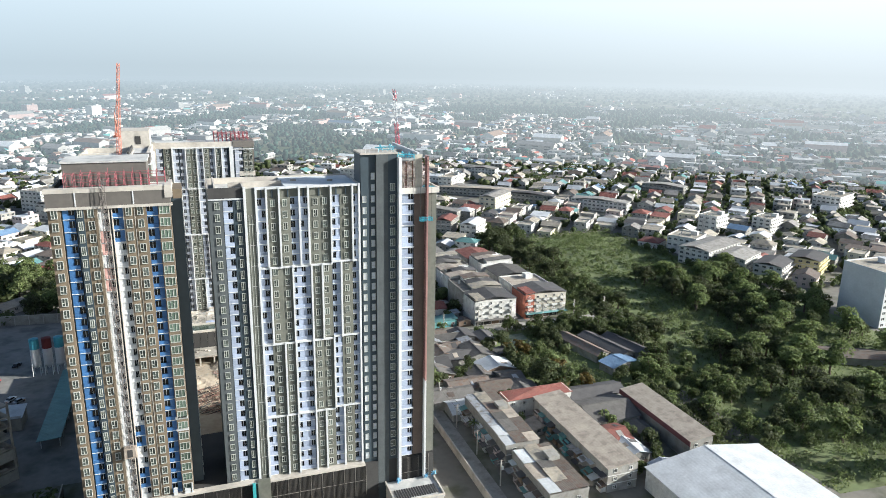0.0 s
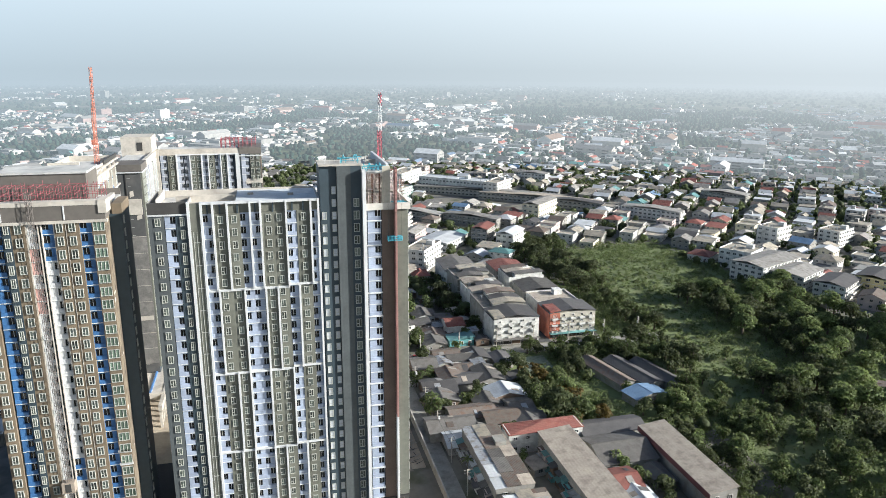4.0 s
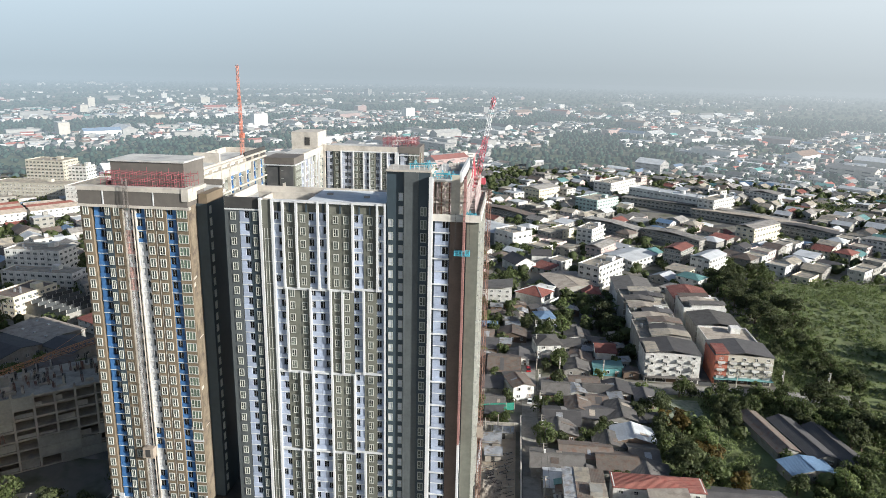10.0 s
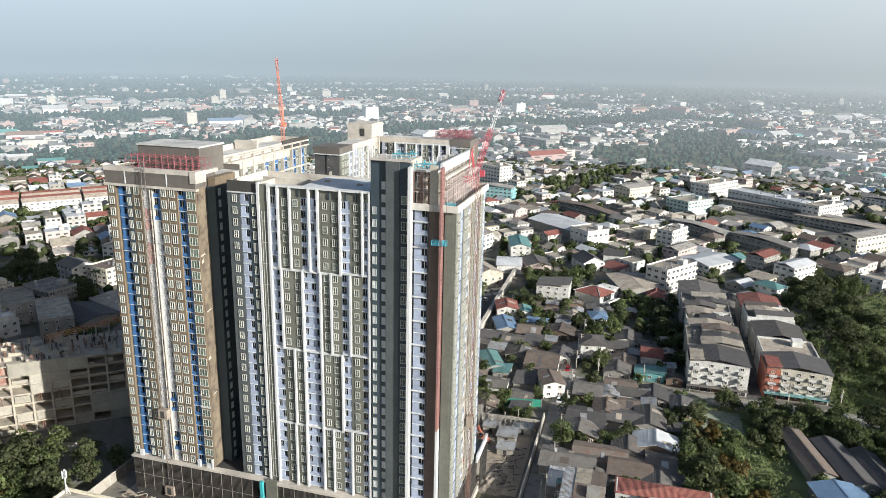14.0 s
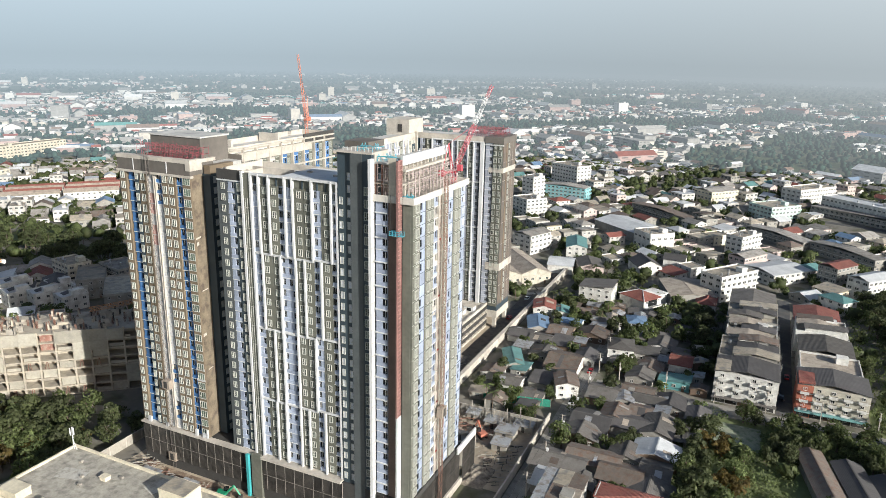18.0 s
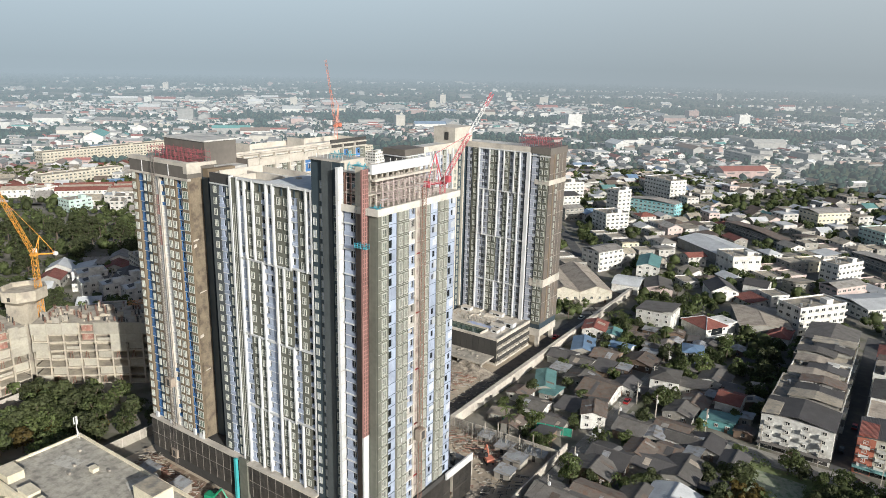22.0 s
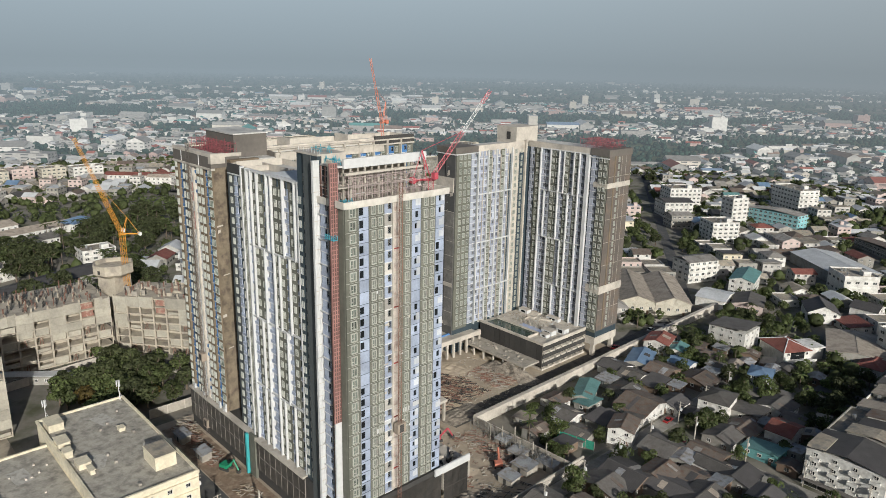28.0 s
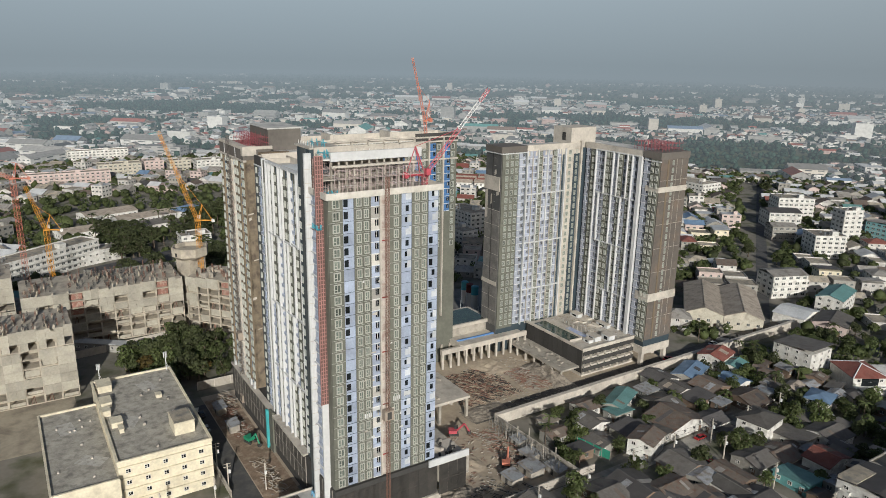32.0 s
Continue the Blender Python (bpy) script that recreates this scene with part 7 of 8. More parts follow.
for x, y, w, d, tn, h, f, wm, rm, lb in (
        (118, 416, 13, 28, -35, 13, 4, WALLW, FLAT, "white four-storey shop block with stained edges"), (68, 494, 18, 18, -46, 11, 2, WALLW, FLAT, "plain white two-storey store"),
        (-46, 594, 12, 14, -24, 22, 7, WALLW, FLAT, "plain white seven-storey apartment block"), (-39, 688, 33, 18, -30, 20, 6, WALLW, FLAT, "white six-storey office slab"),
        (-25, 622, 38, 14, -6, 12, 4, CYANW, R_PALE, "turquoise four-storey office block"), (-33, 545, 18, 19, -35, 14, 5, WALLW, FLAT, "white five-storey apartment block"),
        (92, 672, 20, 30, -40, 12, 3, CREAM, R_PALE, "cream three-storey hall with a pale roof"), (164, 712, 18, 48, -36, 14, 4, WALLW, FLAT, "long white four-storey building with tall arches"),
        (206, 660, 74, 18, -42, 13, 3, WALLW, R_WHITE, "long white school with a pale roof"), (238, 634, 14, 34, -42, 14, 4, WALLW, FLAT, "white end wing of the school"),
        (244, 542, 14, 36, -46, 12, 3, CREAM, R_PALE, "cream three-storey block with brown balconies"), (186, 450, 12, 22, -40, 11, 3, WALLW, R_WHITE, "white three-storey house block"),
        (141, 460, 22, 28, -42, 6.5, 2, WALLW, R_WHITE, "low white flat-roofed hall"), (-111, 633, 20, 27, -36, 16, 5, WALLW, FLAT, "long white five-storey commercial block"),
        (-96, 596, 20, 23, -36, 12, 3, WALLW, R_DARK, "white three-storey block with a dark roof"), (0, 450, 14, 20, -22, 12, 4, WALLW, R_PALE, "white four-storey apartment block"),
        (138, 626, 22, 30, -42, 12, 4, MINT, FLAT, "mint-green four-storey block with a flat roof"), (125, 478, 11, 22, -32, 8, 2, WALLP, R_PALE, "pinkish two-storey row house"),
        (121, 506, 11, 22, -28, 13, 4, WALLW, FLAT, "white four-storey row house with balconies"), (171, 463, 11, 19, -35, 12, 4, WALLG, R_RED, "weathered four-storey house with a red roof"),
        (309, 374, 19, 20, -58, 11, 3, WALLW, FLAT, "small white three-storey house"), (308, 350, 20, 40, -68, 11, 4, WALLW, R_PALE, "white and red-striped row house"),
        (314, 333, 20, 27, -62, 9, 3, WALLW, R_PALE, "white three-storey row house with a pale roof"), (322, 311, 16, 24, -60, 9, 3, WALLW, R_DARK, "white three-storey row house with a dark roof"),
        (350, 312, 17, 22, -60, 10, 3, WALLY, R_DARK, "yellow three-storey row house"), (531, 458, 22, 36, -66, 13, 4, WALLW, FLAT, "plain white four-storey office slab"),
        (327, 509, 48, 12, -50, 9, 3, WALLW, R_PALE, "long grey-roofed row house"), (366, 416, 14, 19, -66, 13, 4, WALLW, FLAT, "white four-storey apartment block"),
        (408, 406, 14, 22, -66, 11, 4, WALLW, FLAT, "white four-storey block with open galleries"), (-72, 560, 14, 16, -36, 10, 3, WALLG, R_PALE, "grey three-storey shophouse with a pale roof"),
        (300, 700, 30, 14, -42, 10, 3, WALLW, R_PALE, "white three-storey row house"), (430, 560, 40, 13, -55, 9, 3, WALLG, R_PALE, "grey row of shophouses")):
    block(x - w / 2, x + w / 2, y - d / 2, y + d / 2, h, f, wm, rm, lb, 3.6, pitched="gable" if rm in (R_PALE, R_DARK, R_RED, R_WHITE) and h < 13 else False, simple=True, turn=tn)
# long terraces along the streets of the town
for x, y, w, tn, h, rm, lb in ((225, 630, 140, -35, 6.5, R_PALE, "very long terrace of two-storey shophouses"), (142, 551, 50, -45, 6.5, R_PALE, "terrace of grey-roofed shophouses"), (262, 590, 110, -38, 6.5, R_TAN, "long terrace with a brown sheet roof"),
                             (180, 520, 46, -44, 7.5, R_PALE, "terrace of white townhouses"), (285, 560, 52, -44, 7, R_DARK, "terrace with a dark sheet roof"), (60, 590, 60, -40, 6, R_BRN, "terrace of townhouses with brown roofs")):
    block(x - w / 2, x + w / 2, y - 5, y + 5, h, 2, WALLG, rm, lb, 4.0, pitched="gable", simple=True, turn=tn, name="terrace_houses")
house(48, 526, 28, 46, 6.5, "gable", R_WHITE, WALLG, 50, 2.4, "wide pale market hall", name="warehouse")
house(295, 392, 14, 15, 4.5, "hip", R_RED, WALLW, -55, 2.0, "low house with a red tile roof")
house(257, 203, 11, 34, 3.6, "gable", R_BRN, WALLG, 62, 1.2, "long low shed with patched brown roof under trees", name="long_shed")
for x0, x1, y0, y1, h, f, wm, lb in ((304, 330, 226, 250, 27, 9, WHITE, "plain white nine-storey apartment tower"),
                                     (-360, -325, 600, 622, 30, 10, GREYCREAM, "cream ten-storey apartment tower"), (-372, -300, 570, 590, 15, 5, GREYCREAM, "pale cream five-storey block"), (-325, -308, 606, 620, 25, 8, WALLW, "white eight-storey apartment tower"), (-285, -255, 540, 590, 20, 6, WALLW, "long white apartment block")):
    block(x0, x1, y0, y1, h, f, wm, None, lb, 3.4, simple=f > 7)
for x0, x1, y0, y1, h, f, wm, lb in ((-212, -180, 374, 390, 15, 5, WALLW, "white five-storey apartment block"), (-200, -160, 354, 366, 9, 3, WALLW, "white three-storey row house"), (-505, -493, 122, 192, 12, 4, WALLP, "long red and pink row house"), (-492, -478, 360, 436, 12, 4, GREYCREAM, "long cream four-storey row house"), (-628, -612, 428, 596, 13, 4, GREYCREAM, "very long cream terrace of shophouses"), (-390, -374, 328, 346, 9, 3, MINT, "mint and pink three-storey house"), (-462, -444, 338, 356, 8, 2, WALLW, "plain white two-storey store"), (-655, -640, 170, 230, 12, 4, WALLW, "long white four-storey row house"), (-540, -524, 186, 224, 13, 4, GREYCREAM, "cream five-storey apartment block"),
                                     (-548, -532, 228, 246, 13, 4, WALLP, "salmon five-storey apartment block"), (-540, -524, 250, 270, 13, 4, GREYCREAM, "cream five-storey apartment block"), (-532, -516, 274, 300, 13, 4, WALLW, "white five-storey apartment block"), (-240, -200, 640, 665, 10, 3, WALLW, "pale three-storey row house"),
                                     (-246, -232, 196, 214, 9, 3, WALLW, "white block among the palm trees")):
    block(x0, x1, y0, y1, h, f, wm, None, lb, 4.0, simple=True)
block(-229, -215, 92, 152, 13, 4, WALLW, None, "long white four-storey block behind the cranes", 3.6, simple=True, turn=35)
def sawtooth_hall(x, y, turn, w, d, h, teeth, rmat, label):
    """A hall whose roof is a row of sloping bays, each with an upright strip of windows."""
    ob = thing("factory_hall", x, y, 0, turn, label, "factory")
    take(x - w / 2, x + w / 2, y - d / 2, y + d / 2)
    part("wall", Mesher().box(-w / 2, w / 2, -d / 2, d / 2, 0, h, bottom=False), WALLG, ob)
    b = w / teeth
    for k in range(teeth):
        u = -w / 2 + k * b
        bay = part("roof_bay", Mesher().quad([(u, -d / 2 - 0.3, h + 0.1), (u + b, -d / 2 - 0.3, h + 2.1), (u + b, d / 2 + 0.3, h + 2.1), (u, d / 2 + 0.3, h + 0.1)]).quad([(u, -d / 2, h), (u + b, -d / 2, h), (u + b, -d / 2, h + 2.05)]).quad([(u, d / 2, h), (u + b, d / 2, h), (u + b, d / 2, h + 2.05)]), rmat, ob)
        part("window_strip", Mesher().box(u + b - 0.1, u + b, -d / 2 + 0.3, d / 2 - 0.3, h, h + 2.0), TOWNGL, bay)
        for q in range(5):
            part("mullion", Mesher().box(u + b, u + b + 0.08, -d / 2 + 0.3 + q * (d - 0.8) / 4, -d / 2 + 0.5 + q * (d - 0.8) / 4, h, h + 2.0), WALLW, bay)
    return ob


sawtooth_hall(-147, 326, -22, 36, 22, 5.0, 7, R_TAN, "old factory hall with a sawtooth sheet roof")
hall = house(-134, 292, 20, 28, 4.4, "gable", R_TAN, WALLG, 68, 1.0, "broad low factory hall with a tan roof", name="warehouse", plain=True)
for k in range(6):
    part("roof_vent", Mesher().box(-0.5, 0.5, -0.5, 0.5, 0, 0.7), WALLW, hall, at=Matrix.Translation((-5 + (k % 2) * 9, -10 + k * 4, 4.75)))
house(-119, 306, 8, 12, 5.5, "hip", R_RED, WALLW, 65, 2.0, "white two-storey house with a hipped roof", 2, plain=True)
block(-176, -161, 316, 341, 9, 3, CREAM, R_BRN, "cream three-storey block with a brown roof terrace", 3.2, simple=True, turn=-12)
block(-178, -158, 276, 290, 10.5, 4, WALLG, R_PALE, "grey four-storey apartment block with balconies", 3.2, simple=True, turn=-14)
block(-203, -185, 268, 280, 11, 4, GREYCREAM, FLAT, "cream four-storey apartment block", 3.2, simple=True, turn=-14)
house(-189, 322, 13, 16, 8.5, "gable", R_GREY, WALLW, 70, 2.4, "white three-storey house with a grey gable roof", 3, plain=True)
house(-137, 271, 18, 24, 5.2, "gable", R_DARK, WALLG, 70, 1.7, "low workshop hall with a dark sheet roof", name="workshop", plain=True)
house(-112, 279, 14, 18, 4.6, "gable", R_DARK, WALLG, 70, 1.4, "low workshop with a dark sheet roof", name="workshop", plain=True)
house(-108, 262, 12, 14, 4.0, "hip", R_BRN, WALLG, 20, 2.2, "low house with a brown hipped roof", plain=True)
for x, y, w, d, h, tn in ((-161, 247, 11, 12, 6.8, -18), (-174, 243, 10, 12, 7.4, -18), (-188, 239, 11, 11, 6.6, -18), (-200, 246, 10, 14, 7.6, -18), (-182, 257, 12, 10, 6.4, -18), (-168, 260, 10, 9, 6.6, -18)):
    villa = house(x, y, w, d, h, "flat", R_WHITE, WALLW, tn, None, "white modern villa with a flat roof", 2, plain=True)
    part("roof_panel", Mesher().box(-w * 0.3, w * 0.1, -d * 0.3, d * 0.15, 0, 0.1), R_DARK, villa, at=pose(0, 0, h + 0.8, 12, 0, 0))
    part("upper_room", Mesher().box(w * 0.12, w * 0.42, -d * 0.1, d * 0.4, h + 0.1, h + 2.6), WALLW, villa)
house(-77, 420, 10, 16, 6, "gable", R_RED, WALLW, 100, 3.0, "white hall with a red-brown tile roof", name="hall")
house(-205, 170, 18, 60, 5, "gable", R_DARK, WALLG, 20, 1.8, "long dark-roofed shed behind the half-built block", name="warehouse")
house(-331, 222, 14, 20, 6, "hip", R_BLUE, WALLW, 30, 2.5, "house with blue roofs among palms", name="house")

# terraces of townhouses west of the towers
for i in range(4):
    for k in range(7):
        x, y = -330 + i * 34 - k * 27, 512 + i * 26 - k * 33
        b = thing("terrace_houses", x, y, 0, 50, "terrace of white townhouses with a dull red roof", "terrace")
        part("wall", Mesher().box(-20, 20, -5, 5, 0, 7, bottom=False), WALLW, b)
        part("roof", roof_mesh(10, 40, 7, 2.2, "gable", 0.4), R_RED if i % 2 == 0 else R_TAN, b, at=pose(0, 0, 0, 0, 0, 90))
        joined("glazing", WIN_P, [pose(0, 0, 0, 0, 0, f_) @ Matrix.Translation((-18 + j * 4, -5, z)) for j in range(10) for z in (1.0, 4.4) for f_ in (0, 180)], b)
        take(x - 16, x + 16, y - 18, y + 18)

# ---- trees and planting ----
LEAF = material("tree_leaves", (0.128, 0.162, 0.058), 0.7, size=5, vary=0.35, island=0.45, spread=0.35, stain=(0.12, 0.14, 0.05), leafy=True)
LEAF2 = material("dark_tree_leaves", (0.092, 0.108, 0.045), 0.7, size=5, vary=0.3, island=0.45, spread=0.35, leafy=True)
LEAF3 = material("yellowing_leaves", (0.15, 0.11, 0.03), 0.75, size=4, vary=0.3, island=0.4, leafy=True)
BARK = material("bark", (0.13, 0.10, 0.075), 0.95, size=1, bump=0.5)


def fast_mesh(name, verts, faces, mats, idx=None):
    """A mesh from arrays; all faces have the same number of corners."""
    me = bpy.data.meshes.new(name)
    k = faces.shape[1]
    me.vertices.add(len(verts))
    me.vertices.foreach_set("co", verts.astype(np.float32).ravel())
    me.loops.add(faces.size)
    me.loops.foreach_set("vertex_index", faces.astype(np.int32).ravel())
    me.polygons.add(len(faces))
    me.polygons.foreach_set("loop_start", np.arange(0, faces.size, k, dtype=np.int32))
    me.polygons.foreach_set("loop_total", np.full(len(faces), k, dtype=np.int32))
    for mt in mats:
        me.materials.append(mt)
    if idx is not None:
        me.polygons.foreach_set("material_index", idx.astype(np.int32))
    me.update(calc_edges=True)
    return me


RNG = np.random.default_rng(7)


def leaf_cloud(centres, radii, count, size):
    """Many small bent leaf clumps over the surfaces of some rounded masses."""
    c = RNG.integers(0, len(centres), count)
    d = RNG.normal(size=(count, 3))
    d /= np.linalg.norm(d, axis=1)[:, None]
    d[:, 2] = np.where(d[:, 2] < -0.35, -d[:, 2], d[:, 2])
    p = centres[c] + d * radii[c][:, None] * RNG.uniform(0.72, 1.08, (count, 1)) * np.array([1, 1, 0.8])
    nrm = d + RNG.normal(scale=0.5, size=d.shape)
    nrm /= np.linalg.norm(nrm, axis=1)[:, None]
    u = np.cross(nrm, RNG.normal(size=d.shape))
    u /= np.linalg.norm(u, axis=1)[:, None]
    w = np.cross(nrm, u)
    s = RNG.uniform(0.5, 1.0, (count, 1)) * size
    verts = np.stack([p - u * s, p - w * s * 0.6 + nrm * s * 0.25, p + u * s, p + w * s * 0.6 + nrm * s * 0.25], 1).reshape(-1, 3)
    faces = np.arange(count * 4).reshape(-1, 4)
    return verts, faces


def tree_meshes(h, spread, count, leaf, size):
    n_ = 9
    an = RNG.uniform(0, math.tau, n_)
    r = RNG.uniform(0.15, 0.62, n_) * spread
    cz = RNG.uniform(0.30, 0.82, n_) * h
    centres = np.c_[r * np.cos(an), r * np.sin(an), cz]
    radii = RNG.uniform(0.30, 0.50, n_) * spread
    v, f = leaf_cloud(centres, radii, count, size)
    crown = fast_mesh("crown", v, f, [leaf])
    a = Mesher()
    for k in range(6):
        b0, b1 = k * math.tau / 6, (k + 1) * math.tau / 6
        for z0, z1, r0, r1 in ((0, h * 0.25, 0.045 * h, 0.028 * h), (h * 0.25, h * 0.6, 0.028 * h, 0.015 * h)):
            a.quad([(r0 * math.cos(b0), r0 * math.sin(b0), z0), (r0 * math.cos(b1), r0 * math.sin(b1), z0), (r1 * math.cos(b1), r1 * math.sin(b1), z1), (r1 * math.cos(b0), r1 * math.sin(b0), z1)])
    for c in centres[:6]:
        a.bar((0, 0, h * 0.3), tuple(c), 0.012 * h)
    return a.mesh("trunk", [BARK]), crown


KINDS = [tree_meshes(8.5, 4.6, 840, LEAF, 0.6), tree_meshes(7, 3.6, 640, LEAF2, 0.56), tree_meshes(10.5, 5.4, 1000, LEAF2, 0.68), tree_meshes(5.5, 3.4, 540, LEAF, 0.5), tree_meshes(6.5, 3.4, 520, LEAF3, 0.55), tree_meshes(12, 7.5, 1400, LEAF, 0.75)]
palm = Mesher()
for k in range(15):
    an, droop = k * math.tau / 15 * 2.4, 0.5 + (k % 3) * 0.45
    pts = []
    for j in range(4):
        rr = j / 3
        pts.append((2.9 * rr * math.cos(an), 2.9 * rr * math.sin(an), 7.2 + 1.1 * rr - droop * 1.7 * rr * rr))
    sx, sy = -math.sin(an) * 0.34, math.cos(an) * 0.34
    for j in range(3):
        a_, b_ = pts[j], pts[j + 1]
        w0, w1 = (1 - 0.25 * j) * (0.4 if j == 0 else 1), (0.75 - 0.25 * j) * 1.0 + 0.05
        palm.quad([(a_[0] - sx * w0, a_[1] - sy * w0, a_[2] - 0.15), a_, b_, (b_[0] - sx * w1, b_[1] - sy * w1, b_[2] - 0.15)])
        palm.quad([a_, (a_[0] + sx * w0, a_[1] + sy * w0, a_[2] - 0.15), (b_[0] + sx * w1, b_[1] + sy * w1, b_[2] - 0.15), b_])
trunk = Mesher()
for k in range(6):
    b0, b1 = k * math.tau / 6, (k + 1) * math.tau / 6
    trunk.quad([(0.2 * math.cos(b0), 0.2 * math.sin(b0), 0), (0.2 * math.cos(b1), 0.2 * math.sin(b1), 0), (0.13 * math.cos(b1), 0.13 * math.sin(b1), 7.3), (0.13 * math.cos(b0), 0.13 * math.sin(b0), 7.3)])
PALM = (trunk.mesh("trunk", [BARK]), palm.mesh("crown", [LEAF]))
LABELS = ("leafy green tree among the houses", "small tree with dark green leaves", "tall tree with dark green leaves", "low bushy tree with green leaves", "small tree with yellowing leaves", "broad spreading tree with green leaves")


STOCK = {}
COUNT = [0]


def tree(x, y, kind=None, s=1.0, z=0.0):
    if COUNT[0] >= 262:
        STOCK.setdefault(kind, []).append(pose(x, y, z, 0, 0, random.uniform(0, 360)) @ Matrix.Diagonal((s, s, s * random.uniform(0.9, 1.1), 1)))
        return
    COUNT[0] += 1
    kind = random.randint(0, 3) if kind is None else kind
    t, c = KINDS[kind] if kind < 6 else PALM
    ob = thing("palm_tree" if kind == 6 else "tree", x, y, z, random.uniform(0, 360), "coconut palm with a thin trunk" if kind == 6 else LABELS[kind], "palm" if kind == 6 else "tree")
    s *= random.uniform(0.85, 1.2)
    ob.scale = (s, s, s * random.uniform(0.9, 1.1))
    part("trunk", t, None, ob)
    part("crown", c, None, ob)


for x, y, k in ((62.8, 399, 0), (86.3, 275.8, 1), (88.4, 293.6, 0), (80.9, 231, 0), (79.6, 255, 3), (103, 284, 3), (66, 305, 3), (62, 281, 3), (45.5, 360, 6), (98, 239, 3), (122, 259, 2), (123, 218, 2), (132, 233, 0), (140, 250, 1), (189, 377, 2), (208, 372, 2), (119, 245, 1), (118, 231, 0),
                (121, 220, 2), (128, 215, 0), (197.6, 152, 5), (204, 190, 2), (113, 337, 2), (112, 350, 2), (110, 322, 1), (102, 335, 1), (92, 331, 0), (75, 335, 1), (69, 340, 6), (51, 355, 1), (128, 183, 3), (131, 161, 3), (134, 169, 1), (129, 176, 3), (121, 157, 3), (-67, 180, 0), (-53, 177, 2), (-46, 170, 0), (-60, 171, 0), (-69, 171, 2), (-56, 163, 0), (-48, 161, 2), (-76, 175, 0), (-44, 178, 1), (-81, 157, 0), (-57, 152, 4), (-66, 160, 0)):
    tree(x, y, k)


def planting(x0, x1, y0, y1, n_, kinds, gap=2.0, s=1.0):
    done = 0
    for _ in range(n_ * 6):
        x, y = random.uniform(x0, x1), random.uniform(y0, y1)
        if free(x, y, gap):
            tree(x, y, random.choice(kinds), s)
            TAKEN.append((x, 1.2, y, 1.2))
            done += 1
            if done >= n_:
                return


# open grass in the field
MEADOW = ((204, 232, 322, 344), (208, 250, 344, 360), (212, 262, 360, 376), (206, 258, 376, 390), (214, 238, 390, 402), (189, 202, 214, 236), (194, 207, 236, 262), (198, 214, 262, 284), (203, 224, 284, 304), (208, 230, 304, 322))
BUILT = list(TAKEN)


def clear_of_houses(x, y):
    return all(abs(x - a) > 0.5 + b or abs(y - c) > 0.5 + d for a, b, c, d in BUILT)


for box_ in MEADOW:
    take(*box_)
take(123, 139, 255, 273), take(135, 141, 225, 250)
planting(40, 120, 190, 420, 105, (3, 1, 3, 0, 6), 0.7, 0.8)
planting(-88, -43, 138, 184, 34, (0, 2, 0, 4), 1.5, 1.05)
planting(113, 140, 209, 276, 32, (0, 1, 3, 3, 4), 1.0, 0.9)
planting(150, 200, 150, 225, 62, (3, 3, 0, 1), 1.0)
planting(140, 172, 252, 276, 26, (1, 3, 0), 1.0)
planting(20, 60, 340, 430, 14, (1, 3, 6), 1.0)
planting(172, 215, 225, 290, 40, (0, 1, 3, 3, 2), 1.0)
planting(-110, -40, 356, 425, 55, (2, 5, 0), 1.5, 1.1)
planting(200, 290, 130, 240, 70, (2, 0, 5, 1), 1.5, 1.1)
planting(235, 300, 240, 330, 70, (2, 0, 1, 2, 5), 1.5, 1.1)
planting(172, 215, 290, 345, 24, (0, 3, 1), 1.5)
planting(180, 215, 345, 460, 40, (2, 0, 1, 2), 1.5, 1.05)
planting(-330, -238, 150, 320, 120, (6, 6, 6, 2, 0, 6), 1.5, 1.4)
planting(-238, -150, 150, 212, 45, (6, 6, 6, 2, 0, 6), 1.5, 1.4)
planting(-238, -150, 286, 330, 20, (6, 2, 0, 6), 1.5, 1.2)
for k in range(64):
    # rows along the main street
    q, side = (k // 2) / 32, -1 if k % 2 else 1
    x, y = 22 - 246 * q + side * random.uniform(5.5, 8) * 0.82 + random.uniform(-2, 2), 404 + 357 * q + side * random.uniform(5.5, 8) * 0.57 + random.uniform(-2, 2)
    if clear_of_houses(x, y):
        tree(x, y, random.choice((0, 1, 2, 3)), 0.9)
far_plants = thing("roadside_plants", 0, 0, 0, 0, "many more leafy trees beyond the nearest ones", "trees", kind="stuff")
for kind, rows in STOCK.items():
    pair = KINDS[kind] if kind < 6 else PALM
    joined("foliage", pair[1], rows, far_plants), joined("stem_mass", pair[0], rows, far_plants)

# low bushes under and between the trees
bx, by = RNG.uniform(113, 330, 4200), RNG.uniform(130, 440, 4200)
keep = np.array([clear_of_houses(x_, y_) and not (123 < x_ < 139 and 255 < y_ < 273) and not (181 < x_ < 192 and 170 < y_ < 270) for x_, y_ in zip(bx, by)])
keep &= ((bx > 172) | ((by > 208) & (by < 276)) | ((bx > 150) & (by < 225)))
keep &= (bx < 290)
bc = np.c_[bx, by, np.full(4200, 0.8)][keep]
low = np.array([any(a < x_ < b and c < y_ < d for a, b, c, d in MEADOW) for x_, y_, _ in bc])
v, f = leaf_cloud(bc, RNG.uniform(1.2, 3.4, len(bc)) * np.where(low, 0.42, 1.0), len(bc) * 36, 0.5)
solid("undergrowth", fast_mesh("undergrowth", v, f, [LEAF]), None, "dense bushes between the trees", "bushes", "stuff")

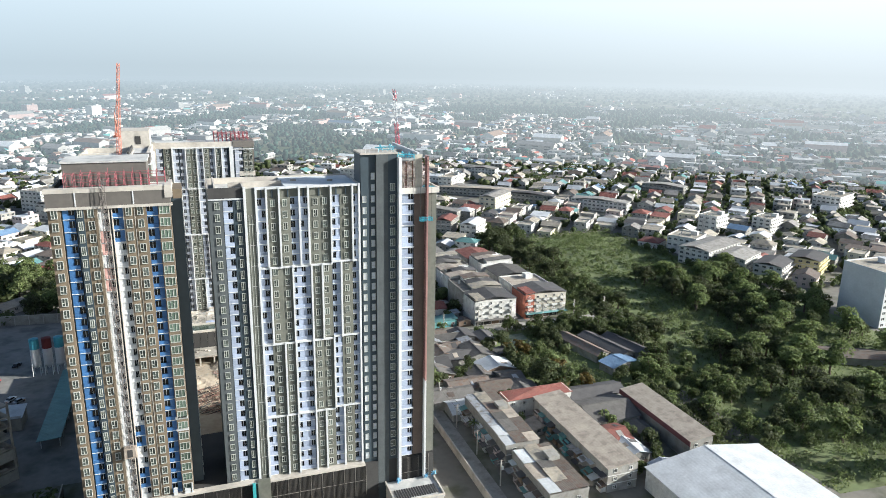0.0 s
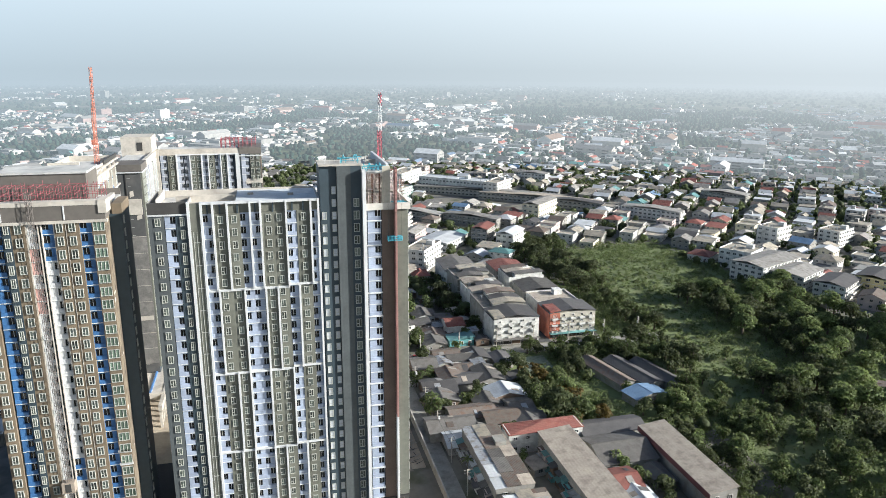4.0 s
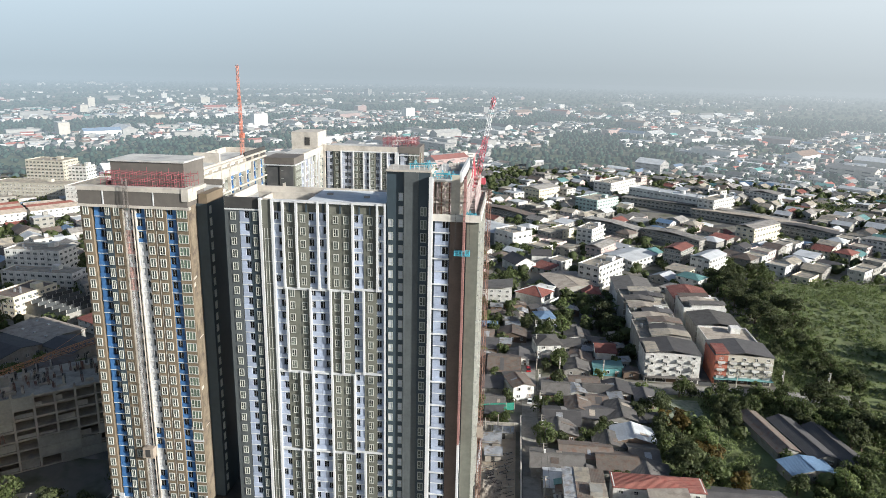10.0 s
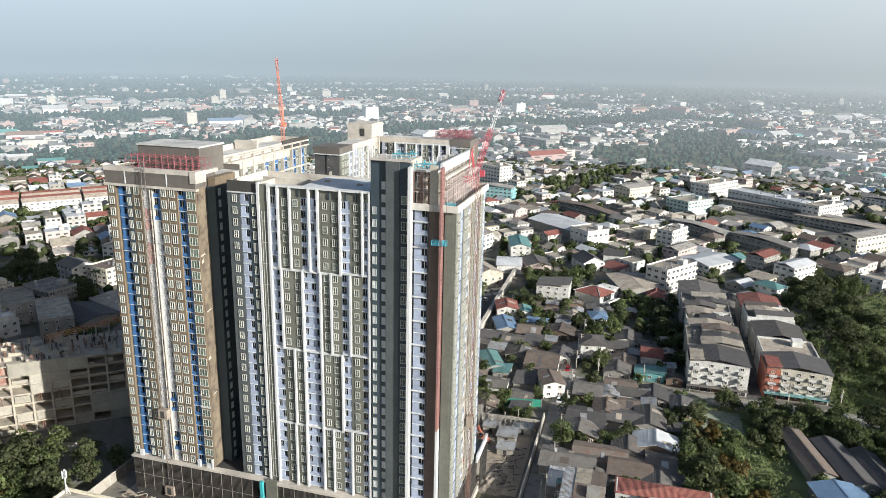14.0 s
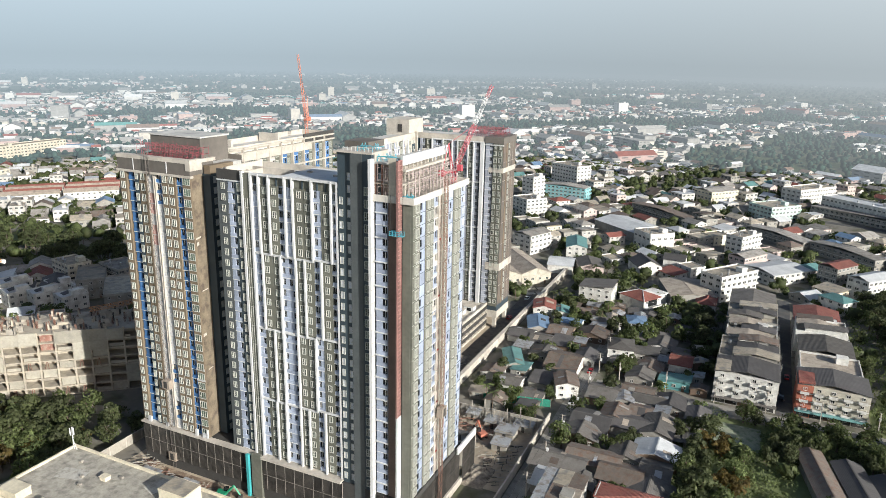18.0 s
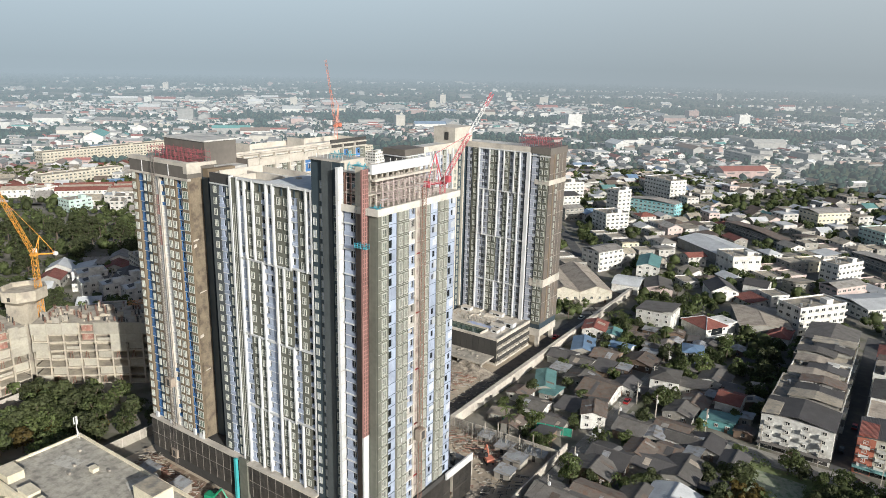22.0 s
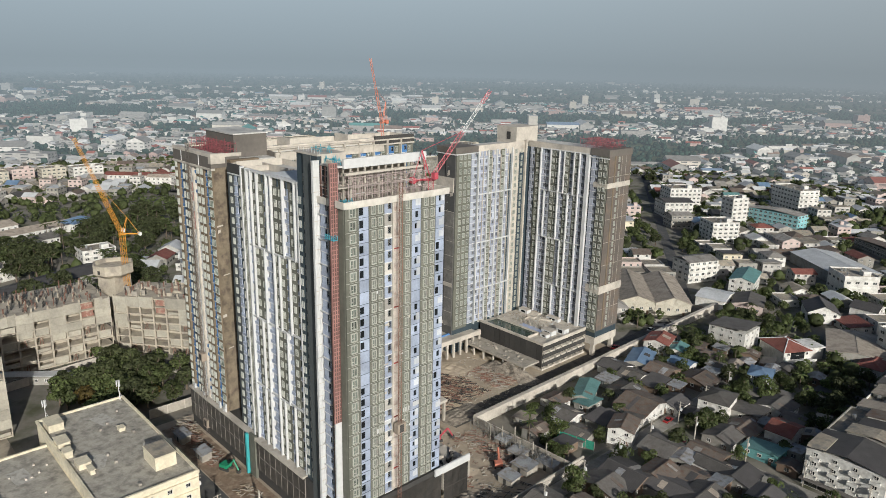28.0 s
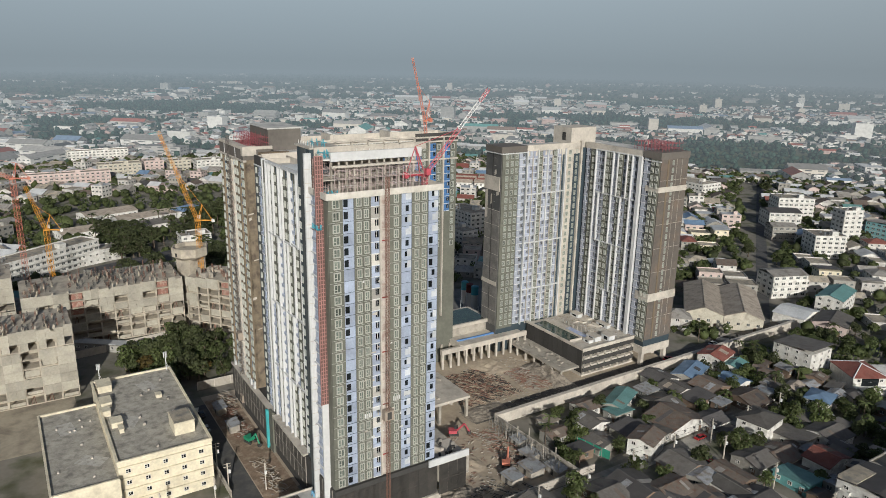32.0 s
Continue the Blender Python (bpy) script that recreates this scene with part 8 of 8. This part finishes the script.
# grass and weeds of the field
v, f = leaf_cloud(np.c_[RNG.uniform(174, 296, 5200), RNG.uniform(135, 436, 5200), np.full(5200, 0.0)], RNG.uniform(0.4, 1.4, 5200), 60000, 0.42)
solid("field_weeds", fast_mesh("field_weeds", v, f, [material("weed_leaves", (0.15, 0.20, 0.065), 0.8, size=18, island=0.4, spread=0.3, stain=(0.12, 0.12, 0.05), leafy=True)]), None, "tall weeds and low bushes covering the field", "weeds", "stuff")

# ---- the wider town ----
WALLD = material("dulled_white_render", (0.50, 0.485, 0.45), 0.88, size=4, vary=0.15, island=0.2, stain=(0.36, 0.34, 0.31))
FARW = [WALLD, WALLD, WALLG, WALLP]
FARR = [R_PALE, R_DARK, R_RED, R_WHITE, FLAT, R_BLUE, R_TEAL, R_BRN]
# far=True paints the haze of distance into these colours as a glow
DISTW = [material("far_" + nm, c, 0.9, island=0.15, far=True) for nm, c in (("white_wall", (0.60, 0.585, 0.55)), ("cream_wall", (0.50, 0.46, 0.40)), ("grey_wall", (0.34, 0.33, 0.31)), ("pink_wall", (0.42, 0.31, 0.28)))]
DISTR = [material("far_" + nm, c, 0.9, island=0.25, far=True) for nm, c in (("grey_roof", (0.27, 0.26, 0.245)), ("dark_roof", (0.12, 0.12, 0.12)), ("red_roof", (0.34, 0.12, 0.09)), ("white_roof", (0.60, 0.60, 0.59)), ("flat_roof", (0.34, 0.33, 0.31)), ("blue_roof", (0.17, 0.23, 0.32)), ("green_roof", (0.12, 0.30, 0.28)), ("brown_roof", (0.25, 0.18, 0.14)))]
PICK = [0] * 8 + [1] * 2 + [2] * 3 + [3] * 8 + [4] * 6 + [5, 6] + [7] * 4


def dense(x, y):
    """How built-up the town is at a place, 0 to 1."""
    v_ = noise.noise(Vector(((x * 0.55 + y * 0.84) / 620, (y * 0.55 - x * 0.84) / 230, 3.1))) * 0.9 + noise.noise(Vector((x / 130, y / 130, 8.2))) * 0.45
    r = math.hypot(x, y - 200)
    zone = 0.0
    if -236 < x < -112 and 218 < y < 288:
        zone = 0.30           # houses behind the half-built wing
    elif -430 < x < -120 and 110 < y < 350 and not (-205 < x < -120 and y > 300):
        zone = -1.2           # the palm grove west of the site
    elif -860 < x < -400 and 160 < y < 640:
        zone = 0.42
    elif x < -60 and 325 <= y < 560 and r < 520:
        zone = -0.22
    elif x > -40 and 395 < y < 900:
        zone = 0.22
    elif x < -300 and r > 700:
        zone = -0.02
    return v_ + zone + 0.42 + max(0, 0.28 - r / 2500) - max(0, (r - 700) / 5200)


def in_view(x, y):
    a_ = math.degrees(math.atan2(x - 60, y - 60))
    return -96 < a_ < 64


near_n = 0
for k in range(1500):
    x, y, w, d = random.uniform(37, 119), random.uniform(190, 362), random.uniform(4, 6.5), random.uniform(4.5, 7.5)
    if free(x, y, 2.4) and near_n < 112:
        house(x, y, w, d, random.uniform(2.6, 3.8), random.choice(("gable", "shed", "shed")), random.choice((R_GREY, R_DARK, R_BRN, R_GREY, R_TAN, ZINC)), random.choice((WALLG, WOOD)), random.choice((0, 90, 10)), 0.8, "small shack with a rusty sheet roof", plain=True)
        near_n += 1
def street_turn(x, y):
    """The way that the streets run, in degrees."""
    return 48 - 20 * min(1, max(0, (x - 250) / 120)) * min(1, max(0, (520 - y) / 120)) + 6 * noise.noise(Vector((x / 300, y / 300, 5.0)))


FIXED = list(TAKEN)


def clear(x, y, r):
    return all(abs(x - a) > r + b or abs(y - c) > r + d for a, b, c, d in FIXED)


def town(x, y, a, r):
    """One far house for the joined mesh: walls, roof and window strips."""
    flat = random.random() < 0.32
    w, d = (random.uniform(7, 13), random.uniform(8, 16)) if r < 700 else (random.uniform(6, 10), random.uniform(7, 12))
    h = random.choice((3.5, 4, 6.5, 7, 10, 12)) if flat else random.choice((3.5, 4, 6, 6.5))
    if r > 640:
        h, d = min(h, 6.5) * 0.8, d * random.choice((1, 1, 1.6, 2.4))
    if r < 700:
        w, d, h = max(w, 9) * 1.05, min(max(d, 10), 13.5), h * 0.85
    elif random.random() < 0.04:
        w, d, h = random.uniform(14, 24), random.uniform(26, 60), random.uniform(6, 12)
    if r > 1000 and random.random() < 0.003:
        w, d, h, flat = 16, 26, random.uniform(16, 27), True
    an = radians(street_turn(x, y)) + random.choice((0, -math.pi / 2))
    ca, sa = math.cos(an), math.sin(an)

    def P(px, py, pz):
        return (x + px * ca - py * sa, y + px * sa + py * ca, pz)
    wi = random.choice((0, 0, 0, 1, 2, 3)) if random.random() < 0.8 else 2
    ri = 4 + random.choice(PICK)
    c = [(-w / 2, -d / 2), (w / 2, -d / 2), (w / 2, d / 2), (-w / 2, d / 2)]
    for i in range(4):
        p, q = c[i], c[(i + 1) % 4]
        a.quad([P(*p, 0), P(*q, 0), P(*q, h), P(*p, h)], wi)
        if r < 900:
            n_ = max(1, int(h // 3.1))
            ox, oy = (p[0] + q[0]) / 2 * 0.006, (p[1] + q[1]) / 2 * 0.006
            for s in range(n_):
                z = (s + 0.36) * h / n_
                k = 3 if abs(p[0] - q[0]) + abs(p[1] - q[1]) > 9 else 2
                for j in range(k):
                    t0, t1 = (j + 0.25) / k, (j + 0.75) / k
                    e = [(p[0] + (q[0] - p[0]) * t + ox, p[1] + (q[1] - p[1]) * t + oy) for t in (t0, t1)]
                    a.quad([P(*e[0], z), P(*e[1], z), P(*e[1], z + 1.2), P(*e[0], z + 1.2)], 12)
    if flat:
        a.quad([P(*p, h) for p in c], 8 if random.random() < 0.6 else 7)
        if h > 6:
            b = [(w * 0.1, d * 0.1), (w * 0.35, d * 0.1), (w * 0.35, d * 0.3), (w * 0.1, d * 0.3)]
            for i in range(4):
                a.quad([P(*b[i], h), P(*b[(i + 1) % 4], h), P(*b[(i + 1) % 4], h + 2.4), P(*b[i], h + 2.4)], wi)
            a.quad([P(*p, h + 2.4) for p in b], wi)
    else:
        o, ris = 0.6, w * 0.24
        a.quad([P(-w / 2 - o, -d / 2 - o, h - 0.2), P(0, -d / 2 - o, h + ris), P(0, d / 2 + o, h + ris), P(-w / 2 - o, d / 2 + o, h - 0.2)][::-1], ri)
        a.quad([P(w / 2 + o, -d / 2 - o, h - 0.2), P(0, -d / 2 - o, h + ris), P(0, d / 2 + o, h + ris), P(w / 2 + o, d / 2 + o, h - 0.2)], ri)
        for yy in (-d / 2, d / 2):
            a.quad([P(-w / 2, yy, h), P(w / 2, yy, h), P(0, yy, h + ris - 0.1)], wi)


far_a, far_b, wood_p = Mesher(), Mesher(), []
# the nearer town stands in rows, back to back along its streets
cells, near_n = [], 0
LA = radians(48)
for iv in range(-40, 40):
    for iu in range(-60, 60):
        u, v_ = iu * 13.5 + random.uniform(-1.2, 1.2), (iv // 2) * 36 + (iv % 2) * 15 + random.uniform(-1, 1)
        x, y = 150 + u * math.cos(LA) - v_ * math.sin(LA), 450 + u * math.sin(LA) + v_ * math.cos(LA)
        r = math.hypot(x - 60, y - 150)
        if 110 <= r < 700 and in_view(x, y):
            cells.append((math.hypot(x - 120, y - 330), x, y, r))
for _, x, y, r in sorted(cells):
    v_ = dense(x, y)
    field = 172 < x < 292 and y < 440 or (x > 250 and y < 285) or (-100 < x < -30 and 95 < y < 205)
    if v_ > 0.18 and random.random() < 0.92 and not field:
        if clear(x, y, 5.5):
            if near_n < 250 and r < 470:
                w, d = random.uniform(9, 12.5), random.uniform(10.5, 14)
                two = random.random() < 0.5
                rf = random.choice(("gable", "gable", "hip", "shed", "flat"))
                rm = FARR[random.choice(PICK)] if rf != "flat" else FLAT
                house(x, y, w, d, random.uniform(5.2, 7.2) if two else random.uniform(2.8, 3.6), rf, rm, random.choice((WALLD, WALLD, WALLD, WALLW, CREAM, WALLG, WALLG, WALLP)), street_turn(x, y) + random.choice((0, -90)), w * 0.19,
                      "%s house with a %s roof" % ("two-storey" if two else "low", {"flat": "stained flat", "hip": "hipped", "gable": "gabled sheet", "shed": "sloping sheet"}[rf]), 2 if two else 1, plain=True)
                near_n += 1
            else:
                town(x, y, far_a, r)
        for _ in range(4):
            wood_p.append((x + random.uniform(-12, 12), y + random.uniform(-12, 12), r, random.uniform(0.6, 1.05)))
    elif not field or r > 420:
        for _ in range(2):
            wood_p.append((x + random.uniform(-9, 9), y + random.uniform(-9, 9), r, 1.0))
for ring, step in ((1, 18), (2, 36)):
    r0, r1 = ((110, 700), (700, 1900), (1900, 4600))[ring]
    for gy in np.arange(-700, r1 + 200, step):
        for gx in np.arange(-r1, r1, step):
            x, y = gx + random.uniform(-0.4, 0.4) * step, gy + random.uniform(-0.4, 0.4) * step
            r = math.hypot(x - 60, y - 150)
            if not r0 <= r < r1 or not in_view(x, y):
                continue
            v_ = dense(x, y)
            if v_ > (0.20, 0.24, 0.20)[ring] and random.random() < (0.70, 0.72, 0.55)[ring]:
                town(x, y, far_b, r)
                for _ in range((3, 2, 1)[ring]):
                    wood_p.append((x + random.uniform(-10, 10), y + random.uniform(-10, 10), r, 0.7))
            elif ring < 2 or random.random() < 0.62:
                for _ in range(2 if ring < 2 else 1):
                    wood_p.append((x + random.uniform(-0.5, 0.5) * step, y + random.uniform(-0.5, 0.5) * step, r, 1.0 if ring < 2 else 2.0))
town_mats = FARW + FARR + [TOWNGL]
solid("town_houses", far_a, town_mats, "crowded low houses and small blocks of the town", "houses", "stuff")
solid("distant_houses", far_b, DISTW + DISTR + [DISTR[1]], "distant pale houses scattered to the horizon", "houses", "stuff")

# woods as many uneven leaf masses
me_ = bmesh.new()
bmesh.ops.create_icosphere(me_, subdivisions=1, radius=1.0)
ICOF = np.array([[v2.index for v2 in f2.verts] for f2 in me_.faces])
ICO = np.array([tuple(v2.co) for v2 in me_.verts])
me_.free()


def masses(points, name, mt, label, size=1.0):
    P_ = np.array(points)
    n_ = len(P_)
    s = RNG.uniform(1.7, 3.9, n_) * P_[:, 3] * size
    V = ICO[None] * (1 + RNG.normal(scale=0.2, size=(n_, len(ICO), 1)))
    V = V * np.stack([s, s, s * RNG.uniform(0.75, 1.2, n_) / np.maximum(1, P_[:, 3] * 0.8)], 1)[:, None, :]
    V[:, :, 2] += (s * 0.75)[:, None] + RNG.uniform(0, 1.5, (n_, 1))
    V[:, :, :2] += P_[:, None, :2]
    F = (ICOF[None] + (np.arange(n_) * len(ICO))[:, None, None]).reshape(-1, 3)
    solid(name, fast_mesh(name, V.reshape(-1, 3), F, [mt]), None, label, "woods", "stuff")


near_w = [p for p in wood_p if p[2] < 700 and free(p[0], p[1], 1.0)]
far_w = [p for p in wood_p if p[2] >= 700]
# close woods carry leaf clumps over their masses
C_ = np.array([(p[0], p[1], 2.8) for p in near_w])
R_ = RNG.uniform(2.2, 4.2, len(near_w)) * np.array([p[3] for p in near_w])
v, f = leaf_cloud(C_, R_, len(near_w) * 46, 1.12)
solid("town_trees", fast_mesh("town_trees", v, f, [LEAF]), None, "trees filling the gaps between the houses", "trees", "stuff")
masses(near_w, "tree_shade_mass", LEAF, "dense inner foliage of the town's trees", 0.95)
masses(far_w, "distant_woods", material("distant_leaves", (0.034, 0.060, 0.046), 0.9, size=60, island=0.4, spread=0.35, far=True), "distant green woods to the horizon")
print("near houses", near_n, "far", len(far_a.f), len(far_b.f), "woods", len(near_w), len(far_w))

rim, seg = [(760, 0.15), (1500, 0.2), (2400, 0.25), (3600, 0.3), (4880, 0.35)], 72
a = Mesher()
for (q0, z0), (q1, z1) in zip(rim, rim[1:]):
    for k in range(seg):
        b0, b1 = k * math.tau / seg, (k + 1) * math.tau / seg
        a.quad([(60 + q0 * math.cos(b0), 150 + q0 * math.sin(b0), z0), (60 + q1 * math.cos(b0), 150 + q1 * math.sin(b0), z1), (60 + q1 * math.cos(b1), 150 + q1 * math.sin(b1), z1), (60 + q0 * math.cos(b1), 150 + q0 * math.sin(b1), z0)])
# the plain's haze is painted too, as emission that rises towards the horizon
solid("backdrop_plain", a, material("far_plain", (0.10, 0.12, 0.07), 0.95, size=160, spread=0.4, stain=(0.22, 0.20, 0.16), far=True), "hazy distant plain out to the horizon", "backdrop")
